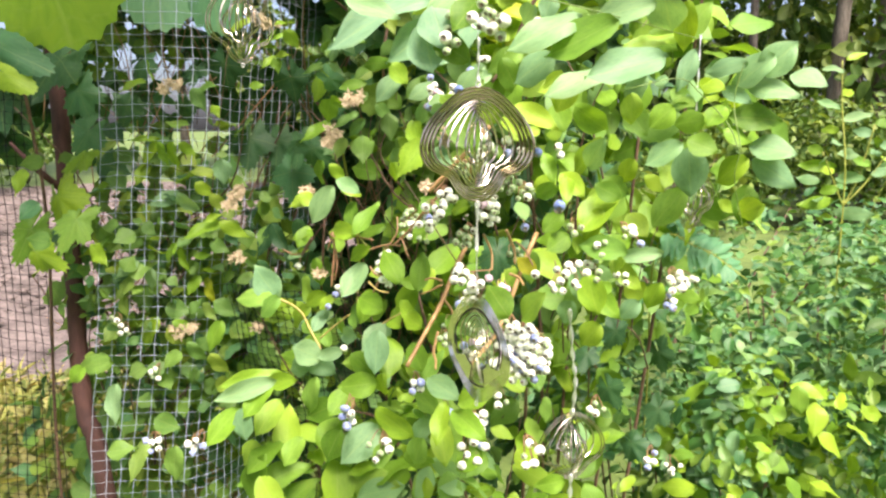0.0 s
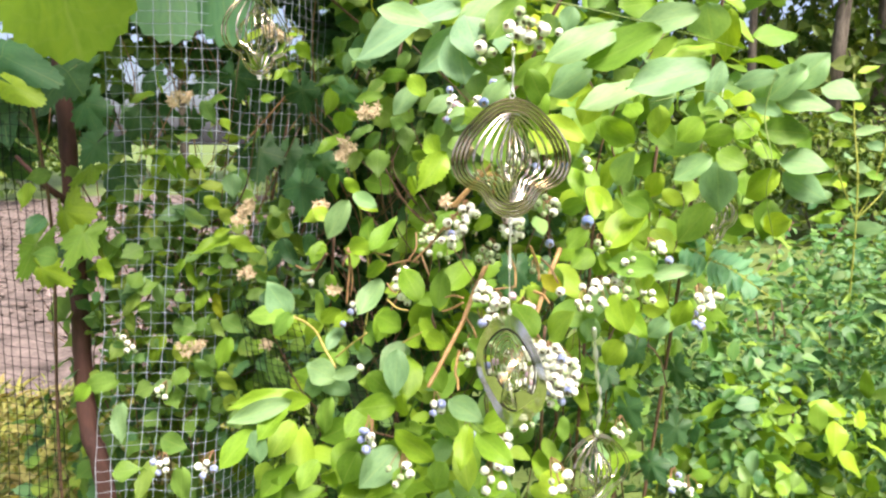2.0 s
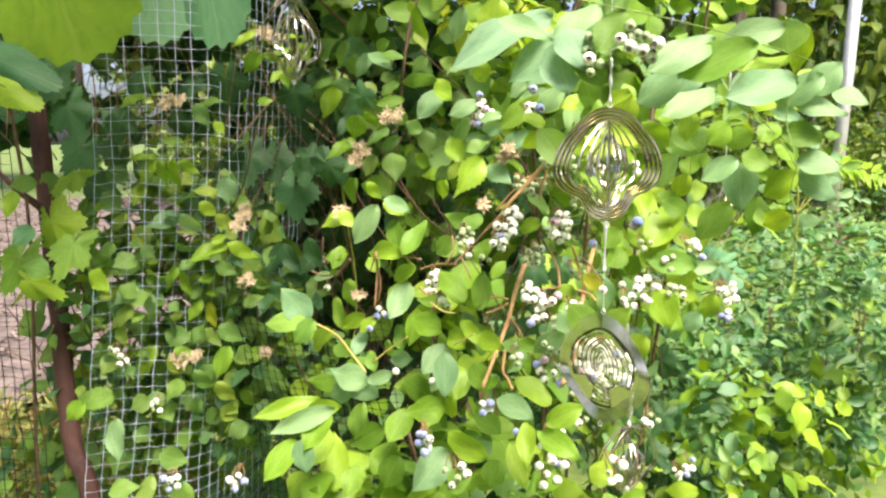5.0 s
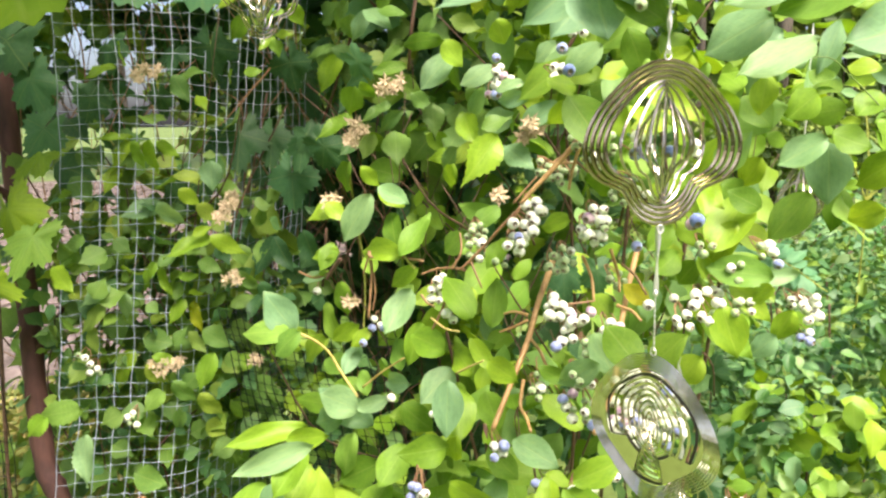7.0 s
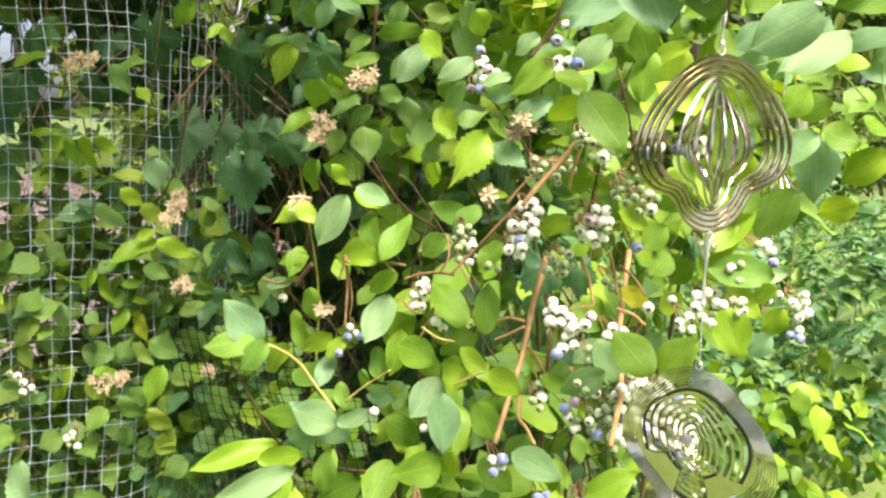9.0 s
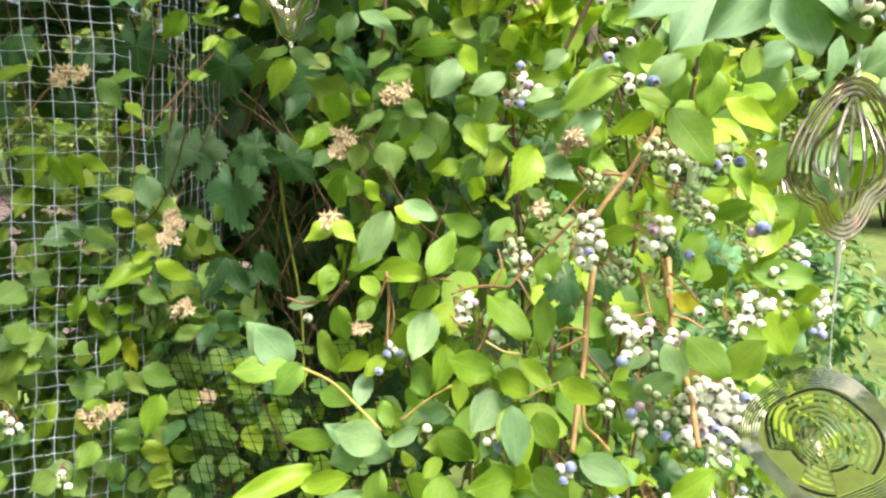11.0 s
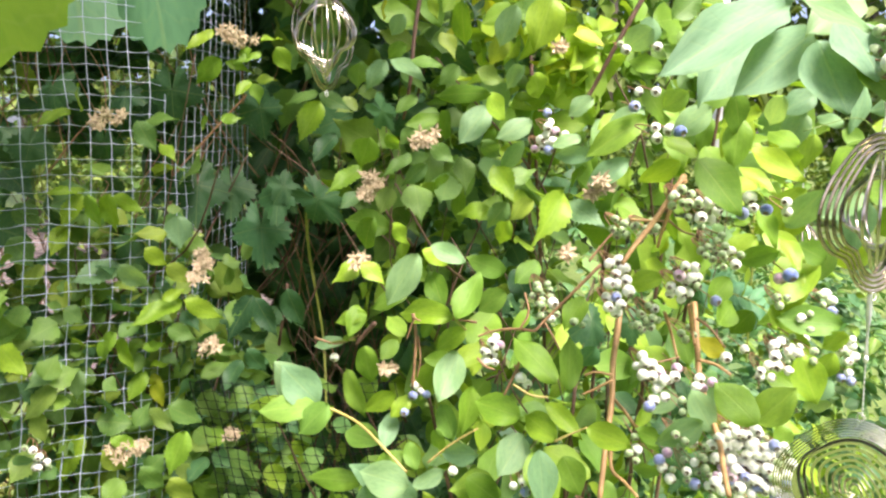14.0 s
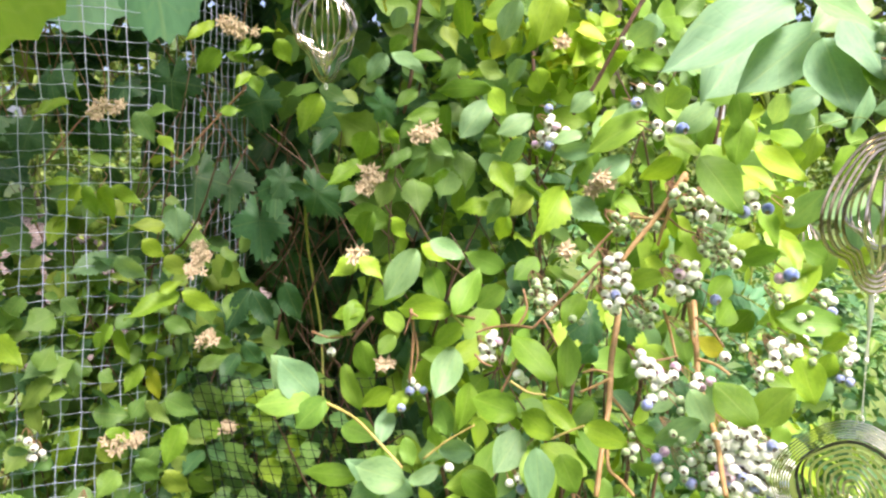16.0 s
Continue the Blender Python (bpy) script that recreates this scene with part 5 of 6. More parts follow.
def dry_cluster(parent, x, y, z, size):
    """Spent flower heads: a tuft of dry stalks with curled five-pointed sepals."""
    at, v, f = Vector((x, y, z)), [], []
    root = at + Vector((0, 0.02, -size * 0.9))
    for i in range(11):
        q = at + Vector((rng.uniform(-1, 1), rng.uniform(-0.5, 0.3), rng.uniform(-0.7, 0.7))) * size
        a, b = tube([root, (root + q) / 2, q], 0.0006, 4)
        f += [tuple(k + len(v) for k in p) for p in b]
        v += a
        n = Vector((rng.uniform(-0.6, 0.6), -1, rng.uniform(-0.3, 0.8))).normalized()
        sx = n.orthogonal().normalized()
        sy = n.cross(sx)
        for k in range(5):
            a0 = 2 * math.pi * k / 5 + rng.uniform(-0.2, 0.2)
            d = sx * math.cos(a0) + sy * math.sin(a0)
            e = sx * -math.sin(a0) + sy * math.cos(a0)
            o, s = len(v), rng.uniform(0.005, 0.0085)
            v += [q, q + d * s * 0.5 + e * s * 0.22, q + d * s + n * s * rng.uniform(0.1, 0.6), q + d * s * 0.5 - e * s * 0.22]
            f.append((o, o + 1, o + 2, o + 3))
    child("dry_flower_head", mesh_from("dry_flower_head", v, f, DRYM, smooth=False), parent, "dry tan spent flower head")


dry_cluster(bramble, 0.007, 0.725, 1.347, 0.007)
dry_cluster(bramble, 0.004, 0.733, 1.340, 0.005)
dry_cluster(bramble, -0.102, 0.843, 1.386, 0.008)
dry_cluster(bramble, -0.110, 0.847, 1.381, 0.005)
dry_cluster(bramble, -0.137, 0.916, 1.340, 0.009)
dry_cluster(bramble, -0.146, 0.916, 1.333, 0.006)
dry_cluster(bramble, -0.163, 0.857, 1.276, 0.006)
dry_cluster(bramble, -0.384, 1.046, 1.413, 0.012)
dry_cluster(bramble, -0.397, 1.045, 1.407, 0.008)
dry_cluster(bramble, -0.301, 1.043, 1.253, 0.009)
dry_cluster(bramble, -0.307, 1.034, 1.242, 0.009)
dry_cluster(bramble, -0.399, 1.052, 1.048, 0.012)
dry_cluster(bramble, -0.380, 1.041, 1.056, 0.010)
dry_cluster(bramble, -0.282, 1.049, 1.055, 0.008)
dry_cluster(bramble, -0.247, 1.068, 1.499, 0.013)
dry_cluster(bramble, -0.265, 1.076, 1.506, 0.010)
dry_cluster(bramble, -0.017, 0.737, 1.291, 0.004)
dry_cluster(bramble, -0.145, 0.828, 1.181, 0.005)
dry_cluster(bramble, -0.299, 1.023, 1.166, 0.009)
dry_cluster(bramble, 0.035, 0.861, 1.470, 0.005)
dry_cluster(bramble, -0.305, 1.073, 1.261, 0.007)
dry_cluster(bramble, -0.140, 0.916, 1.347, 0.007)

# ---- the vine with lobed leaves ----
vine = thing("grape_vine", (-0.62, 1.18, 0.0), "wild vine with broad lobed leaves climbing over the thicket", "vine")
cane(vine, [(-0.62, 1.18, 0), (-0.64, 1.12, 0.7), (-0.6, 1.08, 1.2), (-0.55, 1.0, 1.55), (-0.3, 1.1, 1.62), (-0.1, 1.25, 1.5)], 0.0028, BROWN)
broad_leaf(vine, -0.480, 0.922, 1.579, -0.460, 0.882, 1.450, 0.209, FRESH)
broad_leaf(vine, -0.552, 0.900, 1.454, -0.472, 0.875, 1.422, 0.047, TEAL)
broad_leaf(vine, -0.531, 0.884, 1.419, -0.490, 0.878, 1.396, 0.034, FRESH)
lobed_leaf(vine, -0.546, 1.012, 1.262, -0.511, 0.983, 1.210, 0.059, FRESH)
lobed_leaf(vine, -0.508, 0.996, 1.232, -0.530, 0.968, 1.181, 0.046, MID)
lobed_leaf(vine, -0.575, 0.999, 1.216, -0.600, 0.980, 1.163, 0.047, MID)
lobed_leaf(vine, -0.137, 0.875, 1.412, -0.118, 0.889, 1.391, 0.023, TEAL)
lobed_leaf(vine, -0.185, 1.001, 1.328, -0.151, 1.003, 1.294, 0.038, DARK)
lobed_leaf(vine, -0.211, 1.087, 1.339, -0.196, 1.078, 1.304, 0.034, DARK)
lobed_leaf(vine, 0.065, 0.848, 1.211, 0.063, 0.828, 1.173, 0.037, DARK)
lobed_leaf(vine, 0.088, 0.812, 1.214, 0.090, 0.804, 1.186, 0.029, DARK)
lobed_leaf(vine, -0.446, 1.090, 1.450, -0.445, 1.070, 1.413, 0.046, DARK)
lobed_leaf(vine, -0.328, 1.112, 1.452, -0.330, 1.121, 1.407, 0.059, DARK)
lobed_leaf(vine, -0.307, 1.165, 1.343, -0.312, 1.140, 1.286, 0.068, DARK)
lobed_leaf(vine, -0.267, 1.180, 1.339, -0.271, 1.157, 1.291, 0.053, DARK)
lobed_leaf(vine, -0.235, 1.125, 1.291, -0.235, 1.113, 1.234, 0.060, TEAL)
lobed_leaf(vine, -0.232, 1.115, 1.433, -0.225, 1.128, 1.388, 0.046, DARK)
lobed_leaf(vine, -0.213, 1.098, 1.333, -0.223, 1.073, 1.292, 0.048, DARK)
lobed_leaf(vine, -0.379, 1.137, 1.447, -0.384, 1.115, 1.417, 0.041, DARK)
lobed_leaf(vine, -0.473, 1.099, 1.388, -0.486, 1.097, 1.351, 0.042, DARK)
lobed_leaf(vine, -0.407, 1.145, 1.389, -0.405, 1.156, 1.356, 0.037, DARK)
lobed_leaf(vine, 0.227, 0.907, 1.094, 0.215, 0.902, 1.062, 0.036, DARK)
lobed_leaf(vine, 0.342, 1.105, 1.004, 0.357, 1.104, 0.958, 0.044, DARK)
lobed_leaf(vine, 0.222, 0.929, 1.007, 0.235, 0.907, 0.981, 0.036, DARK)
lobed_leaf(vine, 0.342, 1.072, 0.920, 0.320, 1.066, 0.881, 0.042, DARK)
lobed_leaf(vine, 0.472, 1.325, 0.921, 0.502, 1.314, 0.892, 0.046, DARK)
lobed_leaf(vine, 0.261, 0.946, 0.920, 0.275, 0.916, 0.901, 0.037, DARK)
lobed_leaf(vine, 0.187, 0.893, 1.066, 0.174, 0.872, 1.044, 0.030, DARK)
lobed_leaf(vine, -0.571, 0.987, 1.182, -0.519, 0.967, 1.159, 0.041, FRESH)
broad_leaf(vine, -0.432, 1.137, 1.631, -0.412, 1.078, 1.495, 0.140, "frond")
broad_leaf(vine, -0.343, 1.127, 1.631, -0.340, 1.076, 1.494, 0.128, "frond")
lobed_leaf(vine, -0.540, 1.084, 1.412, -0.518, 1.067, 1.358, 0.057, TEAL)
lobed_leaf(vine, -0.517, 1.069, 1.351, -0.546, 1.064, 1.313, 0.052, TEAL)
lobed_leaf(vine, -0.522, 1.066, 1.319, -0.559, 1.047, 1.289, 0.048, FRESH)
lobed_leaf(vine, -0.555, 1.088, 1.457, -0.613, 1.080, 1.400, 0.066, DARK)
# Cane and leaves above the view, added unseen to shade the thicket and gap.
cane(vine, [(-0.55, 1.0, 1.55), (-0.5, 0.9, 1.75), (-0.42, 0.8, 1.86), (-0.25, 0.7, 1.9)], 0.003, GREENSTEM)
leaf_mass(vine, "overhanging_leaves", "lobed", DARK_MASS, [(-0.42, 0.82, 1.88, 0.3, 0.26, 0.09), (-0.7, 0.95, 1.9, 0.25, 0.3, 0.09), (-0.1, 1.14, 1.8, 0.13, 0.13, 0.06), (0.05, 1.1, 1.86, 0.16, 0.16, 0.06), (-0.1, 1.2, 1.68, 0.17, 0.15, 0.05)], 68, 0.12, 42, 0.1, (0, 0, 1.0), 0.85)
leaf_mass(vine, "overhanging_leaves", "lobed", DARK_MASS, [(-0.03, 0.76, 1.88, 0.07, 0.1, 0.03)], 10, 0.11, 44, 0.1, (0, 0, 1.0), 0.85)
# Dark backing with shade in its colour; highest clumps are unseen, added for shading.
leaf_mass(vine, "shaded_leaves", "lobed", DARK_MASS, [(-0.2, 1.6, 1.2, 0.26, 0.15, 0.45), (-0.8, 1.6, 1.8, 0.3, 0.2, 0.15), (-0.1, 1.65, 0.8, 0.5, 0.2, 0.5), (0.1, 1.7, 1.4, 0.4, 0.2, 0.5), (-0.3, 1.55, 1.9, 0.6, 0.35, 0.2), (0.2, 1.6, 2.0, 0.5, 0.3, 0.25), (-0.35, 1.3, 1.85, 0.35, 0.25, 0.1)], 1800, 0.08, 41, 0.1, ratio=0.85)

leaf_mass(vine, "far_leaves", "ovate_mass", BRAM_MASS, [(-0.76, 1.62, 1.55, 0.15, 0.06, 0.12), (-0.66, 1.66, 1.6, 0.12, 0.05, 0.1)], 150, 0.05, 45, 0.1, ratio=0.7)
# Dark leaf screen; its colour stands in for background shade.
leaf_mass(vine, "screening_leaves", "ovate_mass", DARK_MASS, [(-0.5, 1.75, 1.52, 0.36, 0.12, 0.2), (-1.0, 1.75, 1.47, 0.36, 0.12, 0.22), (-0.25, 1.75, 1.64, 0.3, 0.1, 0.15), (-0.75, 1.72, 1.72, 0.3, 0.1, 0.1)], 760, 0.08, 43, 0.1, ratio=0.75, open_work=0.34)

# ---- low shrubs on the open side ----
low_shrub = thing("low_blueberry_shrub", (0.5, 1.4, 0.0), "dense low blueberry shrub with small blue-green leaves", "shrub")
for k in range(9):
    a = k * 0.7
    cane(low_shrub, [(0.5 + 0.05 * math.cos(a), 1.4 + 0.05 * math.sin(a), 0), (0.5 + 0.15 * math.cos(a), 1.38 + 0.1 * math.sin(a), 0.5), (0.5 + 0.2 * math.cos(a), 1.4 + 0.1 * math.sin(a), 0.85)], 0.0024, BROWN)
leaf_mass(low_shrub, "leaves", "oval_mass", LOW_MASS, [(0.42, 1.34, 0.74, 0.26, 0.26, 0.34), (0.5, 1.2, 0.82, 0.13, 0.16, 0.24), (0.82, 1.3, 0.94, 0.2, 0.14, 0.26), (0.7, 1.55, 0.7, 0.3, 0.25, 0.36), (0.3, 1.2, 0.4, 0.35, 0.3, 0.3)], 12000, 0.031, 51, 0.25, (0, -0.3, 1.1), open_work=0.46)
leaf_mass(low_shrub, "young_leaves", "oval", WEED_MASS, [(0.56, 1.2, 0.84, 0.2, 0.06, 0.12), (0.8, 1.33, 0.74, 0.22, 0.06, 0.16), (0.45, 1.08, 0.76, 0.16, 0.05, 0.1)], 260, 0.046, 54, 0.2)
far_shrub = thing("low_blueberry_shrub", (1.1, 1.95, 0.0), "dense low blueberry shrub with small blue-green leaves", "shrub")
for k in range(9):
    a = k * 0.7
    cane(far_shrub, [(1.1 + 0.05 * math.cos(a), 1.95 + 0.05 * math.sin(a), 0), (1.1 + 0.2 * math.cos(a), 1.9 + 0.1 * math.sin(a), 0.5), (1.1 + 0.25 * math.cos(a), 1.95 + 0.15 * math.sin(a), 0.9)], 0.003, BROWN)
leaf_mass(far_shrub, "leaves", "oval_mass", LOW_MASS, [(1.05, 1.5, 0.86, 0.22, 0.2, 0.34), (0.95, 1.85, 0.74, 0.36, 0.3, 0.42), (1.4, 2.2, 0.7, 0.42, 0.4, 0.42), (0.8, 1.7, 0.4, 0.4, 0.3, 0.3), (1.9, 2.7, 0.7, 0.5, 0.5, 0.45)], 11000, 0.037, 52, 0.25, (0, -0.3, 1.1), open_work=0.42)
back_shrub = thing("weedy_shrub", (1.4, 3.6, 0.0), "sprawling green weeds and saplings along the lawn", "shrub")
for k in range(8):
    cane(back_shrub, [(1.4 + 0.1 * math.cos(k), 3.6 + 0.1 * math.sin(k), 0), (1.4 + 0.6 * math.cos(k), 3.6 + 0.4 * math.sin(k), 0.5), (1.4 + 1.1 * math.cos(k), 3.6 + 0.6 * math.sin(k), 0.9)], 0.006, BROWN)
leaf_mass(back_shrub, "leaves", "oval", LOW_MASS, [(0.6, 3.0, 0.5, 0.7, 0.5, 0.5), (1.8, 3.6, 0.5, 0.7, 0.6, 0.5), (2.8, 4.2, 0.4, 0.8, 0.7, 0.5)], 2200, 0.07, 53)
berries(bush, 0.003, 0.694, 1.285, 7, 0.010, 'WWWWG')
berries(bush, -0.008, 0.673, 1.272, 7, 0.011, 'WWWWWG')
berries(bush, -0.016, 0.665, 1.263, 6, 0.007, 'WUWWG')
berries(bush, 0.041, 0.661, 1.284, 4, 0.007, 'WPWW')
berries(bush, 0.042, 0.669, 1.270, 9, 0.011, 'WWWWGW')
berries(bush, 0.049, 0.658, 1.278, 4, 0.005, 'WG')
berries(bush, 0.103, 0.641, 1.281, 1, 0.001, 'P')
berries(bush, 0.105, 0.628, 1.286, 1, 0.001, 'D')
berries(bush, -0.035, 0.744, 1.261, 8, 0.009, 'GGG')
berries(bush, -0.035, 0.734, 1.248, 8, 0.010, 'GGGW')
berries(bush, -0.063, 0.778, 1.212, 4, 0.007, 'PWW')
berries(bush, -0.065, 0.777, 1.201, 6, 0.008, 'WWWW')
berries(bush, -0.058, 0.724, 1.193, 4, 0.006, 'WWW')
berries(bush, -0.122, 0.816, 1.163, 3, 0.006, 'WWU')
berries(bush, -0.115, 0.813, 1.159, 1, 0.001, 'U')
berries(bush, -0.133, 0.812, 1.145, 3, 0.006, 'UG')
berries(bush, -0.185, 0.890, 1.182, 2, 0.004, 'WG')
berries(bush, 0.016, 0.635, 1.384, 1, 0.001, 'D')
berries(bush, 0.010, 0.644, 1.387, 1, 0.001, 'W')
berries(bush, 0.009, 0.656, 1.383, 3, 0.003, 'WW')
berries(bush, -0.011, 0.781, 1.402, 1, 0.001, 'U')
berries(bush, -0.011, 0.785, 1.391, 4, 0.007, 'WPWW')
berries(bush, -0.015, 0.797, 1.377, 4, 0.008, 'PWWW')
berries(bush, -0.013, 0.775, 1.375, 3, 0.005, 'UWP')
berries(bush, -0.002, 0.770, 1.387, 2, 0.004, 'WG')
berries(bush, 0.040, 0.726, 1.419, 1, 0.001, 'W')
berries(bush, 0.039, 0.707, 1.416, 2, 0.003, 'WW')
berries(bush, 0.025, 0.713, 1.405, 1, 0.001, 'U')
berries(bush, 0.062, 0.791, 1.461, 3, 0.006, 'WG')
berries(bush, 0.100, 0.798, 1.462, 2, 0.004, 'W')
berries(bush, 0.029, 0.654, 1.337, 8, 0.010, 'GGWG')
berries(bush, 0.037, 0.643, 1.328, 9, 0.011, 'GGGW')
berries(bush, 0.031, 0.615, 1.336, 7, 0.008, 'GGW')
berries(bush, 0.018, 0.711, 1.313, 9, 0.010, 'GGG')
berries(bush, 0.026, 0.693, 1.312, 7, 0.009, 'GGG')
berries(bush, 0.055, 0.625, 1.330, 1, 0.001, 'U')
berries(bush, 0.056, 0.616, 1.338, 2, 0.003, 'W')
berries(bush, 0.071, 0.627, 1.332, 3, 0.004, 'WWW')
berries(bush, 0.085, 0.633, 1.329, 1, 0.001, 'D')
berries(bush, 0.103, 0.635, 1.331, 2, 0.003, 'W')
berries(bush, 0.064, 0.657, 1.304, 6, 0.009, 'GG')
berries(bush, 0.076, 0.659, 1.291, 6, 0.009, 'GGW')
berries(bush, 0.057, 0.660, 1.298, 5, 0.007, 'GG')
berries(bush, 0.081, 0.674, 1.258, 1, 0.001, 'U')
berries(bush, 0.026, 0.682, 1.249, 7, 0.009, 'GGGW')
berries(bush, 0.016, 0.682, 1.244, 5, 0.007, 'GG')
berries(bush, -0.020, 0.710, 1.240, 2, 0.003, 'G')
berries(bush, 0.124, 0.657, 1.215, 9, 0.012, 'WWWWG')
berries(bush, 0.108, 0.653, 1.206, 5, 0.008, 'WWWW')
berries(bush, 0.142, 0.671, 1.223, 4, 0.007, 'WWG')
berries(bush, 0.111, 0.681, 1.215, 2, 0.003, 'W')
berries(bush, 0.091, 0.673, 1.211, 2, 0.003, 'WG')
berries(bush, 0.017, 0.673, 1.211, 8, 0.011, 'WWW')
berries(bush, 0.031, 0.668, 1.203, 5, 0.007, 'WWPW')
berries(bush, 0.045, 0.675, 1.208, 2, 0.003, 'P')
berries(bush, 0.023, 0.667, 1.193, 4, 0.006, 'WWW')
berries(bush, 0.017, 0.666, 1.185, 2, 0.004, 'UW')
berries(bush, 0.036, 0.654, 1.186, 4, 0.006, 'GG')
berries(bush, 0.054, 0.660, 1.199, 3, 0.005, 'WP')
berries(bush, 0.062, 0.651, 1.203, 1, 0.001, 'P')
berries(bush, 0.020, 0.659, 1.145, 2, 0.003, 'U')
berries(bush, 0.030, 0.660, 1.147, 1, 0.001, 'P')
berries(bush, 0.025, 0.653, 1.139, 4, 0.006, 'WWG')
berries(bush, 0.037, 0.639, 1.133, 1, 0.001, 'U')
berries(bush, 0.002, 0.662, 1.164, 3, 0.005, 'GG')
berries(bush, 0.001, 0.661, 1.152, 3, 0.005, 'GW')
berries(bush, 0.061, 0.632, 1.168, 9, 0.011, 'WWWWG')
berries(bush, 0.077, 0.631, 1.160, 10, 0.013, 'WWWWW')
berries(bush, 0.084, 0.618, 1.160, 9, 0.012, 'WWWWU')
berries(bush, 0.069, 0.628, 1.147, 10, 0.013, 'WWWUWW')
berries(bush, 0.079, 0.618, 1.147, 9, 0.012, 'WWWWPW')
berries(bush, 0.068, 0.620, 1.137, 10, 0.014, 'WWUWW')
berries(bush, 0.080, 0.610, 1.139, 7, 0.010, 'WUUWG')
berries(bush, 0.089, 0.610, 1.155, 5, 0.007, 'WGG')
berries(bush, 0.051, 0.637, 1.161, 4, 0.006, 'GWG')
berries(bush, 0.055, 0.631, 1.142, 4, 0.005, 'PW')
berries(bush, 0.150, 0.658, 1.240, 5, 0.008, 'WG')
berries(bush, 0.175, 0.669, 1.253, 4, 0.007, 'GW')
berries(bush, 0.142, 0.643, 1.218, 3, 0.005, 'GG')
berries(bush, 0.071, 0.702, 1.226, 4, 0.007, 'GG')
berries(bush, 0.122, 0.658, 1.259, 4, 0.006, 'GG')
berries(bush, 0.067, 0.633, 1.156, 8, 0.010, 'WWWG')
berries(bush, 0.079, 0.624, 1.152, 8, 0.010, 'WWWW')
berries(bush, 0.077, 0.626, 1.166, 6, 0.008, 'WGW')
berries(bush, 0.086, 0.610, 1.147, 7, 0.009, 'WWG')
berries(bush, 0.059, 0.627, 1.138, 8, 0.010, 'WWWP')
berries(bush, 0.073, 0.618, 1.140, 8, 0.010, 'WWWW')
berries(bush, 0.045, 0.638, 1.153, 5, 0.008, 'GGW')
berries(bush, 0.029, 0.642, 1.166, 5, 0.008, 'GGW')
berries(bush, 0.036, 0.644, 1.143, 5, 0.008, 'GWG')
berries(bush, 0.047, 0.632, 1.134, 6, 0.009, 'WGW')
berries(bush, -0.069, 0.706, 1.118, 4, 0.007, 'WUW')
berries(bush, -0.108, 0.754, 1.114, 3, 0.005, 'WG')
berries(bush, -0.088, 0.638, 1.084, 5, 0.010, 'UWWU')
berries(bush, -0.087, 0.634, 1.093, 3, 0.005, 'UW')
berries(bush, -0.027, 0.671, 1.101, 4, 0.007, 'UUWW')
berries(bush, 0.030, 0.635, 1.081, 6, 0.011, 'WWUW')
berries(bush, 0.028, 0.635, 1.076, 6, 0.012, 'WWWW')
berries(bush, 0.028, 0.625, 1.053, 8, 0.016, 'WWWWU')
berries(bush, -0.060, 0.643, 1.050, 7, 0.013, 'WWGW')
berries(bush, 0.002, 0.652, 1.080, 3, 0.007, 'UG')
berries(bush, 0.053, 0.625, 1.106, 3, 0.006, 'WG')
berries(bush, 0.181, 0.699, 1.202, 5, 0.010, 'WWWW')
berries(bush, 0.282, 0.810, 1.174, 5, 0.012, 'WWGW')
berries(bush, 0.190, 0.675, 1.245, 2, 0.003, 'UG')
berries(bush, 0.228, 0.717, 1.181, 3, 0.007, 'UW')
berries(bush, 0.163, 0.717, 1.058, 4, 0.008, 'WG')
berries(bush, 0.246, 0.788, 0.966, 4, 0.010, 'WU')
berries(bush, 0.078, 0.601, 1.062, 7, 0.012, 'WWWG')
berries(bramble, -0.473, 1.019, 1.053, 5, 0.014, 'WGW')
berries(bramble, -0.435, 1.034, 0.985, 5, 0.014, 'WGW')
berries(bramble, -0.379, 0.877, 0.942, 5, 0.013, 'WUW')
berries(bush, -0.278, 0.760, 0.998, 5, 0.011, 'WUW')
berries(bramble, -0.477, 1.012, 1.072, 3, 0.009, 'WG')
berries(bush, 0.233, 0.699, 1.200, 5, 0.007, 'WWGW')
berries(bush, 0.231, 0.697, 1.200, 6, 0.012, 'WWWGW')
berries(bush, 0.225, 0.691, 1.178, 3, 0.007, 'UW')
berries(branch, 0.033, 0.451, 1.412, 5, 0.008, 'GWG')
berries(branch, 0.006, 0.472, 1.403, 4, 0.007, 'GWG')
berries(branch, 0.006, 0.478, 1.417, 3, 0.006, 'GG')
berries(branch, 0.023, 0.459, 1.420, 5, 0.008, 'GW')
berries(low_shrub, 0.353, 1.034, 0.834, 5, 0.014, 'W')

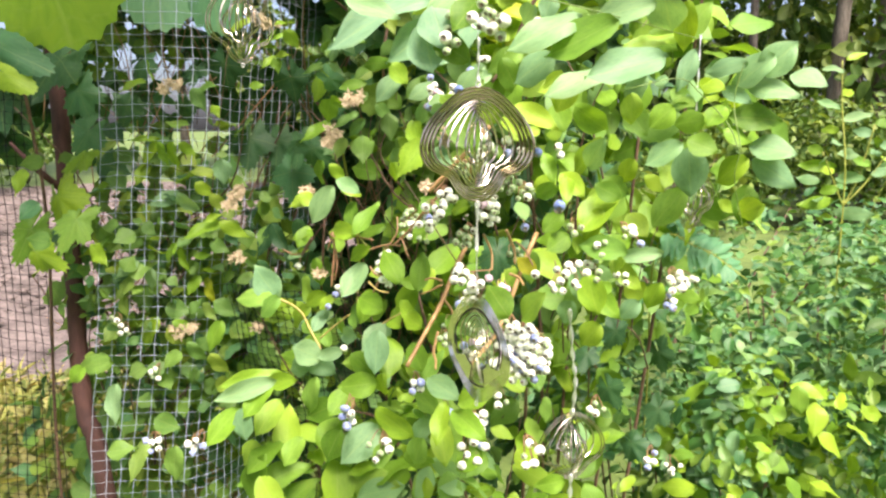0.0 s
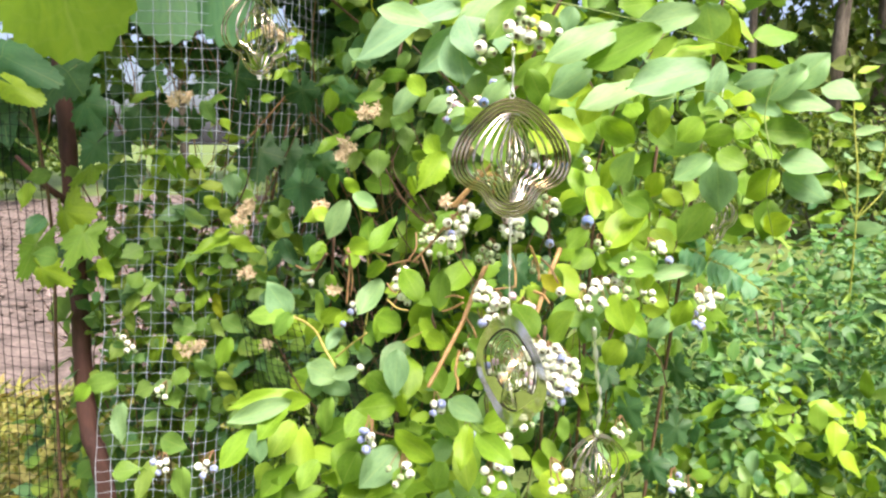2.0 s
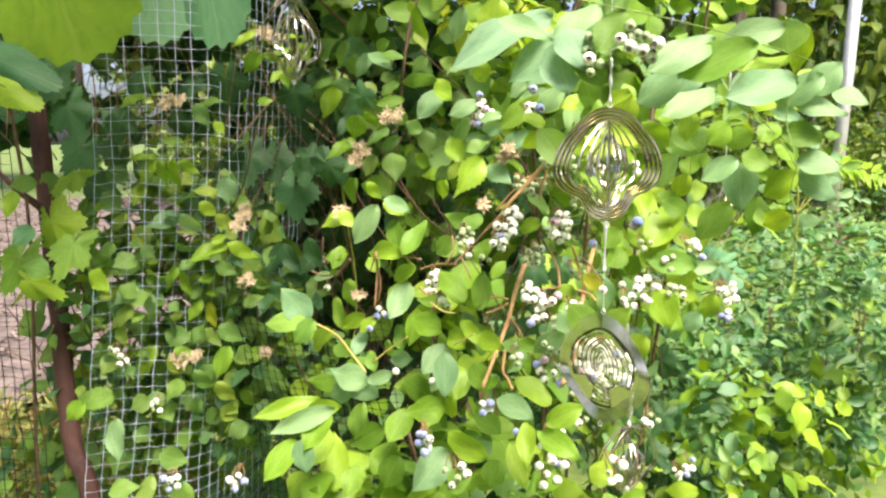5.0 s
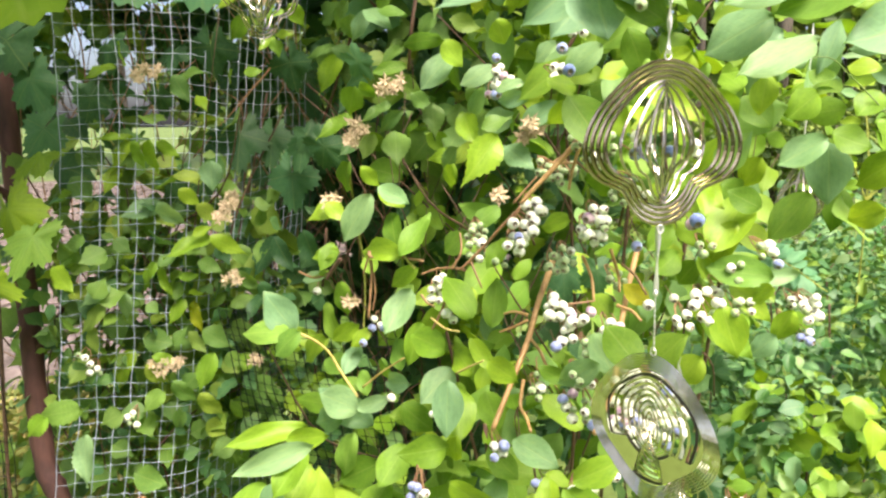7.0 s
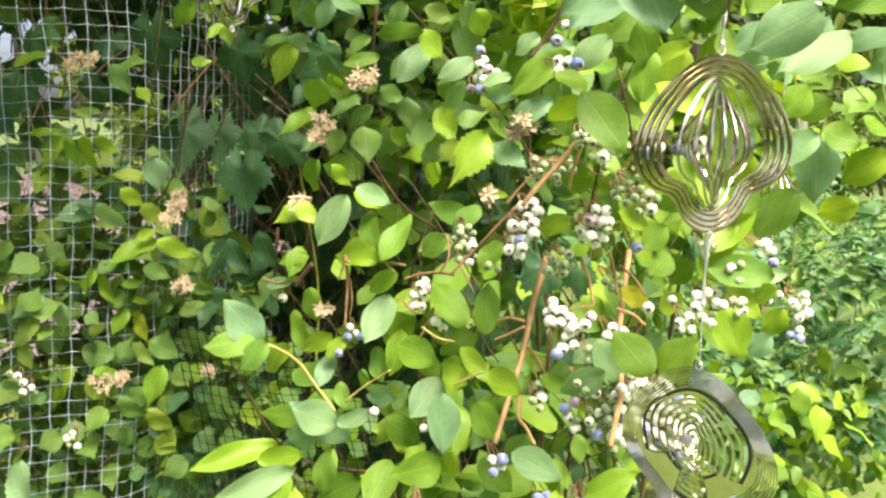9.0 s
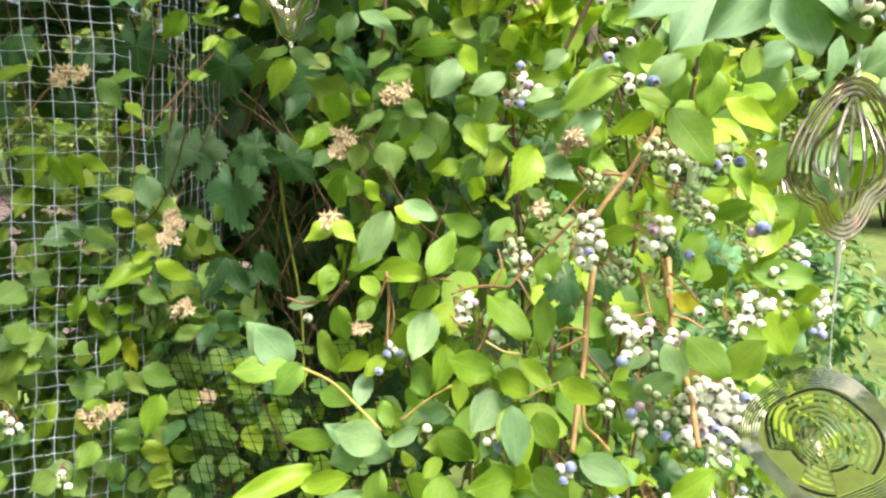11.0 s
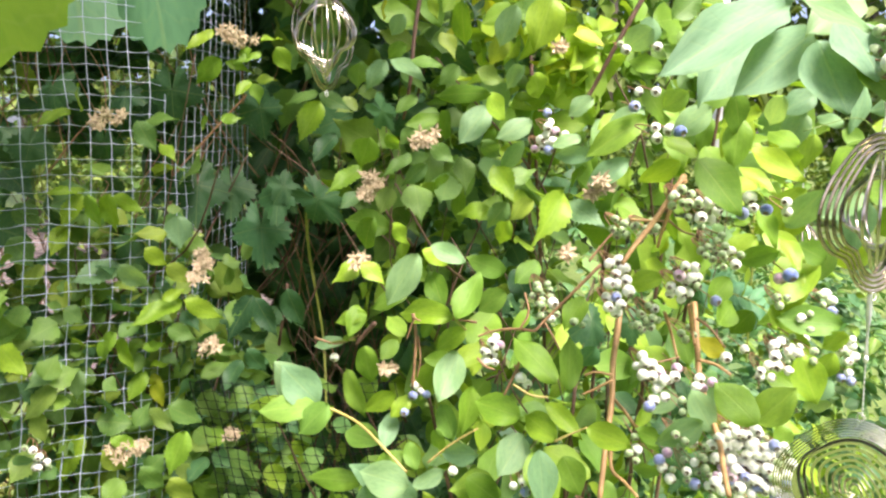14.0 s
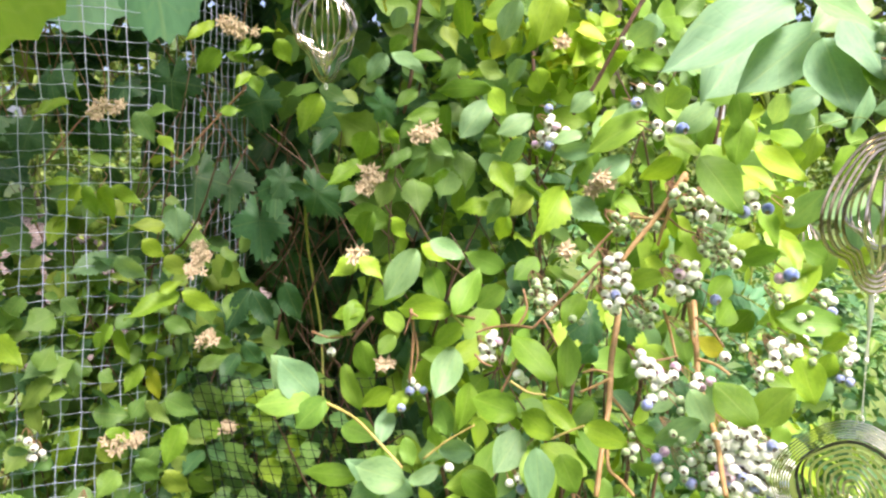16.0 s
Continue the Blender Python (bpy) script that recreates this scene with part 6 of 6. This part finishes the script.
# ---- weeds and fronds ----
weed = thing("tall_weed", (0.9, 1.62, 0.0), "tall leafy weed stem standing above the shrubs", "weed")
cane(weed, [(0.9, 1.62, 0), (0.9, 1.61, 0.8), (0.895, 1.6, 1.22), (0.89, 1.63, 1.4), (0.89, 1.645, 1.5)], 0.0022, GREENSTEM)
for k in range(14):
    a, z = k * 2.4, 1.5 - 0.026 * k
    s = 0.035 + 0.003 * k
    leaf(weed, 0.892, 1.635, z, 0.892 + math.cos(a) * s * 1.4, 1.635 + math.sin(a) * s, z + 0.02 - 0.002 * k, 0.02 + 0.001 * k, PALE if k % 3 else FRESH)
for k in range(3):
    sx = (0.95, 1.0, 0.84)[k]
    cane(weed, [(0.895, 1.6, 1.18), ((0.895 + sx) / 2, 1.6, 1.24), (sx, 1.6, 1.36 - 0.03 * k)], 0.002, GREENSTEM)
    for j in range(6):
        a, z = j * 2.4 + k, 1.36 - 0.03 * k - 0.022 * j
        leaf(weed, sx, 1.6, z, sx + math.cos(a) * 0.05, 1.6 + math.sin(a) * 0.03, z + 0.01, 0.024, PALE if j % 2 else MID)


def frond(name, root, points, pairs, leaflet, width, label, tint):
    ob = thing(name, root, label, "weed")
    line = smooth_path([root] + points, 10)
    v, f = tube(line, 0.0018, 6, 0.5)
    child("stalk", mesh_from("stalk", v, f, GREENSTEM), ob)
    n = len(line)
    for k in range(pairs):
        i = int(n * 0.5 + (n * 0.5 - 2) * k / pairs)
        d = (line[i + 1] - line[i]).normalized()
        s = d.cross(Vector((0, -0.6, 0.8))).normalized()
        g = leaflet * math.sin(math.pi * (0.16 + 0.8 * k / pairs)) ** 0.6
        for sign in (-1, 1):
            e = line[i] + (s * sign * 0.9 + d * 0.35) * g
            placed_leaf(ob, "oval", LEAFMAT[tint], tint, line[i], e, width, Vector((0, -0.6, 0.8)))


frond("mimosa_seedling", (0.33, 1.25, 0.0), [(0.34, 1.15, 0.8), (0.315, 1.05, 1.165), (0.36, 1.0, 1.185), (0.42, 0.97, 1.145)], 13, 0.05, 0.0145, "feathery blue-green mimosa frond over the shrubs", "frond")
frond("sumac_seedling", (1.5, 2.6, 0.0), [(1.45, 2.5, 0.8), (1.5, 2.4, 1.22), (1.6, 2.35, 1.25), (1.72, 2.3, 1.2)], 12, 0.1, 0.024, "green frond with paired leaflets beside the lawn", FRESH)

weeds_left = thing("ground_weeds", (-1.4, 2.7, 0.0), "low patch of yellowing weeds and grass beside the mulch", "weeds")
leaf_mass(weeds_left, "leaves", "ovate_mass", DRYWEED, [(-1.5, 2.7, 0.12, 0.8, 0.7, 0.2), (-0.9, 2.2, 0.2, 0.6, 0.4, 0.3), (-2.2, 3.1, 0.1, 0.7, 0.4, 0.16)], 2200, 0.055, 61, 0.1, ratio=0.5)
leaf_mass(weeds_left, "grass_blades", "oval_mass", DRYWEED, [(-1.5, 2.7, 0.16, 0.8, 0.7, 0.2), (-0.9, 2.2, 0.25, 0.6, 0.4, 0.3)], 1800, 0.13, 62, 0.1, ratio=0.07)
cane(weeds_left, [(-1.4, 2.7, 0), (-1.38, 2.68, 0.2), (-1.33, 2.66, 0.34)], 0.003, GREENSTEM)

# ---- stake ----
stake = thing("wooden_stake", (-0.5, 1.0, 0.0), "rough reddish-brown sapling stake holding the net", "stake")
v, f = tube(smooth_path([(-0.47, 1.02, -0.02), (-0.53, 1.05, 0.78), (-0.566, 1.075, 0.92), (-0.583, 1.11, 1.13), (-0.604, 1.15, 1.38), (-0.63, 1.18, 1.75)], 8), 0.0145, 12, 0.85, knots=0.07)
child("shaft", mesh_from("shaft", v, f, STAKE), stake)
for z, s in ((1.05, 1), (1.26, -1)):
    v, f = tube([Vector((-0.585, 1.1, z)), Vector((-0.585 + 0.03 * s, 1.09, z + 0.03)), Vector((-0.585 + 0.06 * s, 1.08, z + 0.07))], 0.006, 8, 0.4)
    child("stub", mesh_from("stub", v, f, STAKE), stake)


# ---- netting ----
def netting(name, label, plan, low, high, pitch, rise, thick, material, lean, sag, seed, heavy=1.45):
    """A hung net: upright and level strands knotted into a mesh that follows a line in the plan, leaning and sagging a little."""
    line = smooth_path([(x, y, 0) for x, y in plan], 30)
    dist = [0.0]
    for a, b in zip(line, line[1:]):
        dist.append(dist[-1] + (b - a).length)
    net = thing(name, (line[len(line) // 2].x, line[len(line) // 2].y, 0), label, "netting")
    cols, rows = int(dist[-1] / pitch), int((high - low) / rise)

    def place(i, j):
        s = i * pitch
        k = max(0, min(len(line) - 2, next((q for q, d in enumerate(dist) if d > s), len(line) - 1) - 1))
        w = (s - dist[k]) / max(dist[k + 1] - dist[k], 1e-6)
        p = line[k].lerp(line[k + 1], w)
        z = low + j * rise
        n1 = noise.noise(Vector((s * 3.1 + seed, z * 2.3, 0.3)))
        n2 = noise.noise(Vector((s * 17 + seed, z * 21, 5.1)))
        n3 = noise.noise(Vector((s * 4.3 + seed, z * 3.1, 9.7)))
        return Vector((p.x + lean[0] * (z - 1.3) + sag * n1 + 0.004 * n2, p.y + lean[1] * (z - 1.3) + sag * n3, z + sag * 0.8 * n1 + 0.005 * n2))

    grid = [[place(i, j) for j in range(rows + 1)] for i in range(cols + 1)]
    for i in range(cols + 1):
        v, f = tube(grid[i], thick * heavy, 5)
        child("strand", mesh_from("strand", v, f, material), net)
    for j in range(rows + 1):
        line_of, flare = [], []
        for i in range(cols):
            a, b = grid[i][j], grid[i + 1][j]
            for q, grow in ((0.0, 2.0), (0.16, 1.15), (0.5, 0.75), (0.84, 1.15)):
                line_of.append(a.lerp(b, q) - Vector((0, 0, 0.0012 * math.sin(math.pi * q))))
                flare.append(grow)
        v, f = tube(line_of, thick, 5, swell=flare)
        child("strand", mesh_from("strand", v, f, material), net)
    return net


netting("garden_netting", "pale grey plastic mesh netting hung round the bramble", [(-0.51, 1.055), (-0.46, 1.065), (-0.385, 1.08), (-0.335, 1.12), (-0.3, 1.2), (-0.25, 1.34)], 0.55, 1.78, 0.0212, 0.0176, 0.00028, NETLIGHT, (0.06, 0.08), 0.03, 2.0, 1.6)
netting("bird_netting", "black plastic bird netting draped over the foliage", [(-0.33, 1.04), (-0.27, 0.99), (-0.2, 0.96), (-0.11, 0.96)], 0.3, 1.13, 0.0135, 0.0118, 0.00034, NETDARK, (-0.06, 0.05), 0.035, 7.0)
netting("bird_netting", "black plastic bird netting stretched beside the stake", [(-1.1, 1.28), (-0.95, 1.22), (-0.8, 1.17), (-0.62, 1.12)], 0.45, 1.5, 0.018, 0.0155, 0.00042, NETDARK, (-0.06, 0.1), 0.03, 13.0)


# ---- wind spinners ----
def spinner_outline(a, waist):
    """The distance of the cut-out's rim from its middle at the angle a from straight up: round head, full cheeks, small round foot."""
    a = abs((a + math.pi) % (2 * math.pi) - math.pi)
    r = 0.96 + 0.03 * math.exp(-((a / 0.4) ** 2)) - 0.05 * math.exp(-((a - 0.8) / 0.4) ** 2) + 0.08 * math.exp(-((a - 1.72) / 0.4) ** 2)
    r -= waist * math.exp(-((a - 2.42) / 0.28) ** 2)
    r += 0.09 * math.exp(-((a - math.pi) / 0.36) ** 2)
    return r


def tree_outline(a):
    """A little round-headed tree, as the distance from its heart at the angle a from straight up."""
    a = abs((a + math.pi) % (2 * math.pi) - math.pi)
    head = 0.66 * (1 + 0.03 * math.cos(a * 5))
    foot = 0.71 if a > 2.78 else 0.38
    w = min(1, max(0, (a - 2.0) / 0.14))
    return head * (1 - w) + foot * w


def cut_plate(ob, name, inside, outside, half, thick, turn, material=None):
    """A flat plate between two outlines round the middle; the inner one may be nothing."""
    seg, v, f = 120, [], []
    c, s = math.cos(turn), math.sin(turn)
    for i in range(seg):
        a = 2 * math.pi * i / seg
        o, n = outside(a), inside(a)
        for r, y in ((o, -0.0002), ((o + n) / 2, -thick), (n, -0.0002), (n, 0.0002), ((o + n) / 2, thick), (o, 0.0002)):
            x = math.sin(a) * r * half
            v.append((x * c - y * s, x * s + y * c, math.cos(a) * r * half))
    for i in range(seg):
        a, b = i * 6, ((i + 1) % seg) * 6
        for q in range(6):
            f.append((a + q, a + (q + 1) % 6, b + (q + 1) % 6, b + q))
    new(name, mesh_from(name, v, f, material or OLIVE_REFLECT, smooth=False)).parent = ob


def wind_spinner(at, size, yaw, twist, rings, waist, label, flat=4, band=0.04, notch=None, emblem=False, pitch=0.062):
    """A hanging metal spinner: nested rings cut from one sheet, each swung a little further round the upright axis."""
    ob = thing("wind_spinner", at, label, "wind spinner", "hanging spinners")
    ob.matrix_world = pose(*at, 0, 0, yaw)
    bpy.context.view_layer.update()
    seg, half = 84, size / 2
    for k in range(flat if emblem else rings):
        rim = 1 - flat * pitch
        outer = 1 - k * pitch if k <= flat else rim * (1 - 0.06 * (k - flat))
        inner = outer - (band if k < flat else 0.043)
        pinch = waist if k < flat or notch is None else notch
        turn = radians(twist * max(0, k - flat + 1) + (0.5 if emblem else 3) * min(k, flat))
        c, s = math.cos(turn), math.sin(turn)
        v, f, mid = [], [], (outer + inner) / 2
        bulge = 0.0003 if emblem or k < flat else 0.0007
        section = ((outer, -0.0001), (mid, -0.0001 - bulge), (inner, -0.0001), (inner, 0.0003), (mid, 0.0003 + bulge * 0.6), (outer, 0.0003))
        for i in range(seg):
            a = 2 * math.pi * i / seg
            r = spinner_outline(a, pinch)
            for w, dy in section:
                x, z = math.sin(a) * r * w * half, math.cos(a) * r * w * half
                v.append((x * c - dy * s, x * s + dy * c, z))
        for i in range(seg):
            a, b = i * 6, ((i + 1) % seg) * 6
            for q in range(6):
                f.append((a + q, a + (q + 1) % 6, b + (q + 1) % 6, b + q))
        part = new("ring", mesh_from("ring", v, f, OLIVE_REFLECT if emblem else RIM_REFLECT if k < flat else STEEL, smooth=False))
        part.parent = ob
    if emblem:
        rim = 1 - flat * pitch
        cut_plate(ob, "centre_plate", lambda a: min(tree_outline(a) + 0.048, rim * spinner_outline(a, waist) - 0.01), lambda a: rim * spinner_outline(a, waist), half, 0.00025, radians(4))
        for j in range(8):
            cut_plate(ob, "tree_ring", lambda a: tree_outline(a) * (1 - 0.115 * j - 0.058), lambda a: tree_outline(a) * (1 - 0.115 * j), half, 0.0002, radians(-6 - 5 * j))
        # Dark strip added in the gap round the tree to keep it dark.
        cut_plate(ob, "outline_strip", lambda a: tree_outline(a) + 0.006, lambda a: tree_outline(a) + 0.044, half, 0.0002, radians(2), DARKLINE)
    top, foot = half * spinner_outline(0, waist), half * spinner_outline(math.pi, waist)
    for z, sgn in ((top, 1), (-foot, -1)):
        loop = [Vector((0.0016 * math.cos(t), 0, z + sgn * 0.0014 + 0.002 * math.sin(t))) for t in [2 * math.pi * i / 14 for i in range(15)]]
        v, f = tube(loop, 0.0004, 6)
        part = new("eyelet", mesh_from("eyelet", v, f, CHAIN))
        part.parent = ob
    return ob


def hanger(points, label, flat=0.35, radius=0.0022, turns=0.5):
    ob = thing("twisted_hanger", points[0], label, "hanger")
    v, f = tube(smooth_path(points, 14), radius, 6, 1.0, flat, turns)
    child("twisted_strip", mesh_from("twisted_strip", v, f, CHAIN), ob)
    for p in (points[0], points[-1]):
        ball = bmesh.new()
        bmesh.ops.create_uvsphere(ball, u_segments=10, v_segments=8, radius=radius * 0.95, matrix=Matrix.Translation(p) @ Matrix.Diagonal((1, 1, 1.4, 1)))
        me = bpy.data.meshes.new("swivel")
        ball.to_mesh(me)
        ball.free()
        me.materials.append(CHAIN)
        child("swivel", me, ob)
    return ob


wind_spinner((0.0235, 0.49, 1.3405), 0.0765, 4, 13, 12, 0.15, "polished steel wind spinner of nested spade-shaped rings", 4, 0.057)
wind_spinner((0.024, 0.493, 1.197), 0.078, -59, 6, 12, 0.03, "polished steel wind spinner hanging below its twin", 7, 0.021, 0.42, True, 0.036)
wind_spinner((0.136, 0.715, 1.020), 0.074, 12, 15, 11, 0.12, "small steel wind spinner hung low among the leaves", 2)
wind_spinner((-0.203, 0.748, 1.456), 0.078, 50, 15, 10, 0.15, "steel wind spinner hung beside the netting", 2)
wind_spinner((0.281, 0.81, 1.275), 0.072, 30, 15, 10, 0.15, "steel wind spinner half hidden behind blueberry leaves", 2)
hanger([(0.0235, 0.492, 1.302), (0.0235, 0.492, 1.29), (0.0235, 0.492, 1.28), (0.0235, 0.492, 1.267)], "bright twisted metal strip linking two spinners", 0.4, 0.0014, 0.08)
hanger([(0.0235, 0.492, 1.267), (0.0235, 0.492, 1.257), (0.0237, 0.492, 1.247), (0.0237, 0.492, 1.238)], "thin bright wire under the twisted strip", 0.5, 0.0005, 0.8)
hanger([(0.0235, 0.49, 1.408), (0.0235, 0.49, 1.4), (0.0235, 0.49, 1.392), (0.0235, 0.49, 1.382)], "bright twisted metal strip above the upper spinner", 0.3, 0.0013, 0.15)
wire = hanger([(0.023, 0.49, 1.66), (0.023, 0.49, 1.55), (0.023, 0.49, 1.47), (0.023, 0.49, 1.408)], "bright twisted wire with a ring, holding a spinner from a branch", 0.5, 0.00042, 0.9)
v, f = tube([Vector((0.023 + 0.0045 * math.cos(t), 0.49 - 0.003 * math.cos(t), 1.421 + 0.0058 * math.sin(t))) for t in [2 * math.pi * i / 20 for i in range(21)]], 0.0007, 6)
child("ring", mesh_from("ring", v, f, CHAIN), wire)
hanger([(0.13, 0.715, 1.165), (0.134, 0.715, 1.12), (0.138, 0.715, 1.09), (0.136, 0.715, 1.057)], "bright twisted wire among the berries", 0.35, 0.0028, 0.45)
hanger([(0.136, 0.715, 0.984), (0.136, 0.715, 0.95), (0.138, 0.715, 0.91)], "bright twisted wire below the small spinner", 0.35, 0.0028, 0.45)
hanger([(-0.203, 0.748, 1.75), (-0.203, 0.748, 1.6), (-0.203, 0.748, 1.496)], "thin wire holding a spinner from above", 0.5, 0.0012, 0.8)
hanger([(0.281, 0.81, 1.45), (0.281, 0.81, 1.38), (0.281, 0.81, 1.313)], "thin wire holding a spinner from a branch", 0.5, 0.0012, 0.8)

# ---- leaning pole ----
pole = thing("metal_pole", (4.34, 6.3, 0.0), "pale galvanised metal pole at the edge of the lawn", "pole")
v, f = tube([Vector((4.34, 6.3, -0.05)), Vector((4.39, 6.3, 1.6)), Vector((4.45, 6.3, 3.4))], 0.055, 14)
child("shaft", mesh_from("shaft", v, f, POLEM), pole)
v, f = tube([Vector((4.45, 6.3, 3.4)), Vector((4.451, 6.3, 3.43))], 0.06, 14, 0.7)
child("cap", mesh_from("cap", v, f, POLEM), pole)


# ---- woods ----
def tree(at, height, girth, seed, label):
    r = random.Random(seed)
    ob = thing("tree", at, label, "tree", "trees of the woods")
    x, y, _ = at
    bend = [Vector((x + r.uniform(-0.02, 0.02) * k * height * 0.2, y + r.uniform(-0.02, 0.02) * k * height * 0.2, -0.1 + height * 0.9 * k / 6)) for k in range(7)]
    v, f = tube(smooth_path(bend, 4), girth, 12, 0.35, knots=0.05)
    child("trunk", mesh_from("trunk", v, f, TRUNK), ob)
    blobs = []
    for k in range(9):
        z = height * (0.5 + 0.05 * k)
        a = k * 2.4 + r.uniform(-0.4, 0.4)
        reach = height * (0.3 - 0.02 * k) * r.uniform(0.7, 1.1)
        start = bend[min(6, int(z / (height * 0.9) * 6))]
        end = Vector((x + math.cos(a) * reach, y + math.sin(a) * reach, z + reach * 0.45))
        v, f = tube(smooth_path([start, (start + end) / 2 + Vector((0, 0, reach * 0.08)), end], 5), girth * 0.32, 7, 0.25, knots=0.08)
        child("limb", mesh_from("limb", v, f, TRUNK), ob)
        blobs.append((end.x, end.y, end.z, reach * 0.55, reach * 0.55, reach * 0.4))
    blobs.append((x, y, height * 0.95, height * 0.14, height * 0.14, height * 0.1))
    leaf_mass(ob, "crown", "ovate_low", WOOD_MASS, blobs, 2600, height * 0.028, seed, 0.25, (0, 0, 0.5), 0.7)
    return ob


def thicket(at, seed, label):
    r = random.Random(seed)
    ob = thing("woodland_shrub", at, label, "shrub", "shrubs under the trees")
    x, y, _ = at
    blobs = []
    for k in range(6):
        a = k * 1.1
        end = Vector((x + math.cos(a) * 0.6, y + math.sin(a) * 0.6, r.uniform(0.8, 1.7)))
        v, f = tube(smooth_path([Vector((x, y, 0)), Vector(((x + end.x) / 2, (y + end.y) / 2, end.z * 0.6)), end], 5), 0.014, 6, 0.4)
        child("stem", mesh_from("stem", v, f, TRUNK), ob)
        blobs.append((end.x, end.y, end.z * 0.8, 0.55, 0.55, 0.6))
    leaf_mass(ob, "foliage", "ovate_low", WOOD_MASS, blobs, 1500, 0.12, seed, 0.2, (0, -0.2, 0.5), 0.6)
    return ob


TREES = [tree((6.5, 12.0, 0), 16.0, 0.13, 71, "slim grey-barked tree at the lawn's edge"), tree((5.3, 12.8, 0), 15.0, 0.08, 72, "thin young tree with a high green crown"), tree((7.5, 12.6, 0), 16.0, 0.16, 73, "grey-barked leaning tree with a high green crown")]
spots = random.Random(8)
# Full ring of trees; those behind the camera are unseen, added for reflections.
for k in range(34):
    a = 2 * math.pi * k / 34 + spots.uniform(-0.08, 0.08)
    d = spots.uniform(19, 27)
    copy_thing(TREES[k % 3], Matrix.Translation((math.sin(a) * d, math.cos(a) * d + 2, 0)) @ Matrix.Rotation(spots.uniform(0, 6.28), 4, "Z"))
SHRUBS = [thicket((5.2, 10.0, 0), 81, "dark leafy shrub under the trees"), thicket((6.8, 10.6, 0), 82, "dark leafy shrub under the trees")]
for k in range(30):
    a = radians(-80 + 160 * k / 29) + spots.uniform(-0.03, 0.03)
    d = spots.uniform(9.5, 12.5)
    grow = spots.uniform(0.75, 1.05)
    if -0.62 < a < -0.2:
        continue
    copy_thing(SHRUBS[k % 2], Matrix.Translation((math.sin(a) * d, math.cos(a) * d, 0)) @ Matrix.Rotation(spots.uniform(0, 6.28), 4, "Z")).scale = (grow, grow, grow)
for k in range(26):
    a = radians(-85 + 170 * k / 25) + spots.uniform(-0.03, 0.03)
    d = spots.uniform(15, 21)
    if -0.62 < a < -0.26:
        continue
    copy_thing(SHRUBS[k % 2], Matrix.Translation((math.sin(a) * d, math.cos(a) * d, 0)) @ Matrix.Rotation(spots.uniform(0, 6.28), 4, "Z")).scale = (2.4, 2.4, spots.uniform(2.2, 3.2))
# Unseen shrubs added behind the camera to darken what the spinners mirror.
for k in range(16):
    a = radians(100 + 160 * k / 15)
    copy_thing(SHRUBS[k % 2], Matrix.Translation((math.sin(a) * 6.5, math.cos(a) * 6.5, 0)) @ Matrix.Rotation(k * 1.3, 4, "Z")).scale = (1.1, 1.1, 0.9)
for x, y, g in ((-3.6, 18.6, 1.2), (0.2, 5.2, 1.0), (-10.4, 18.0, 1.3), (1.8, 6.4, 0.9), (-7.4, 4.4, 1.2)):
    copy_thing(SHRUBS[k % 2], Matrix.Translation((x, y, 0)) @ Matrix.Rotation(x * 2, 4, "Z")).scale = (g, g, g * 0.8)
